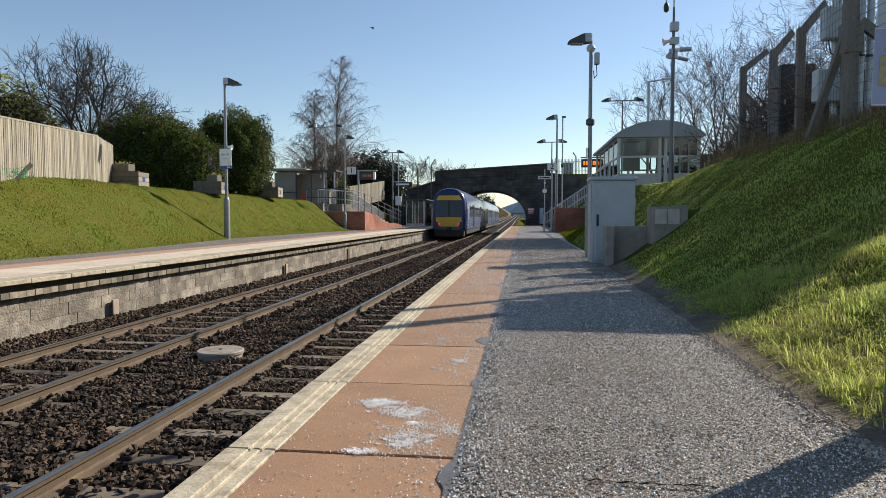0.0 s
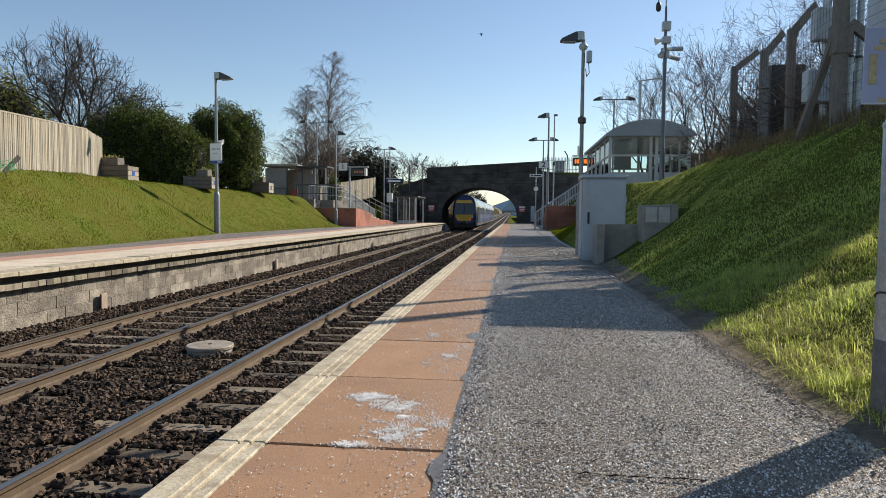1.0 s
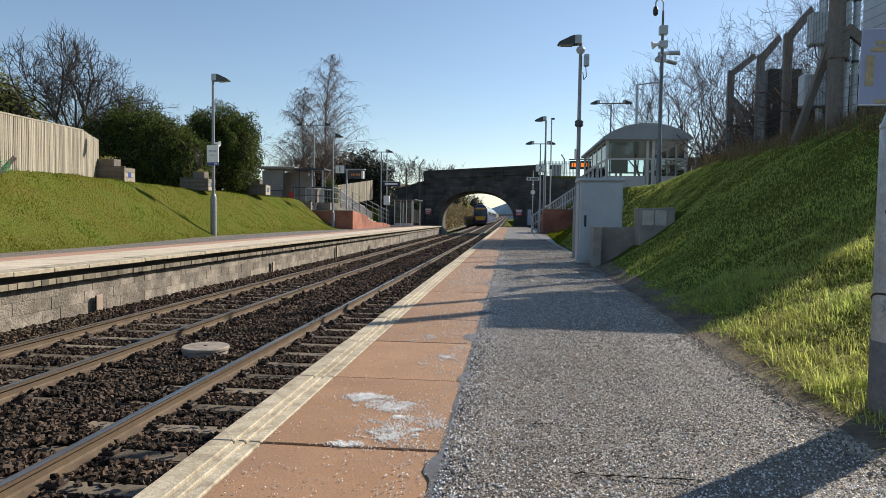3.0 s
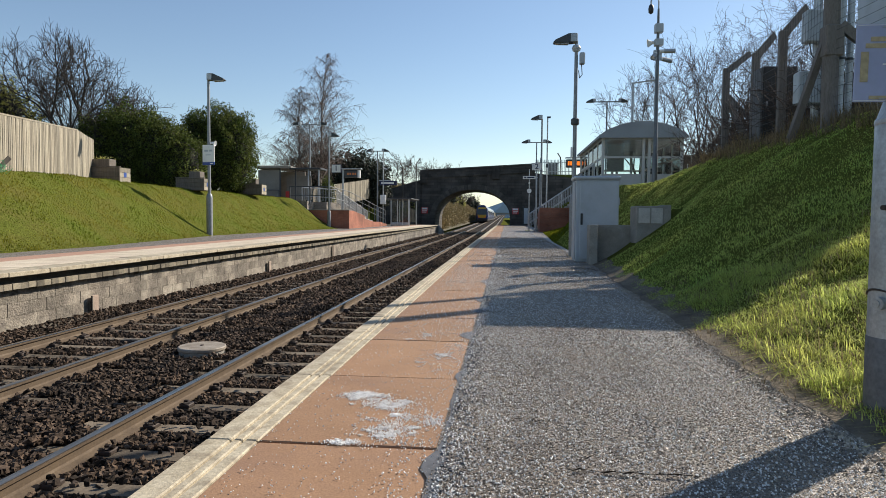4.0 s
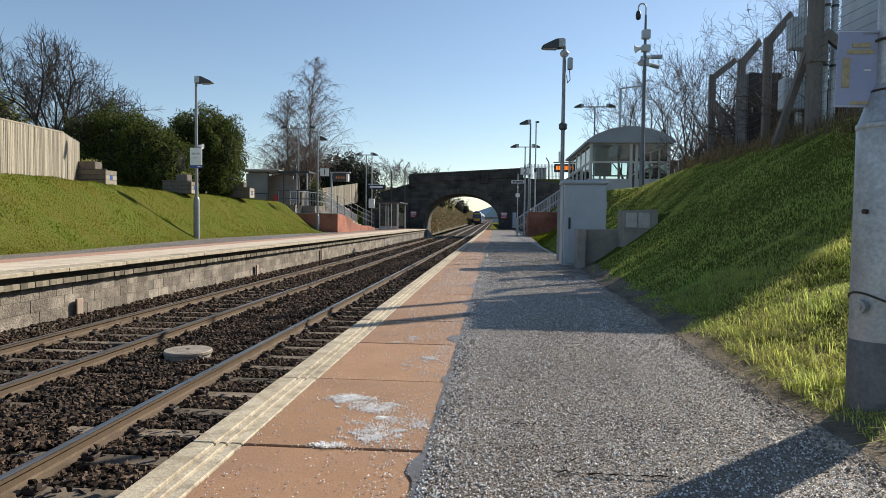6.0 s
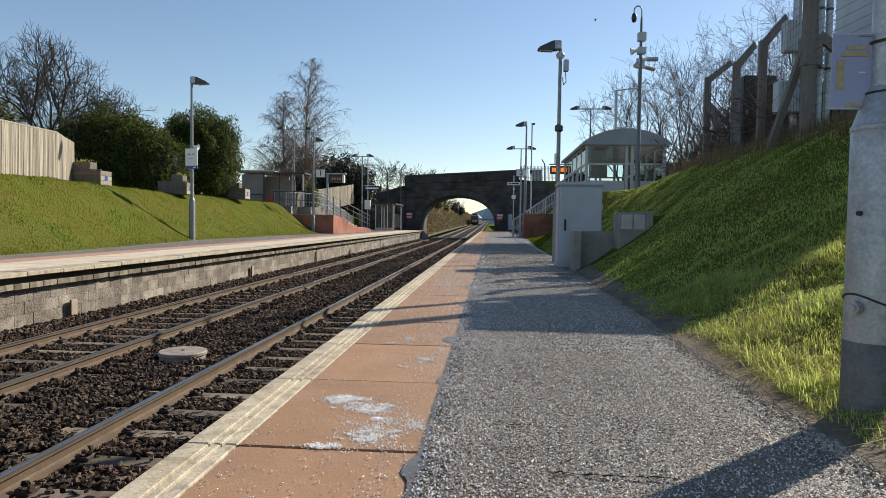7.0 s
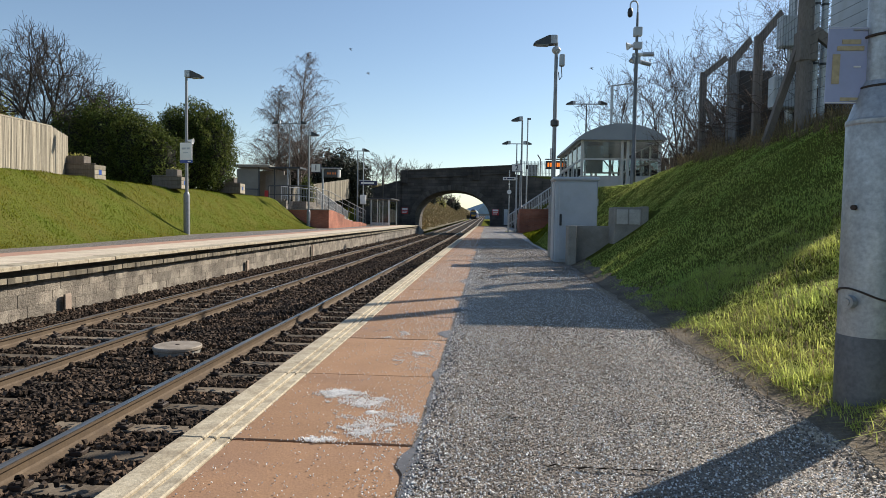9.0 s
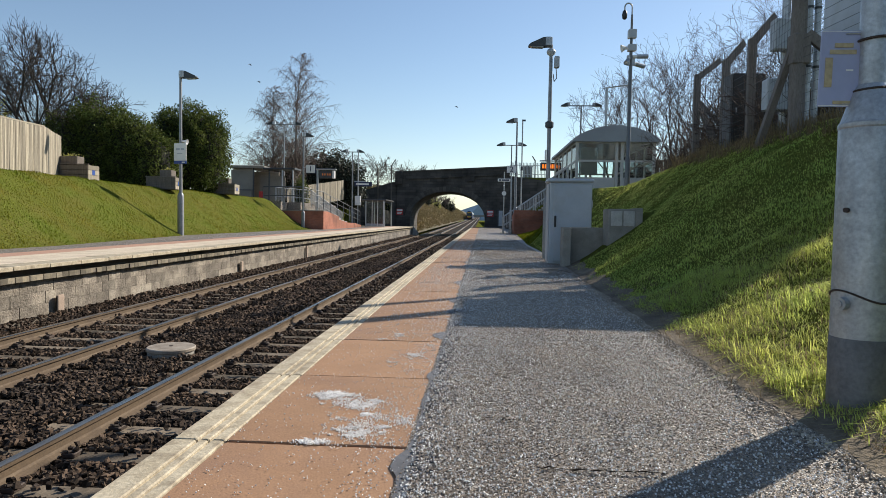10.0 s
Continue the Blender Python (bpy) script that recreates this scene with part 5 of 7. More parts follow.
def build_left_side():
    # nearest lamp with the station name board
    l = street_lamp(-12.98, 27.4, 0, 6.8, (1,), 0.85, "tall galvanised lamp column with a white name board", sleeve=1.85, r=0.07)
    loudspeaker(l, 0.06, 0, 4.05, 1)
    b = thing("name_board", "white station name board with a blue lower band", "sign", pose(-12.93, 27.25, 3.08, 0, 0, -12))
    part("panel", Shape().box(-0.3, 0.3, -0.02, 0.02, 0.13, 0.87, 0.008), WHITE, b)
    part("blue_band", Shape().box(-0.3, 0.3, -0.022, 0.02, 0.0, 0.126, 0.004), BLUE, b, "blue band")
    bars(b, ((-0.2, 0.0, 0.58, 0.66), (0.05, 0.2, 0.58, 0.66), (-0.14, 0.12, 0.42, 0.455)), -0.021, GREYPAINT)
    bars(b, ((0.1, 0.25, 0.04, 0.085),), -0.024, WHITE)
    part("bracket", Shape().box(-0.2, 0.2, 0.02, 0.07, 0.3, 0.36).box(-0.2, 0.2, 0.02, 0.07, 0.65, 0.71), GALV, b)
    street_lamp(-12.65, 45.5, 0.0, 6.6, (1,), 0.85, "galvanised lamp column beside the ramp", sleeve=1.3, r=0.07)
    street_lamp(-12.46, 62, 0, 7.2, (-1, 1), 0.8, "twin-headed lamp column on the opposite platform", reach=0.45, sleeve=1.8, r=0.07)
    street_lamp(-17.9, 58, 2.1, 7.1, (-1, 1), 0.85, "twin-headed lamp column behind the shelter", reach=0.85, sleeve=1.2, r=0.06)
    m = thing("camera_mast", "slim grey camera mast beside the lamp", "mast", pose(-12.0, 62.5, 0))
    part("pole", Shape().tube((0, 0, 0), (0, 0, 7.3), 0.05, n=8), GALV, m)
    bullet_camera(m, (0.05, 0, 5.6), (0.9, 0, -0.4))
    part("control_box", Shape().box(-0.28, 0.28, -0.18, 0.1, 2.1, 3.0, 0.03), WHITE, m)
    # number sign
    s = thing("platform_sign", "white square sign with the platform number one", "sign", pose(-12.1, 45.45, 4.25))
    part("panel", Shape().box(-0.36, 0.36, -0.02, 0.02, -0.28, 0.32, 0.01), NAVY, s)
    part("white_face", Shape().box(-0.34, 0.30, -0.025, -0.02, -0.24, 0.30), WHITE, s)
    o = part("numeral", text_mesh("1", 0.55, NAVY), None, s)
    o.matrix_local = pose(-0.02, -0.03, 0.03, 90)
    part("bracket", Shape().box(-0.54, -0.36, -0.015, 0.015, 0.1, 0.15), GALV, s)
    # departure display on a post
    d = thing("departure_display", "departure display with amber digits on a post", "display", pose(-12.1, 50, 0.9))
    part("post", Shape().box(-0.75, -0.62, -0.06, 0.06, 0, 3.7, 0.01), GALV, d)
    part("canopy", Shape().box(-0.8, 0.8, -0.25, 0.25, 3.66, 3.74, 0.02), GALV, d)
    part("case", Shape().box(-0.55, 0.66, -0.16, 0.16, 3.02, 3.58, 0.03), DARKSTEEL, d)
    for x in (-0.3, -0.12, 0.1, 0.28):
        part("amber_digit", Shape().box(x, x + 0.1, -0.166, -0.158, 3.22, 3.38), AMBERDIM, d, "glowing amber digits")
    part("side_panel", Shape().box(0.5, 0.68, -0.17, 0.17, 3.0, 3.6, 0.02), WHITE, d)
    # small hanging sign
    h = thing("hanging_sign", "small dark hanging sign with a white border", "sign", pose(-11.5, 62.5, 4.15))
    part("panel", Shape().box(-0.85, 0.85, -0.03, 0.03, -0.22, 0.22, 0.02), NAVY, h)
    bars(h, ((-0.7, 0.55, -0.08, 0.08),), -0.034, WHITE)
    part("arm", Shape().box(-0.9, 0.2, -0.02, 0.02, 0.2, 0.30), GALV, h)
    # planters on the crest
    for k, (x0, x1, y, z, tx, w) in enumerate(((-17.85, -16.0, 26, 2.36, -17.0, 0.85), (-16.75, -15.25, 32, 2.26, -15.85, 0.6), (-16.4, -14.95, 39, 2.3, -15.7, 0.6))):
        p = thing("wooden_planter", "weathered raised planter with a small box on top", "planter", pose((x0 + x1) / 2, y, z - 0.12), group="planters")
        hw = (x1 - x0) / 2
        for i in range(3):
            part("board", Shape().box(-hw, hw, -0.4, -0.36, 0.02 + 0.2 * i, 0.21 + 0.2 * i, 0.008), TIMBERGREY, p)
            part("board", Shape().box(hw - 0.04, hw, -0.36, 0.4, 0.02 + 0.2 * i, 0.21 + 0.2 * i, 0.008), TIMBER, p)
            part("board", Shape().box(-hw, -hw + 0.04, -0.36, 0.4, 0.02 + 0.2 * i, 0.21 + 0.2 * i, 0.008), TIMBERGREY, p)
        part("soil", Shape().box(-hw + 0.04, hw - 0.04, -0.36, 0.4, 0.0, 0.56), SOIL, p)
        part("rim", Shape().box(-hw - 0.03, hw + 0.03, -0.43, -0.33, 0.62, 0.66, 0.008), TIMBERGREY, p)
        q = tx - (x0 + x1) / 2
        part("top_box", Shape().box(q - w / 2, q + w / 2, -0.2, 0.3, 0.56, 0.98, 0.02), TIMBERGREY, p, "small grey timber box")
        part("plaque", Shape().box(hw - 0.001, hw + 0.006, -0.1, 0.1, 0.22, 0.42), BLUE, p, "small blue plaque")
        tagged(leaves("flowers", OLIVE, np.array([q, 0.05, 1.0]) + rng.normal(0, 1, (120, 3)) * (w * 0.25, 0.1, 0.05), rng.uniform(0.05, 0.1, 120), parent=p), "sparse bedding plants", kind="stuff")
    build_board_fence()
    build_left_shelter()
    build_left_steps()


def board_fence(label, a, b, h0, h1, step, material, base, group):
    """Upright boards between two ends; heights run from h0 to h1."""
    t = thing("board_fence", label, "fence", group=group)
    n = int((Vector(b) - Vector(a)).length / step)
    turn = math.degrees(math.atan2(b[1] - a[1], b[0] - a[0]))
    me = [Shape().box(0.004, step * k, -0.011, 0.011, -1.1, 1.0, 0.003).mesh("board", material) for k in (0.90, 0.86, 0.80)]
    r = random.Random(n)
    for i in range(n):
        u = i / n
        x, y = a[0] + (b[0] - a[0]) * u, a[1] + (b[1] - a[1]) * u
        h = h0 + (h1 - h0) * u
        piece("board", me[r.randrange(3)], t, pose(x, y, base(x, y) + h - 1.0 + r.uniform(-0.015, 0.015), 0, r.uniform(-0.5, 0.5), turn + r.uniform(-3, 3)))
    return t


def build_board_fence():
    def base(x, y):
        return bank_left(x, y) + 0.0
    f = board_fence("weathered close-boarded timber fence on the bank", (-12.9 - 0.55, 14.0), (-16.42, 23.6), 1.62, 1.80, 0.125, TIMBER, lambda x, y: lerp_table(y, [(10, 1.93), (15.5, 2.0), (23.6, 2.3)]), "boundary fences")
    f2 = board_fence("weathered close-boarded timber fence turning back", (-16.42, 23.6), (-17.45, 26.1), 1.78, 1.72, 0.125, TIMBER, lambda x, y: 2.33, "boundary fences")
    for t, a, b in ((f, (-13.45, 14.0, 2.2), (-16.42, 23.6, 2.5)), (f, (-13.45, 14.0, 3.3), (-16.42, 23.6, 3.85)), (f2, (-16.42, 23.6, 2.6), (-17.45, 26.1, 2.6))):
        part("rail", Shape().tube((a[0] - 0.06, a[1], a[2]), (b[0] - 0.06, b[1], b[2]), 0.035, n=4), TIMBERGREY, t)
    part("cap_rail", Shape().tube((-13.45, 14.0, 3.575), (-16.42, 23.6, 4.12), 0.035, n=4), TIMBER, f)
    # plank leaning by the fence, and green netting
    p = thing("loose_plank", "short brown plank leaning on the fence", "plank", pose(-13.55, 16.1, 2.0, 0, 40, 60))
    part("board", Shape().box(-0.06, 0.06, -0.015, 0.015, -0.05, 0.55, 0.005), TIMBERGREY, p)
    n = thing("garden_netting", "crumpled bright green netting by the fence", "netting", pose(-13.1, 15.5, 1.98))
    net = mat("green_net", (0.05, 0.35, 0.12), (0.03, 0.28, 0.1), rough=0.6, bump=0)
    g = np.random.default_rng(2)
    pts = g.normal(0, 1, (60, 3)) * (0.1, 0.35, 0.07) + (0, 0, 0.14)
    tagged(sticks("mesh", [(*p, *(p + g.normal(0, 0.09, 3)), 0.006, 0.006) for p in pts], net, 3, n), kind="stuff")
    # taller boundary fence beyond the ramp
    board_fence("pale boundary board fence stepping up beyond the ramp", (-17.6, 58), (-15.0, 70), 1.45, 2.9, 0.2, TIMBER, lambda x, y: 2.05, "boundary fences")
    # dense wall of shrubs and boundary wall closing the back
    solid("boundary_wall", Shape().box(-60, -22.5, 78, 78.5, 0, 3.5), RENDERWALL, "low rendered boundary wall", "wall", kind="structure")


def build_left_shelter():
    s = thing("waiting_shelter", "old rendered waiting shelter with a flat roof", "shelter", pose(-19.3, 54.2, 2.08))
    part("back_wall", Shape().box(-2.0, 1.4, 2.3, 2.45, 0, 2.7, 0.01), RENDERWALL, s)
    part("side_wall", Shape().box(-2.0, -1.85, 0, 2.3, 0, 2.7, 0.01), RENDERWALL, s)
    part("front_wall", Shape().box(-1.85, -0.1, 0.0, 0.12, 0, 2.75, 0.01), RENDERWALL, s)
    part("roof", Shape().box(-2.2, 1.0, -0.35, 2.6, 2.85, 3.02, 0.02), CONC, s)
    for i in range(22):
        part("roof_sheet", Shape().box(-2.2 + 0.145 * i, -2.08 + 0.145 * i, -0.4, -0.33, 3.0, 3.08, 0.01), WHITE_CONC, s)
    for x in (-0.05, 1.3):
        part("post", Shape().box(x - 0.05, x + 0.05, -0.05, 0.05, 0, 2.85, 0.01), DARKSTEEL, s)
    part("canopy", Shape().box(0.9, 3.6, -0.4, 1.6, 2.75, 2.9, 0.02), DARKSTEEL, s)
    for x in (2.5, 3.4):
        part("post", Shape().box(x - 0.05, x + 0.05, -0.3, -0.2, 0, 2.78, 0.01), GALV, s)
    part("panel", Shape().box(0.2, 2.4, 0.9, 0.96, 0.2, 2.3, 0.01), RENDERWALL, s)
    part("bench", Shape().box(-1.7, -0.3, 1.7, 2.2, 0.42, 0.48, 0.01), TIMBERGREY, s)
    part("poster", Shape().box(0.45, 0.85, -0.09, -0.06, 0.1, 0.9, 0.01), RED, s, "small red panel")
    part("guard_rail", Shape().bent([(-2.9, -0.35, 1.0), (0.0, -0.35, 1.0)], 0.035).bent([(-0.05, -0.35, 0), (-0.05, -0.35, 1.0)], 0.03), DARKSTEEL, s)
    # small glazed shelter on the platform
    g = thing("platform_shelter", "small grey glazed platform shelter", "shelter", pose(-10.4, 63, 0.0))
    for x in (-0.9, 0.9):
        for y in (0, 5.0):
            part("post", Shape().box(x - 0.05, x + 0.05, y - 0.05, y + 0.05, 0, 2.6, 0.01), GALV, g)
    part("roof", Shape().box(-1.5, 1.15, -0.25, 5.3, 2.6, 2.72, 0.03), DARKSTEEL, g)
    for i in range(3):
        part("pane", Shape().box(-0.8 + 0.55 * i, -0.32 + 0.55 * i, -0.01, 0.01, 0.35, 2.4), PANE, g)
        part("mullion", Shape().box(-0.31 + 0.55 * i, -0.26 + 0.55 * i, -0.03, 0.03, 0.1, 2.6), WHITE, g)
    for i in range(4):
        part("pane", Shape().box(0.88, 0.9, 0.1 + 1.22 * i, 1.2 + 1.22 * i, 0.35, 2.4), PANE, g)
    part("sill", Shape().box(-0.9, 0.9, -0.02, 0.02, 0.1, 0.35, 0.01), GALV, g)


def railing(name, label, pts, h=1.0, step=1.4, r=0.03, mid=2, material=None, fill=False, group="handrails"):
    t = thing(name, label, "railing", group=group)
    material = material or GALV
    part("top_rail", Shape().bent([(x, y, z + h) for x, y, z in pts], r), material, t)
    for k in range(mid):
        part("mid_rail", Shape().bent([(x, y, z + h * (k + 0.6) / (mid + 0.5)) for x, y, z in pts], r * 0.7), material, t)
    for a, b in zip(pts, pts[1:]):
        a, b = Vector(a), Vector(b)
        n = max(1, int((b - a).length / step))
        for i in range(n + 1):
            p = a.lerp(b, i / n)
            part("post", Shape().tube(p - Vector((0, 0, 0.25)), p + Vector((0, 0, h)), r, n=8), material, t)
        if fill:
            d = (b - a)
            m = int(d.length / 0.13)
            for i in range(m):
                p = a.lerp(b, (i + 0.5) / m)
                part("baluster", Shape().tube(p + Vector((0, 0, 0.1)), p + Vector((0, 0, h - 0.03)), 0.014, n=4), material, t)
    return t


def steps(name, label, x0, x1, ya, za, yb, zb, n, material):
    """A flight from (ya, za) down to (yb, zb), away from the camera."""
    t = thing(name, label, "steps", kind="structure")
    for i in range(n):
        u0, u1 = i / n, (i + 1) / n
        z = za + (zb - za) * u0
        part("tread", Shape().box(x0, x1, ya + (yb - ya) * u0, ya + (yb - ya) * u1, -0.05, z - 0.02 - (za - zb) / n * 0.5, 0.01), material, t)
    return t


def build_left_steps():
    base = Shape().prism([(46.3, -0.05), (46.3, 1.32), (47.5, 1.32), (51.5, 0.95), (51.5, 0.72), (55, 0.45), (58, 0.42), (61, 0.2), (61, -0.05)], "x", -11.62, -11.38)
    w = thing("brick_flank_wall", "red brick wall flanking the ramp to the platform", "wall", kind="structure")
    part("side_wall", base, REDBRICK, w)
    part("end_wall", Shape().box(-14.6, -11.62, 46.3, 46.53, -0.05, 1.32), REDBRICK, w, "shaded brick end wall")
    part("cope", Shape().box(-14.62, -11.36, 46.28, 46.56, 1.32, 1.38, 0.01), CONC, w)
    part("fill", Shape().box(-14.6, -11.63, 46.54, 48, -0.05, 1.28), CONC, w)
    steps("ramp_steps", "concrete steps from the upper path to the platform", -13.6, -11.63, 48, 1.3, 61, 0.0, 10, CONC)
    solid("upper_path", Shape().box(-22, -14.6, 46.56, 60, -0.05, 1.98).box(-14.6, -13.6, 48.2, 60, -0.05, 1.97), ASPHALT, "asphalt path beside the old shelter", "pavement", kind="structure")
    railing("handrail", "dark steel guard rail on the upper path", [(-15.9, 46.6, 2.0), (-13.0, 46.7, 2.0)], 1.05, 1.4, 0.045, 1, DARKSTEEL)
    railing("handrail", "grey steel handrail down the ramp", [(-13.0, 46.7, 2.0), (-12.3, 50.0, 1.75), (-11.5, 61, 0.4)], 1.08, 1.8, 0.026, 2, DARKGALV)
    railing("handrail", "inner steel handrail down the ramp", [(-15.6, 48.5, 2.0), (-13.4, 50.5, 1.9), (-13.2, 61, 0.3)], 1.08, 1.2, 0.03, 1, GALV, fill=True)


# ---- right side ----
def build_near_pole():
    t = thing("sign_pole", "thick galvanised steel pole with a swaged shoulder in the grass", "pole", pose(1.79, 3.15, 0.0))
    part("base_tube", Shape().turned([(0.128, -0.2), (0.128, 0.385), (0.126, 0.39)], 36), GALVDARK, t, "dark bitumen-stained base", smooth=True)
    part("lower_tube", Shape().turned([(0.125, 0.37), (0.125, 1.36), (0.121, 1.385), (0.075, 1.53), (0.0585, 1.56)], 36), GALV, t, smooth=True)
    part("upper_tube", Shape().turned([(0.057, 1.5), (0.056, 4.2)], 24), GALV, t, smooth=True)
    part("rib", Shape().turned([(0.1255, 1.355), (0.128, 1.362), (0.128, 1.378), (0.122, 1.386)], 36), GALV, t)
    part("door_bolt", Shape().tube((-0.112, -0.06, 0.55), (-0.14, -0.075, 0.55), 0.03, n=14).tube((-0.138, -0.074, 0.55), (-0.146, -0.078, 0.55), 0.016, n=10), GALV, t)
    part("small_bolt", Shape().tube((-0.11, -0.055, 0.98), (-0.126, -0.063, 0.98), 0.012, n=10), CLIP, t)
    ring = Shape()
    pts = [(0.128 * math.cos(a), 0.128 * math.sin(a), 0.585 + 0.025 * math.sin(a * 2 + 1)) for a in np.linspace(0, 2 * math.pi, 40)]
    part("lower_band", ring.bent(pts, 0.005, 6), CLIP, t)
    for z in (1.535, 1.765):
        b = Shape()
        rr = 0.064 if z > 1.6 else 0.074
        b.bent([(rr * math.cos(a), rr * math.sin(a), z + 0.006 * math.cos(a)) for a in np.linspace(0, 2 * math.pi, 30)], 0.006, 6)
        part("strap", b, CLIP, t, "dark strap")
    s = thing("platform_notice", "dull blue notice with gold lettering strapped to the pole", "sign", pose(1.645, 3.165, 1.46, 0, 1.0, -4))
    part("panel", Shape().box(-0.085, 0.10, -0.004, 0.004, 0.0, 0.35, 0.002), NOTICE, s)
    part("border", Shape().box(-0.083, 0.098, -0.0052, -0.0042, 0.343, 0.346).box(-0.083, 0.098, -0.0052, -0.0042, 0.004, 0.007), WHITE, s)
    gold = mat("gold_print", (0.45, 0.36, 0.2), (0.42, 0.34, 0.2), rough=0.5, bump=0)
    bars(s, ((-0.025, 0.055, 0.272, 0.292), (-0.045, 0.07, 0.242, 0.262), (-0.02, 0.06, 0.012, 0.028)), -0.005, gold)
    bars(s, ((-0.062, -0.03, 0.09, 0.225),), -0.005, gold, "pictogram_bar")
    bars(s, ((0.03, 0.06, 0.165, 0.172),), -0.005, WHITE)
    for z in (0.335, 0.012):
        part("clip", Shape().tube((0.02, -0.008, z), (0.1, -0.008, z), 0.003, n=6), GALV, s)


GALVDARK = mat("stained_steel", (0.16, 0.16, 0.165), (0.11, 0.11, 0.11), scale=6, fine=50, rough=0.6, metal=0.3, bump=0.15)
# blue lightened so that the flare over the sign sits in its colour
NOTICE = mat("flare_paled_notice", (0.37, 0.40, 0.57), (0.33, 0.36, 0.53), scale=5, fine=40, rough=0.45, bump=0, grain=0.05)


def build_cabinet():
    t = thing("equipment_cabinet", "pale grey steel equipment cabinet beside the platform", "cabinet", pose(1.87, 14.05, 0.0))
    part("body", Shape().box(-0.44, 0.44, -0.25, 0.35, 0.0, 1.72, 0.015), GREYPAINT, t)
    part("roof", Shape().box(-0.49, 0.47, -0.3, 0.4, 1.72, 1.80, 0.025), GREYPAINT, t, "overhanging grey lid")
    d = part("door", Shape().box(-0.36, 0.43, -0.275, -0.252, 0.06, 1.68, 0.008), GREYPAINT, t)
    part("handle", Shape().box(-0.345, -0.30, -0.30, -0.275, 0.78, 1.02, 0.008), BLACK, d, "black door handle")
    part("side_door", Shape().box(-0.462, -0.441, -0.2, 0.3, 0.06, 1.68, 0.006), GREYPAINT, t)
    part("hinge", Shape().tube((0.44, -0.28, 0.4), (0.44, -0.28, 0.55), 0.012, n=8).tube((0.44, -0.28, 1.2), (0.44, -0.28, 1.35), 0.012, n=8), GALV, t)
    w = thing("retaining_wall", "low stained concrete wall holding the bank by the cabinet", "wall", pose(0, 13.3, 0))
    part("pier", Shape().box(1.62, 1.78, -0.35, 0.1, -0.1, 0.79, 0.012), CONC, w)
    part("wall_panel", Shape().box(1.78, 3.4, -0.1, 0.05, -0.1, 0.79, 0.01), CONC, w)
    b = thing("concrete_trough", "small concrete trough with two pale panels", "trough", pose(2.72, 12.85, 0.0))
    part("body", Shape().box(-0.28, 0.32, -0.2, 0.4, 0.3, 1.16, 0.015), CONC, b)
    for x in (-0.235, 0.0):
        part("panel", Shape().box(x, x + 0.21, -0.215, -0.198, 0.83, 1.12, 0.006), WHITE_CONC, b, "pale infill panel")
    part("cap", Shape().box(0.24, 0.36, -0.22, 0.42, 0.8, 1.18, 0.01), CONC, b)


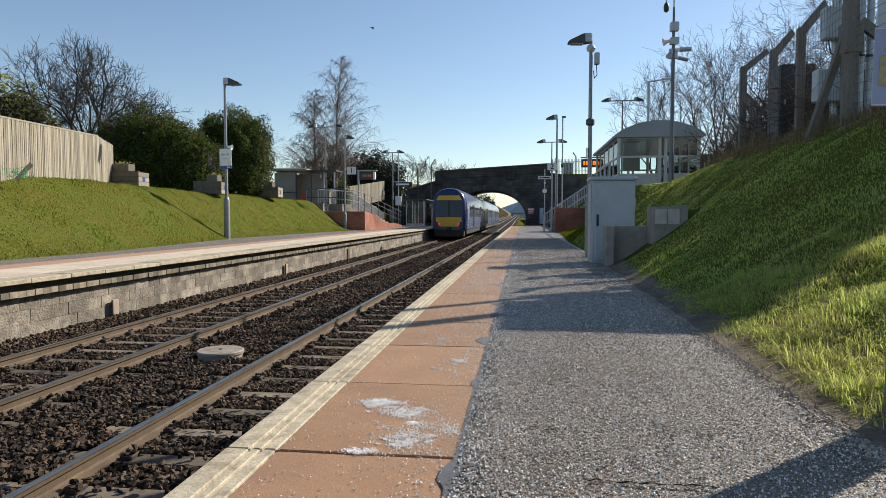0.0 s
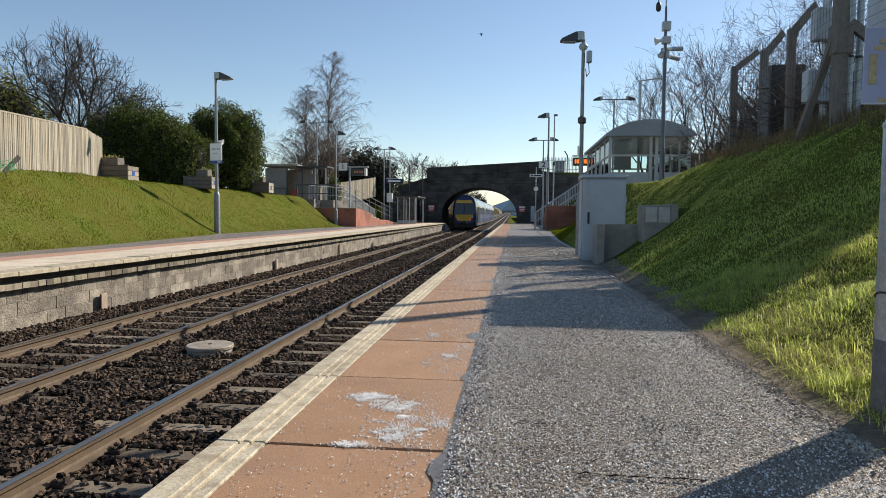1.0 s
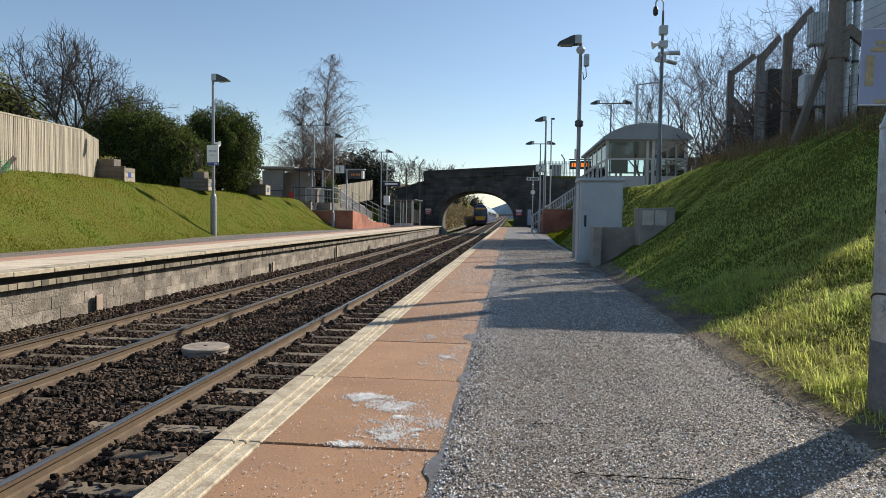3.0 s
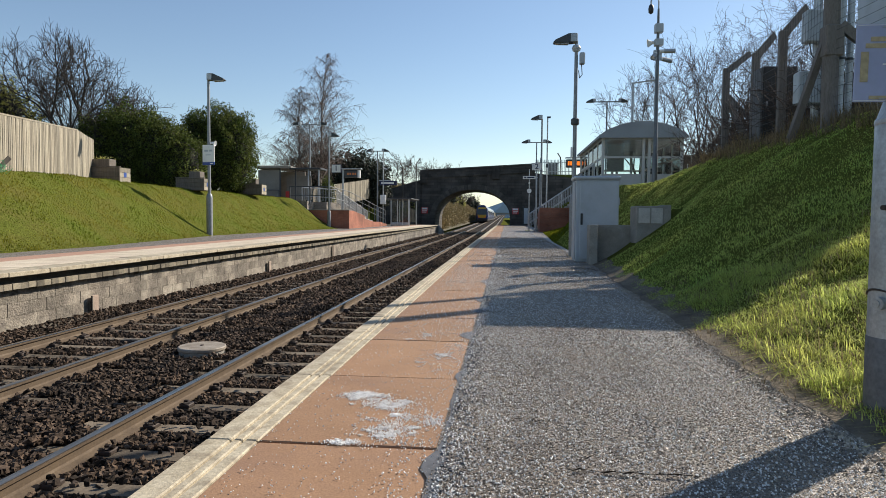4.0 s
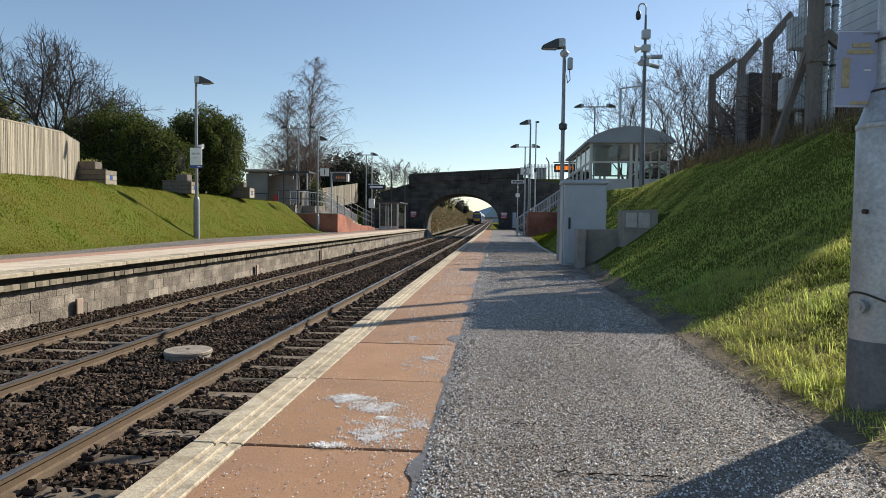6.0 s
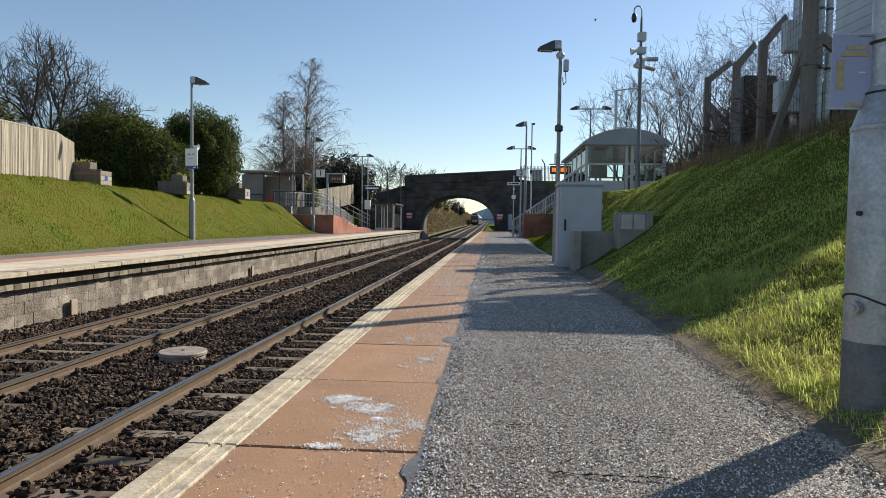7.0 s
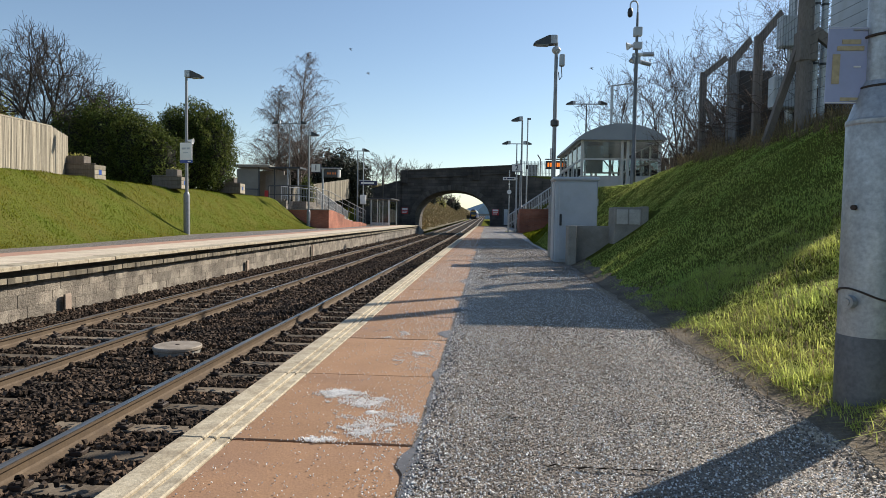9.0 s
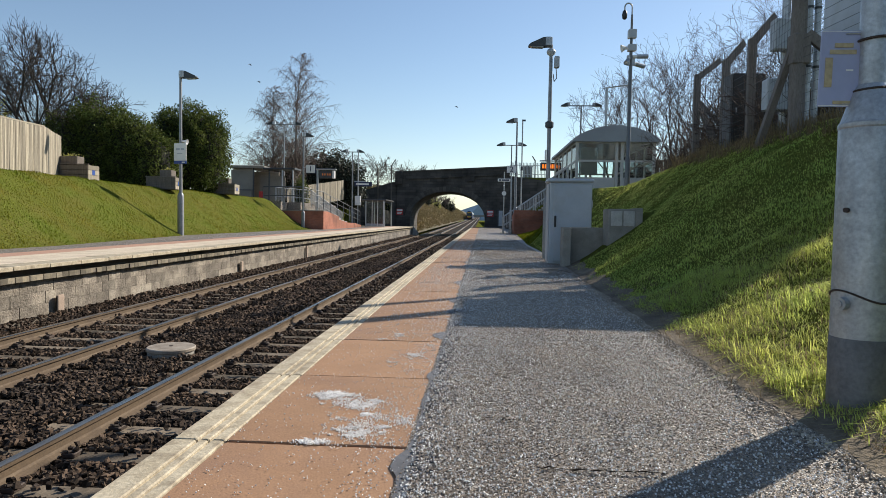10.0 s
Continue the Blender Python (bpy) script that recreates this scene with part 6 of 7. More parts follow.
def build_right_lamps():
    l = street_lamp(1.58, 15.8, 0, 5.1, (-1,), 0.62, "galvanised lamp column with loudspeaker beside the cabinet", sleeve=1.5, r=0.052)
    part("box", Shape().box(0.08, 0.2, -0.08, 0.08, 4.55, 4.82, 0.015), GREYPAINT, l, "grey junction box")
    part("cable", Shape().bent([(0.12, -0.05, 4.55), (0.14, -0.05, 4.3), (0.08, -0.05, 4.22), (0.055, -0.05, 4.4)], 0.01, 6), BLACK, l)
    part("ball_speaker", Shape().turned([(0.02, 4.82), (0.09, 4.87), (0.11, 4.93), (0.08, 4.99), (0.02, 5.02)], 14), GREYPAINT, l, smooth=True)
    part("clamp", Shape().turned([(0.06, 3.12), (0.1, 3.15), (0.1, 3.26), (0.06, 3.29)], 14), DARKSTEEL, l)
    part("tag_plate", Shape().box(-0.09, -0.06, -0.08, 0.04, 2.35, 2.6), WHITE, l)
    # tall camera column
    c = thing("camera_mast", "tall grey camera column on the bank", "mast", pose(4.37, 20.0, 1.9))
    part("column", Shape().turned([(0.085, -0.2), (0.08, 0.9), (0.06, 1.0), (0.055, 3.6), (0.035, 5.0), (0.03, 5.2)], 12), DARKGALV, c, smooth=True)
    part("swan_neck", Shape().bent([(0, 0, 5.1)] + [(-0.11 + 0.11 * math.cos(a), 0, 5.42 + 0.12 * math.sin(a)) for a in np.linspace(0, math.pi, 9)] + [(-0.22, 0, 5.32)], 0.022, 6), GALV, c)
    part("dome_camera", Shape().turned([(0.03, 5.06), (0.07, 5.1), (0.08, 5.2), (0.06, 5.3), (0.02, 5.34)], 14, -0.22, 0), BLACK, c, smooth=True)
    part("upper_box", Shape().box(-0.1, 0.14, -0.1, 0.1, 4.5, 4.76, 0.015), GREYPAINT, c)
    part("lower_box", Shape().box(-0.1, 0.15, -0.1, 0.1, 4.12, 4.32, 0.015), GREYPAINT, c)
    loudspeaker(c, -0.05, 0, 4.22, -1)
    bullet_camera(c, (0.05, -0.05, 3.95), (1.2, -0.2, -0.02))
    bullet_camera(c, (0.05, 0.05, 3.78), (1.1, 0.3, -0.2))
    bullet_camera(c, (-0.05, 0, 3.9), (-0.4, -0.6, -0.5))
    part("bracket", Shape().box(-0.12, 0.12, -0.04, 0.04, 3.7, 4.0, 0.01), GALV, c)
    street_lamp(5.14, 35, 2.03, 5.0, (-1, 1), 0.55, "twin-headed lamp behind the glazed shelter", reach=0.6, sleeve=1.0, r=0.05)
    g = thing("lamp_bracket_post", "grey post with a horizontal bracket behind the shelter", "post", pose(5.34, 29, 2.03))
    part("post", Shape().box(-0.05, 0.05, -0.05, 0.05, 0, 4.75, 0.01), GALV, g)
    part("arm", Shape().bent([(0, 0, 4.72), (0.95, 0, 4.85)], 0.03, 6), GALV, g)
    street_lamp(2.25, 44, 0, 7.5, (-1,), 0.85, "tall lamp column beside the steps", sleeve=1.8, r=0.07)
    m = thing("camera_mast", "slim grey mast beside the steps", "mast", pose(2.65, 44.5, 0))
    part("pole", Shape().tube((0, 0, 0), (0, 0, 7.7), 0.045, n=8), GALV, m)
    part("clamp", Shape().tube((0, 0, 4.3), (0, 0, 4.55), 0.09, n=10), DARKSTEEL, m)
    part("top_fitting", Shape().box(-0.05, 0.2, -0.04, 0.04, 7.6, 7.72, 0.01), DARKSTEEL, m)
    street_lamp(2.4, 55, 0, 7.2, (-1, 1), 0.8, "twin-headed lamp column near the bridge", reach=0.55, sleeve=1.8, r=0.06)
    n = thing("camera_mast", "short mast with two cameras near the bridge", "mast", pose(2.75, 55.3, 0))
    part("pole", Shape().tube((0, 0, 0), (0, 0, 5.9), 0.05, n=8), GALV, n)
    bullet_camera(n, (-0.05, 0, 5.5), (-1.6, 0, -0.9))
    bullet_camera(n, (0.05, 0, 5.3), (0.3, 0, -1.6))
    # platform number sign
    s = thing("platform_sign", "white square sign with the platform number two", "sign", pose(1.93, 43.7, 4.29))
    part("panel", Shape().box(-0.33, 0.33, -0.02, 0.02, -0.25, 0.25, 0.01), NAVY, s)
    part("white_face", Shape().box(-0.31, 0.31, -0.026, -0.02, -0.22, 0.23), WHITE, s)
    o = part("numeral", text_mesh("2", 0.5, NAVY), None, s)
    o.matrix_local = pose(0, -0.032, 0.0, 90)
    part("stem", Shape().box(-0.02, 0.05, 0.02, 0.07, -2.2, 0.2), GALV, s)
    part("foot", Shape().box(-0.02, 0.05, 0.02, 0.07, -4.28, -2.2), GALV, s)
    h = thing("hanging_sign", "small white direction sign with dark lettering", "sign", pose(1.45, 43.745, 3.58))
    part("panel", Shape().box(-0.42, 0.42, -0.02, 0.02, -0.1, 0.1, 0.01), WHITE, h)
    bars(h, ((-0.34, -0.2, -0.05, 0.05), (-0.15, 0.34, -0.045, 0.045)), -0.024, NAVY)
    part("arm", Shape().box(0.4, 0.55, -0.015, 0.015, -0.02, 0.02), GALV, h)
    k = thing("platform_clock", "round white clock on a slim post", "clock", pose(1.67, 50, 0))
    part("post", Shape().tube((0, 0.08, 0), (0, 0.08, 4.6), 0.035, n=8), GALV, k)
    f = part("case", Shape().tube((0, -0.06, 2.95), (0, 0.06, 2.95), 0.2, n=20), DARKSTEEL, k)
    part("dial", Shape().tube((0, -0.066, 2.95), (0, -0.06, 2.95), 0.175, n=20), WHITE, f, "white dial")
    part("lamp", Shape().tube((0, -0.02, 3.55), (0, 0.1, 3.55), 0.07, n=10), WHITE, k)
    v = thing("departure_display", "departure display with amber digits above the steps", "display", pose(3.28, 33, 2.03))
    part("post", Shape().box(-0.04, 0.04, 0.02, 0.1, 0, 1.6, 0.01), GALV, v)
    part("case", Shape().box(-0.38, 0.38, -0.12, 0.12, 1.4, 1.8, 0.02), DARKSTEEL, v)
    part("canopy", Shape().box(-0.42, 0.42, -0.16, 0.16, 1.86, 1.9, 0.01), GALV, v)
    for x in (-0.3, -0.18, 0.04, 0.16, 0.26):
        part("amber_digit", Shape().box(x, x + 0.08, -0.126, -0.118, 1.5, 1.7), AMBER, v, "glowing amber digits")
    # warning notices on the abutments
    for x, z, lab in ((1.02, 1.7, "red and white warning notice on the bridge abutment"), (-10.0, 1.72, "red and white warning notice on the far abutment")):
        q = thing("warning_notice", lab, "sign", pose(x, BRIDGE_Y - 0.06, z))
        part("panel", Shape().box(-0.4, 0.4, -0.02, 0.02, -0.4, 0.35, 0.01), RED, q)
        bars(q, ((-0.34, 0.34, 0.08, 0.3),), -0.024, WHITE, "white_field")
        bars(q, ((-0.3, 0.3, -0.12, -0.04), (-0.3, 0.2, -0.28, -0.2)), -0.024, WHITE)
    gate = thing("platform_gate", "grey gate and post at the platform end", "gate", pose(1.9, 76, 0))
    part("post", Shape().box(-0.06, 0.06, -0.06, 0.06, 0, 2.2, 0.01).box(0.54, 0.66, -0.06, 0.06, 0, 2.2, 0.01), DARKSTEEL, gate)
    part("leaf", Shape().box(0.08, 0.52, -0.02, 0.02, 0.2, 2.0, 0.01), GREYPAINT, gate)


# galvanised steel copied darker: the columns' backlit shade is put into the colour
LAMPBACKLIT = mat("backlit_lamp_steel", (0.26, 0.275, 0.29), (0.20, 0.212, 0.225), scale=5, fine=40, rough=0.5, metal=0.35, bump=0.1)
DARKGALV = mat("dull_grey_steel", (0.16, 0.17, 0.18), (0.12, 0.13, 0.14), rough=0.5, metal=0.4, bump=0.1)


def build_glazed_shelter():
    t = thing("glazed_shelter", "grey glazed shelter with a curved roof above the steps", "shelter", pose(3.42, 24.0, 2.0))
    L, W, H = 6.9, 2.75, 1.85
    roof = Shape()
    prof = [(-0.18, H - 0.06)]
    for i in range(17):
        u = -1 + i / 8
        prof.append((W / 2 + u * (W / 2 + 0.18), H + 0.03 + 0.5 * (1 - u * u) ** 0.9))
    prof.append((W + 0.18, H - 0.06))
    roof.prism(prof, "y", -0.22, L + 0.2)
    part("roof", roof, ROOFGREY, t, "curved grey metal roof")
    part("eaves_beam", Shape().box(0, W, -0.04, 0.04, H - 0.1, H - 0.02).box(-0.04, 0.04, 0, L, H - 0.1, H - 0.02).box(W - 0.04, W + 0.04, 0, L, H - 0.1, H - 0.02), GREYPAINT, t)
    for x in (0.0, 1.42, 1.62, W):
        for y in (0.0, L):
            part("post", Shape().box(x - 0.05, x + 0.05, y - 0.05, y + 0.05, 0, H, 0.01), SHELTERPAINT, t)
    for k in range(1, 5):
        for x in (0.0, W):
            part("post", Shape().box(x - 0.03, x + 0.03, L * k / 5 - 0.03, L * k / 5 + 0.03, 0, H, 0.008), SHELTERPAINT, t)
    for y in (0.0, L):
        part("mid_rail", Shape().box(0.05, W - 0.05, y - 0.03, y + 0.03, 1.08, 1.15), SHELTERPAINT, t)
        for x0, x1 in ((0.06, 1.36), (1.68, W - 0.06)):
            part("kick_panel", Shape().box(x0, x1, y - 0.025, y + 0.025, 0.0, 0.52), SHELTERPAINT, t)
            for z0, z1 in ((0.54, 1.07), (1.16, H - 0.11)):
                o = part("pane", Shape().box(x0, x1, y - 0.006, y + 0.006, z0, z1), PANE, t)
                o.visible_shadow = False
    for x in (0.0, W):
        part("mid_rail", Shape().box(x - 0.025, x + 0.025, 0.05, L - 0.05, 1.08, 1.15), SHELTERPAINT, t)
        for k in range(5):
            a, b = L * k / 5 + 0.05, L * (k + 1) / 5 - 0.05
            part("kick_panel", Shape().box(x - 0.02, x + 0.02, a, b, 0.0, 0.52), SHELTERPAINT, t)
            for z0, z1 in ((0.54, 1.07), (1.16, H - 0.11)):
                o = part("pane", Shape().box(x - 0.006, x + 0.006, a, b, z0, z1), PANE, t)
                o.visible_shadow = False
    part("bench", Shape().box(0.4, 0.8, 1.0, 5.8, 0.42, 0.48, 0.01), DARKSTEEL, t)
    part("poster_case", Shape().box(0.15, 0.75, 0.05, 0.09, 0.62, 1.6, 0.01), RENDERWALL, t, "pale poster case")
    part("ridge_cap", Shape().box(W / 2 - 0.06, W / 2 + 0.06, 0.2, 0.4, H + 0.5, H + 0.6, 0.02), DARKSTEEL, t)
    solid("upper_path", Shape().box(3.2, 14, 23.2, 31.5, 0.0, 2.02).box(4.7, 14, 31.5, 78, 0.0, 2.015), ASPHALT, "asphalt path around the glazed shelter", "pavement", kind="structure")


ROOFGREY = mat("grey_roof_sheet", (0.30, 0.32, 0.34), (0.25, 0.27, 0.29), scale=1.5, fine=40, rough=0.55, bump=0.1, grain=0.1)
SHELTERPAINT = mat("cream_grey_paint", (0.55, 0.54, 0.50), (0.48, 0.47, 0.44), rough=0.5, bump=0.05, grain=0.08)


def build_right_steps():
    w = thing("brick_flank_wall", "red brick wall below the station steps", "wall", kind="structure")
    part("end_wall", Shape().box(2.1, 4.2, 42.0, 42.23, -0.05, 1.56), REDBRICK, w, "shaded brick end wall")
    part("side_wall", Shape().prism([(42.23, -0.05), (42.23, 1.5), (45, 1.2), (45, -0.05)], "x", 2.1, 2.33), REDBRICK, w)
    part("fill", Shape().box(2.34, 4.2, 42.24, 44.1, -0.05, 1.5), CONC, w)
    st = thing("station_steps", "concrete steps up from the platform", "steps", kind="structure")
    for i in range(13):
        part("tread", Shape().box(1.9 + 0.23 * i, 2.13 + 0.23 * i, 44.2, 46.2, -0.05, 0.17 * (i + 1), 0.01), CONC, st)
    railing("handrail", "grey railing with close bars climbing beside the steps", [(1.5, 44.15, 0.1), (4.7, 44.15, 2.3), (6.4, 44.15, 2.3)], 1.05, 1.1, 0.03, 1, GALV, fill=True)
    railing("handrail", "far railing with close bars climbing beside the steps", [(1.5, 46.3, 0.1), (4.7, 46.3, 2.3)], 1.05, 1.1, 0.03, 1, GALV, fill=True)
    railing("handrail", "railing along the top of the steps", [(4.75, 42, 2.0), (4.75, 31.6, 2.0), (3.3, 31.3, 2.0), (3.25, 25, 2.0)], 0.95, 1.5, 0.03, 1, GALV)
    board_fence("grey picket fence beside the glazed shelter", (6.3, 24.2), (9.0, 19.5), 1.15, 1.0, 0.19, TIMBERGREY, lambda x, y: 2.05, "picket fences")
    # palisade and cranked posts by the bridge
    for side, pts in (("a", [(-14.6, 78, 4.1), (-12.6, 78.2, 4.9), (-11.0, 78.4, 5.3)]), ("b", [(6.4, 80.5, 6.3)])):
        for x, y, z in pts:
            p = thing("fence_post", "slim cranked fence post near the bridge", "fence post", pose(x, y, z), group="cranked posts by the bridge")
            part("upright", Shape().box(-0.07, 0.07, -0.07, 0.07, -2.5, 2.0, 0.01), TIMBERGREY, p)
            part("crank", Shape().tube((0, 0, 1.95), (-0.35 if side == "b" else (0.5 if x > -11.5 else -0.35), 0, 2.5 if x < -11.5 or side == "b" else 2.7), 0.07, n=6), TIMBERGREY, p)
    cab = thing("trackside_box", "dark steel box on the road beside the palisade fence", "cabinet", pose(5.6, 82, 6.1))
    part("body", Shape().box(-0.6, 0.6, -0.3, 0.3, 0.0, 1.5, 0.03), GALVDARK, cab)
    part("lid", Shape().box(-0.66, 0.66, -0.36, 0.36, 1.5, 1.58, 0.02), GALVDARK, cab)
    pal = thing("palisade_fence", "pale steel palisade fence on the road above the bridge", "fence")
    for i in range(26):
        part("pale", Shape().box(3.4 + 0.17 * i, 3.47 + 0.17 * i, 80.0, 80.02, 6.0, 7.95), GALV, pal)
    for z in (6.5, 7.6):
        part("rail", Shape().box(3.35, 7.8, 80.03, 80.08, z, z + 0.06), GALV, pal)


def build_security_fence():
    # cranked timber posts along the crest
    for k, (x, y, z, h, cx, cz) in enumerate(((5.24, 16.5, 2.45, 2.12, 0.52, 0.32), (5.38, 15.0, 2.45, 2.11, 0.36, 0.36), (5.30, 13.4, 2.45, 2.14, 0.40, 0.42))):
        p = thing("fence_post", "grey concrete fence post with a cranked top", "fence post", pose(x, y, z - 0.3), group="security fence posts")
        part("upright", Shape().box(-0.075, 0.075, -0.055, 0.055, -0.2, h + 0.3, 0.012), POSTGREY, p)
        c = Shape().prism([(-0.078, h + 0.24), (0.077, h + 0.3 - 0.12), (cx + 0.05, h + 0.3 + cz - 0.04), (cx - 0.02, h + 0.3 + cz + 0.08)], "y", -0.048, 0.048)
        part("cranked_arm", c, POSTGREY, p)
        if k == 0:
            part("brace", Shape().tube((0.05, 0.0, 1.75), (0.72, -0.1, 1.0), 0.07, n=4), POSTGREY, p)
            part("strut", Shape().tube((0.08, -0.05, 1.6), (0.55, -0.5, 0.1), 0.09, n=4), POSTGREY, p)
    b = thing("timber_pole", "stout weathered straining post with diagonal struts", "pole", pose(5.18, 11.2, 2.2))
    part("upright", Shape().tube((0, 0, -0.3), (-0.02, 0, 3.2), 0.125, 0.12, n=14), POSTGREY, b, smooth=True)
    part("collar", Shape().box(-0.14, 0.14, -0.13, 0.13, 1.35, 1.85, 0.02), POSTGREY, b)
    part("strut", Shape().tube((-0.08, 0.05, 1.65), (-0.36, 0.6, 0.05), 0.075, n=4), POSTGREY, b)
    part("cross_arm", Shape().tube((0.1, -0.05, 1.85), (0.52, -0.15, 1.45), 0.1, n=4), POSTGREY, b)
    # wires from post to post
    w = thing("wire_fence", "thin wire mesh strung along the security fence", "fence", group="")
    line = [(5.09, 16.5), (5.29, 15.0), (5.30, 13.4), (5.18, 11.2), (5.45, 8.2), (5.5, 4.0)]
    for k in range(14):
        z = 2.75 + 0.15 * k
        part("wire", Shape().bent([(x, y, z) for x, y in line], 0.0035, 4), DARKSTEEL, w)
    vert = Shape()
    for (xa, ya), (xb, yb) in zip(line[:4], line[1:4]):
        n = int(math.hypot(xb - xa, yb - ya) / 0.12)
        for i in range(n):
            vert.tube((xa + (xb - xa) * i / n, ya + (yb - ya) * i / n, 2.6), (xa + (xb - xa) * i / n, ya + (yb - ya) * i / n, 4.75), 0.003, n=3, caps=False)
    part("mesh_panel", vert, DARKSTEEL, w)
    # equipment behind the fence
    c = thing("equipment_cabinet", "black louvred equipment cabinet behind the fence", "cabinet", pose(5.72, 14.75, 2.3))
    part("body", Shape().box(-0.36, 0.34, -0.25, 0.35, 0, 1.86, 0.02), BLACK, c)
    part("edge_panel", Shape().box(-0.41, -0.362, -0.25, 0.35, 0, 1.84, 0.008), GALVDARK, c)
    for i in range(12):
        part("louvre", Shape().box(-0.3, 0.3, -0.262, -0.25, 0.3 + 0.11 * i, 0.36 + 0.11 * i), BLACK, c)
    part("handle", Shape().box(-0.3, -0.27, -0.28, -0.26, 1.0, 1.12), GALV, c)
    m = thing("equipment_mast", "grey mast carrying two equipment boxes", "mast", pose(5.62, 12.7, 2.2))
    part("pole", Shape().tube((0, 0, 0), (0, 0, 4.5), 0.075, n=12), GALV, m)
    u = part("upper_box", Shape().box(-0.3, 0.3, -0.28, -0.02, 1.93, 2.5, 0.02), GREYPAINT, m, "pale grey equipment box")
    part("fixing", Shape().tube((0.1, -0.1, 2.5), (0.16, -0.1, 2.62), 0.035, n=8), BLACK, u)
    part("lower_box", Shape().box(-0.42, 0.22, -0.3, -0.04, 0.82, 1.4, 0.02), GREYPAINT, m, "pale grey equipment box")
    part("cable", Shape().bent([(-0.2, -0.15, 1.93), (-0.15, -0.15, 1.7), (0.0, -0.12, 1.6)], 0.012, 5), BLACK, m)
    for x, y in ((5.52, 11.6), (5.68, 11.65)):
        p = thing("conduit_pole", "bright galvanised pole strapped beside the equipment hut", "pole", pose(x, y, 2.2))
        part("tube", Shape().tube((0, 0, 0), (0, 0, 4.2), 0.055, n=12), GALV, p)
        for z in (1.4, 2.4):
            part("strap", Shape().tube((0, 0, z), (0, 0, z + 0.04), 0.062, n=12), DARKSTEEL, p)
    # equipment hut with shiplap sides
    h = thing("equipment_hut", "grey ribbed equipment hut behind the fence", "hut", pose(8.7, 12.45, 2.3))
    part("body", Shape().box(-2.1, 0.2, -0.85, 0.85, 0, 3.5), GREYPAINT, h)
    for i in range(22):
        part("rib", Shape().prism([(-0.882, 0.1 + 0.15 * i), (-0.852, 0.23 + 0.15 * i), (-0.852, 0.1 + 0.15 * i)], "x", -2.1, 0.2), GREYPAINT, h)
    part("roof", Shape().box(-2.18, 0.3, -0.95, 0.95, 3.5, 3.62, 0.03), GREYPAINT, h)


POSTGREY = mat("weathered_post", (0.20, 0.18, 0.165), (0.14, 0.125, 0.115), scale=3, fine=25, rough=0.9, bump=0.5, grain=0.3, stretch=(4, 4, 0.6))


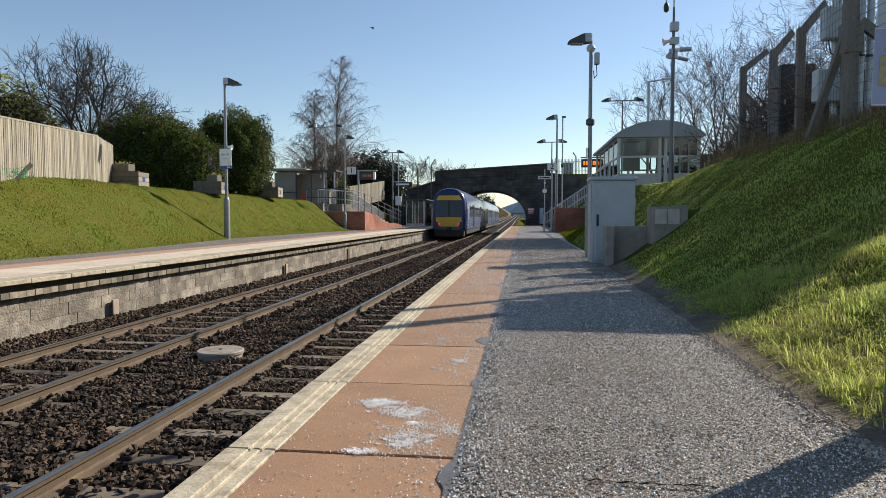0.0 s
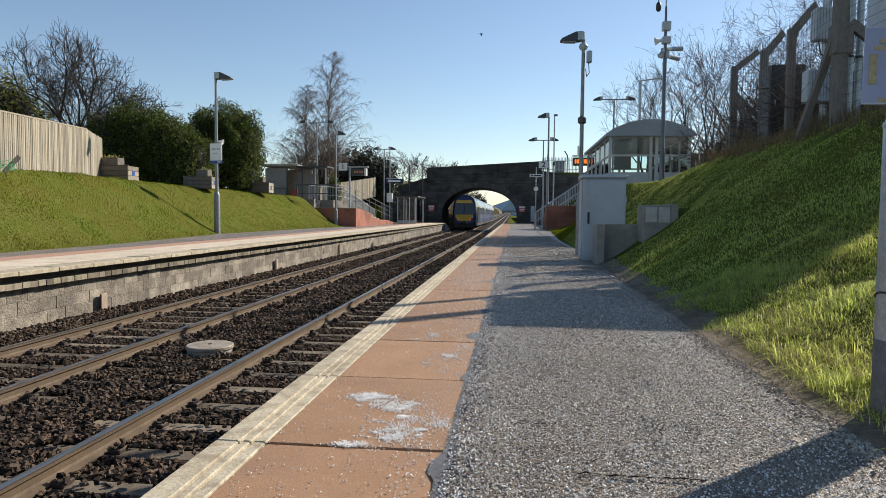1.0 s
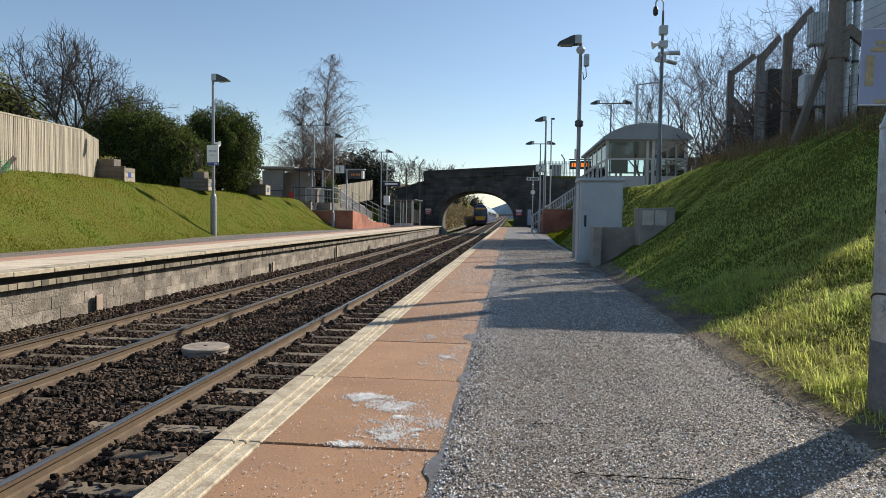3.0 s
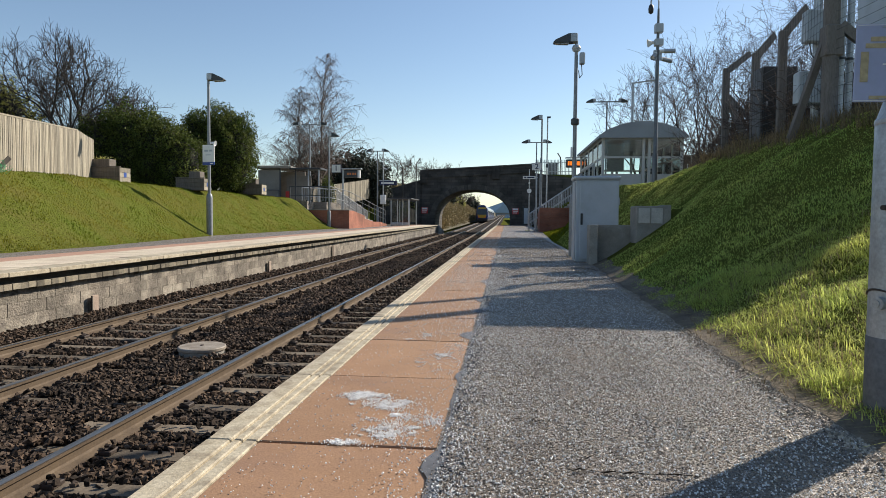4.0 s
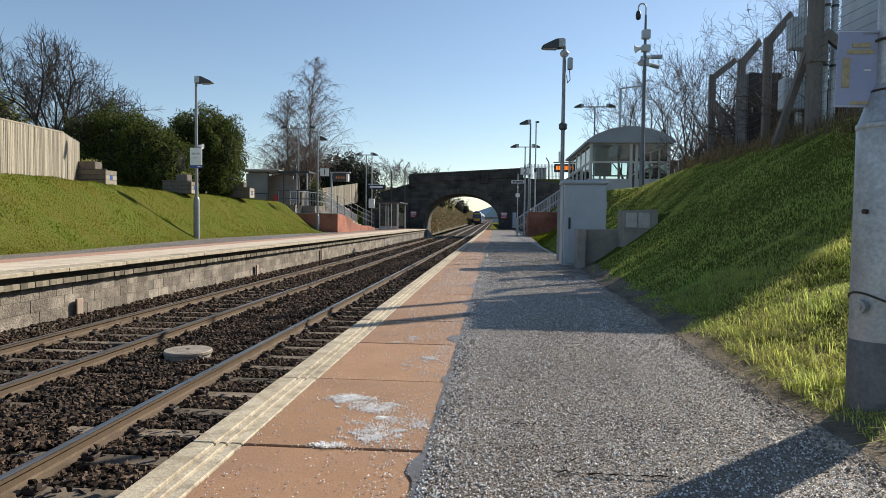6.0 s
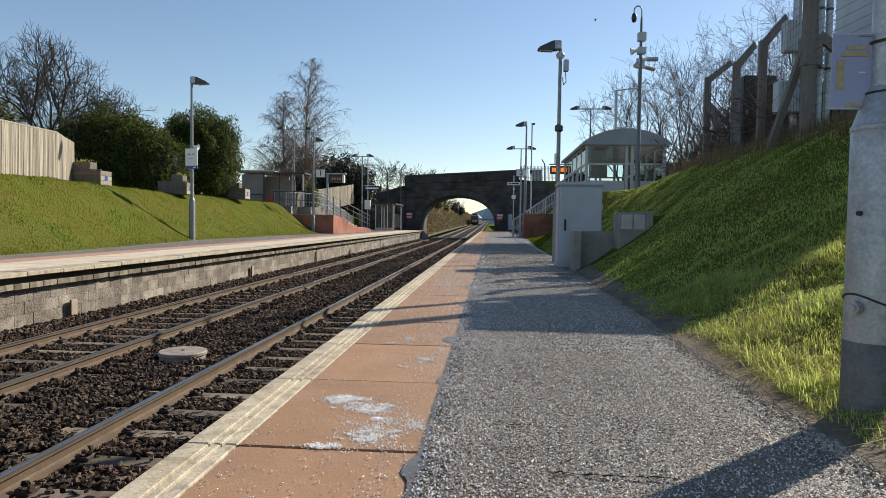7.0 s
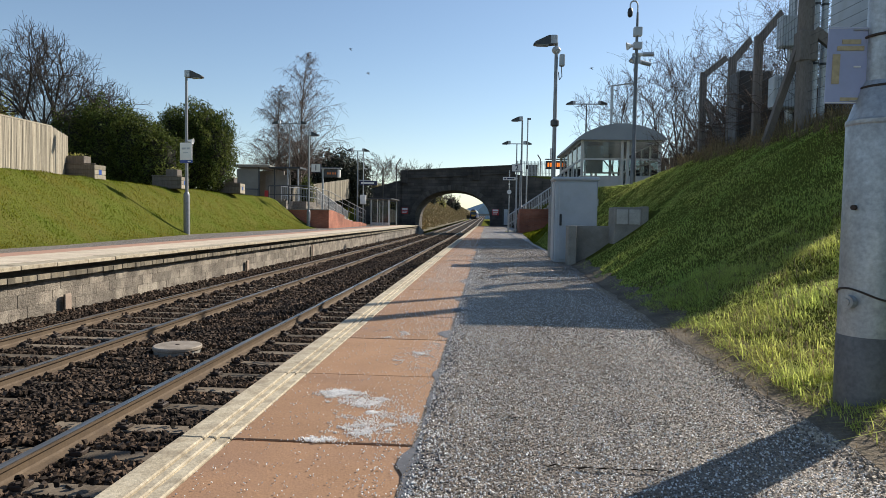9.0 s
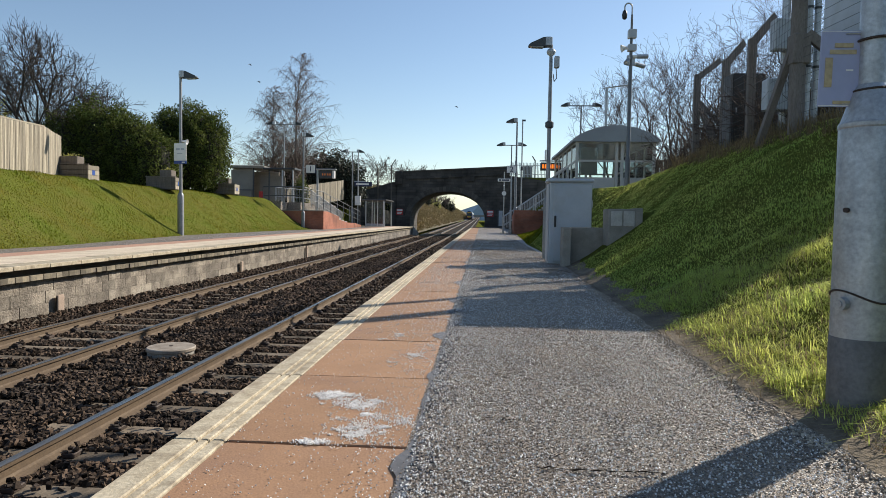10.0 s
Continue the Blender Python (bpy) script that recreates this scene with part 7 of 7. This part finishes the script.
# ---- grit on the platform ----
def build_grit():
    parts_, sizes = [], []

    def put(x, y, s, z=0.004):
        ok = (x > -1.2) & (x < 1.5)
        parts_.append(np.stack([x, y, np.full(len(x), z) + s * 0.2], -1)[ok])
        sizes.append(s[ok])
    def spill(cx, cy, dx, dy, sx, sy, n, lumps):
        """Salt dropped in many uneven small heaps along a line."""
        u = rng.uniform(-1, 1, lumps)
        hx, hy = cx + dx * u + rng.normal(0, sx, lumps), cy + dy * u + rng.normal(0, sy, lumps)
        share, spread = rng.pareto(1.6, lumps) + 0.25, rng.uniform(0.006, 0.024, lumps)
        k = rng.choice(lumps, n, p=share / share.sum())
        put(hx[k] + rng.normal(0, 1, n) * spread[k] * 1.2, hy[k] + rng.normal(0, 1, n) * spread[k], rng.uniform(0.0018, 0.007, n))

    spill(-0.73, 3.24, 0.05, 0.015, 0.03, 0.035, 1500, 40)
    spill(-0.59, 3.12, 0.10, -0.08, 0.045, 0.05, 1150, 80)
    spill(-0.50, 2.74, 0.06, 0.02, 0.05, 0.06, 1100, 80)
    spill(-0.33, 2.84, 0.03, 0.05, 0.03, 0.05, 260, 22)
    spill(-0.66, 2.555, 0.05, 0.0, 0.02, 0.008, 380, 16)
    spill(-0.45, 2.60, 0.12, 0.06, 0.05, 0.05, 260, 30)
    spill(-0.62, 4.9, 0.08, 0.05, 0.05, 0.08, 260, 16)
    spill(-0.42, 4.3, 0.10, 0.3, 0.06, 0.1, 700, 90)
    for cx, cy, sx, sy, n in ((-0.55, 9.2, 0.25, 0.5, 1080), (-0.6, 11.5, 0.2, 0.5, 840)):
        put(rng.normal(cx, sx, n), rng.normal(cy, sy, n), rng.uniform(0.0018, 0.006, n))
    spill(-0.50, 2.98, 0.10, -0.12, 0.07, 0.06, 650, 80)
    n = 3800
    put(rng.uniform(-0.85, -0.1, n), 5 + 16 * rng.uniform(0, 1, n), rng.uniform(0.003, 0.009, n))
    n = 2600
    put(rng.uniform(-1.0, -0.25, n), 1.9 + 11 * rng.uniform(0, 1, n) ** 1.3, rng.uniform(0.002, 0.006, n))
    n = 1500
    put(-0.27 - np.abs(rng.normal(0, 0.14, n)), 1.9 + 6 * rng.uniform(0, 1, n), rng.uniform(0.002, 0.007, n))
    n = 16000
    put(rng.uniform(-0.25, 1.5, n), 1.9 + 9 * rng.uniform(0, 1, n) ** 1.3, rng.uniform(0.002, 0.0075, n), 0.008)
    n = 7000
    put(rng.uniform(-0.25, 1.5, n), 1.9 + 6 * rng.uniform(0, 1, n) ** 1.2, rng.uniform(0.003, 0.0075, n), 0.008)
    n = 4500
    put(-0.25 + np.abs(rng.normal(0, 0.2, n)), 1.9 + 14 * rng.uniform(0, 1, n) ** 1.2, rng.uniform(0.002, 0.008, n), 0.008)
    n = 5000
    put(rng.uniform(-0.9, 1.5, n), 9 + 32 * rng.uniform(0, 1, n) ** 1.3, rng.uniform(0.006, 0.016, n), 0.006)
    p, s = np.concatenate(parts_), np.concatenate(sizes)
    stones("salt_grit", GRIT, p, s * 1.05, "scattered white salt grit on the platform", "grit")
    # coarse stones standing proud in the asphalt
    pts, sz = [], []
    for n, y0, y1, s0, s1 in ((80000, 1.85, 4.6, 0.003, 0.0085), (34000, 4.6, 9.5, 0.005, 0.012), (16000, 9.5, 30, 0.012, 0.026)):
        x, y = rng.uniform(-0.268, 1.62, n), y0 + (y1 - y0) * rng.uniform(0, 1, n) ** 1.2
        pts.append(np.stack([x, y, np.array([0.004 + 0.010 * fuzz(a, b, 0.9) * min(1, max(0, (a + 0.2) * 3)) for a, b in zip(x, y)])], -1))
        sz.append(rng.uniform(s0, s1, n))
    stones("asphalt_stone", AGG, np.concatenate(pts), np.concatenate(sz), "coarse stones showing in the worn asphalt", "asphalt", flat=0.6)
    # dark crumbling edge of the asphalt beside the slabs
    n = 1500
    x, y = -0.25 + np.abs(rng.normal(0, 0.07, n)), 1.9 + 7 * rng.uniform(0, 1, n) ** 1.3
    stones("asphalt_crumb", SEAL, np.stack([x, y, np.full(n, 0.006)], -1), rng.uniform(0.005, 0.014, n), "dark bitumen lumps along the crumbling asphalt edge", "asphalt", flat=0.6)
    # loose gravel and crumbs along the foot of the bank
    n = 22000
    y = 1.6 + 7 * rng.uniform(0, 1, n) ** 1.4
    x = np.array([toe_right(b) for b in y]) + rng.normal(0.06, 0.08, n)
    z = np.array([max(0.006, bank_right(a, b)) for a, b in zip(x, y)])
    stones("loose_gravel", GRAVEL, np.stack([x, y, z + 0.004], -1), rng.uniform(0.004, 0.016, n), "pale loose gravel along the foot of the bank", "gravel")


# ---- birds ----
def build_bird():
    b = thing("bird", "small dark bird in flight", "bird")
    part("body", Shape().turned([(0.006, -0.1), (0.03, -0.04), (0.034, 0.025), (0.02, 0.08), (0.005, 0.11)], 10), BLACK, b, smooth=True)
    for s in (-1, 1):
        w = Shape().prism([(0.02 * s, 0.035), (0.12 * s, 0.06), (0.26 * s, -0.012), (0.12 * s, -0.02), (0.02 * s, -0.035)], "y", -0.005, 0.005)
        o = part("wing", w, BLACK, b)
        o.rotation_euler = (0, 0, radians(20 * s))
    part("tail", Shape().box(-0.025, 0.025, -0.005, 0.005, -0.16, -0.085), BLACK, b)
    return b

build_ground()
build_banks()
build_near_platform()
build_far_platform()
build_tracks()
build_ballast()
build_manhole()
build_bridge()
build_cutting()
build_distance()
train = build_train()
train.scale = (1.07, 1.07, 1.07)
build_left_side()
build_near_pole()
build_cabinet()
build_right_lamps()
build_glazed_shelter()
build_right_steps()
build_security_fence()
build_plants()
build_grass()
build_grit()
birds = [build_bird() for _ in range(4)]


def motions():
    rows = [(t, pose(-5.985, 53 + 26.1 * t, RAIL_Z + climb(53 + 26.1 * t))) for t in (0, 1.3, 2.5, 5, 7.5, 10)]
    walk(train, rows)
    # flight lines, seconds and place; each bird keeps its course before and after
    lines = (((0.0, (-9.29, 40, 12.69)), (1.0, (-2.11, 40, 11.9))),
             ((6.8, (8.52, 44, 14.49)), (7.6, (0.91, 44, 14.31)), (8.3, (-5.34, 46, 13.97)), (9.2, (-12.05, 50, 13.46))),
             ((6.8, (11.37, 40, 10.79)), (8.0, (-0.6, 42, 11.2)), (9.2, (-10.44, 48, 11.3))),
             ((9.5, (2.37, 50, 10.8)), (10.0, (-2.27, 54, 10.2))))
    for bird, line in zip(birds, lines):
        (t0, a), (t1, b) = line[0], line[-1]
        a, b = Vector(a), Vector(b)
        v = (b - a) / (t1 - t0)
        turn = math.degrees(math.atan2(-v.x, v.y))
        rows = [(0.0, a - v * t0)] if t0 else []
        rows += [(t, Vector(p)) for t, p in line] + ([(10.0, b + v * (10 - t1))] if t1 < 10 else [])
        walk(bird, [(t, pose(p.x, p.y, max(p.z, 7), -90, 0, turn)) for t, p in rows])


motions()
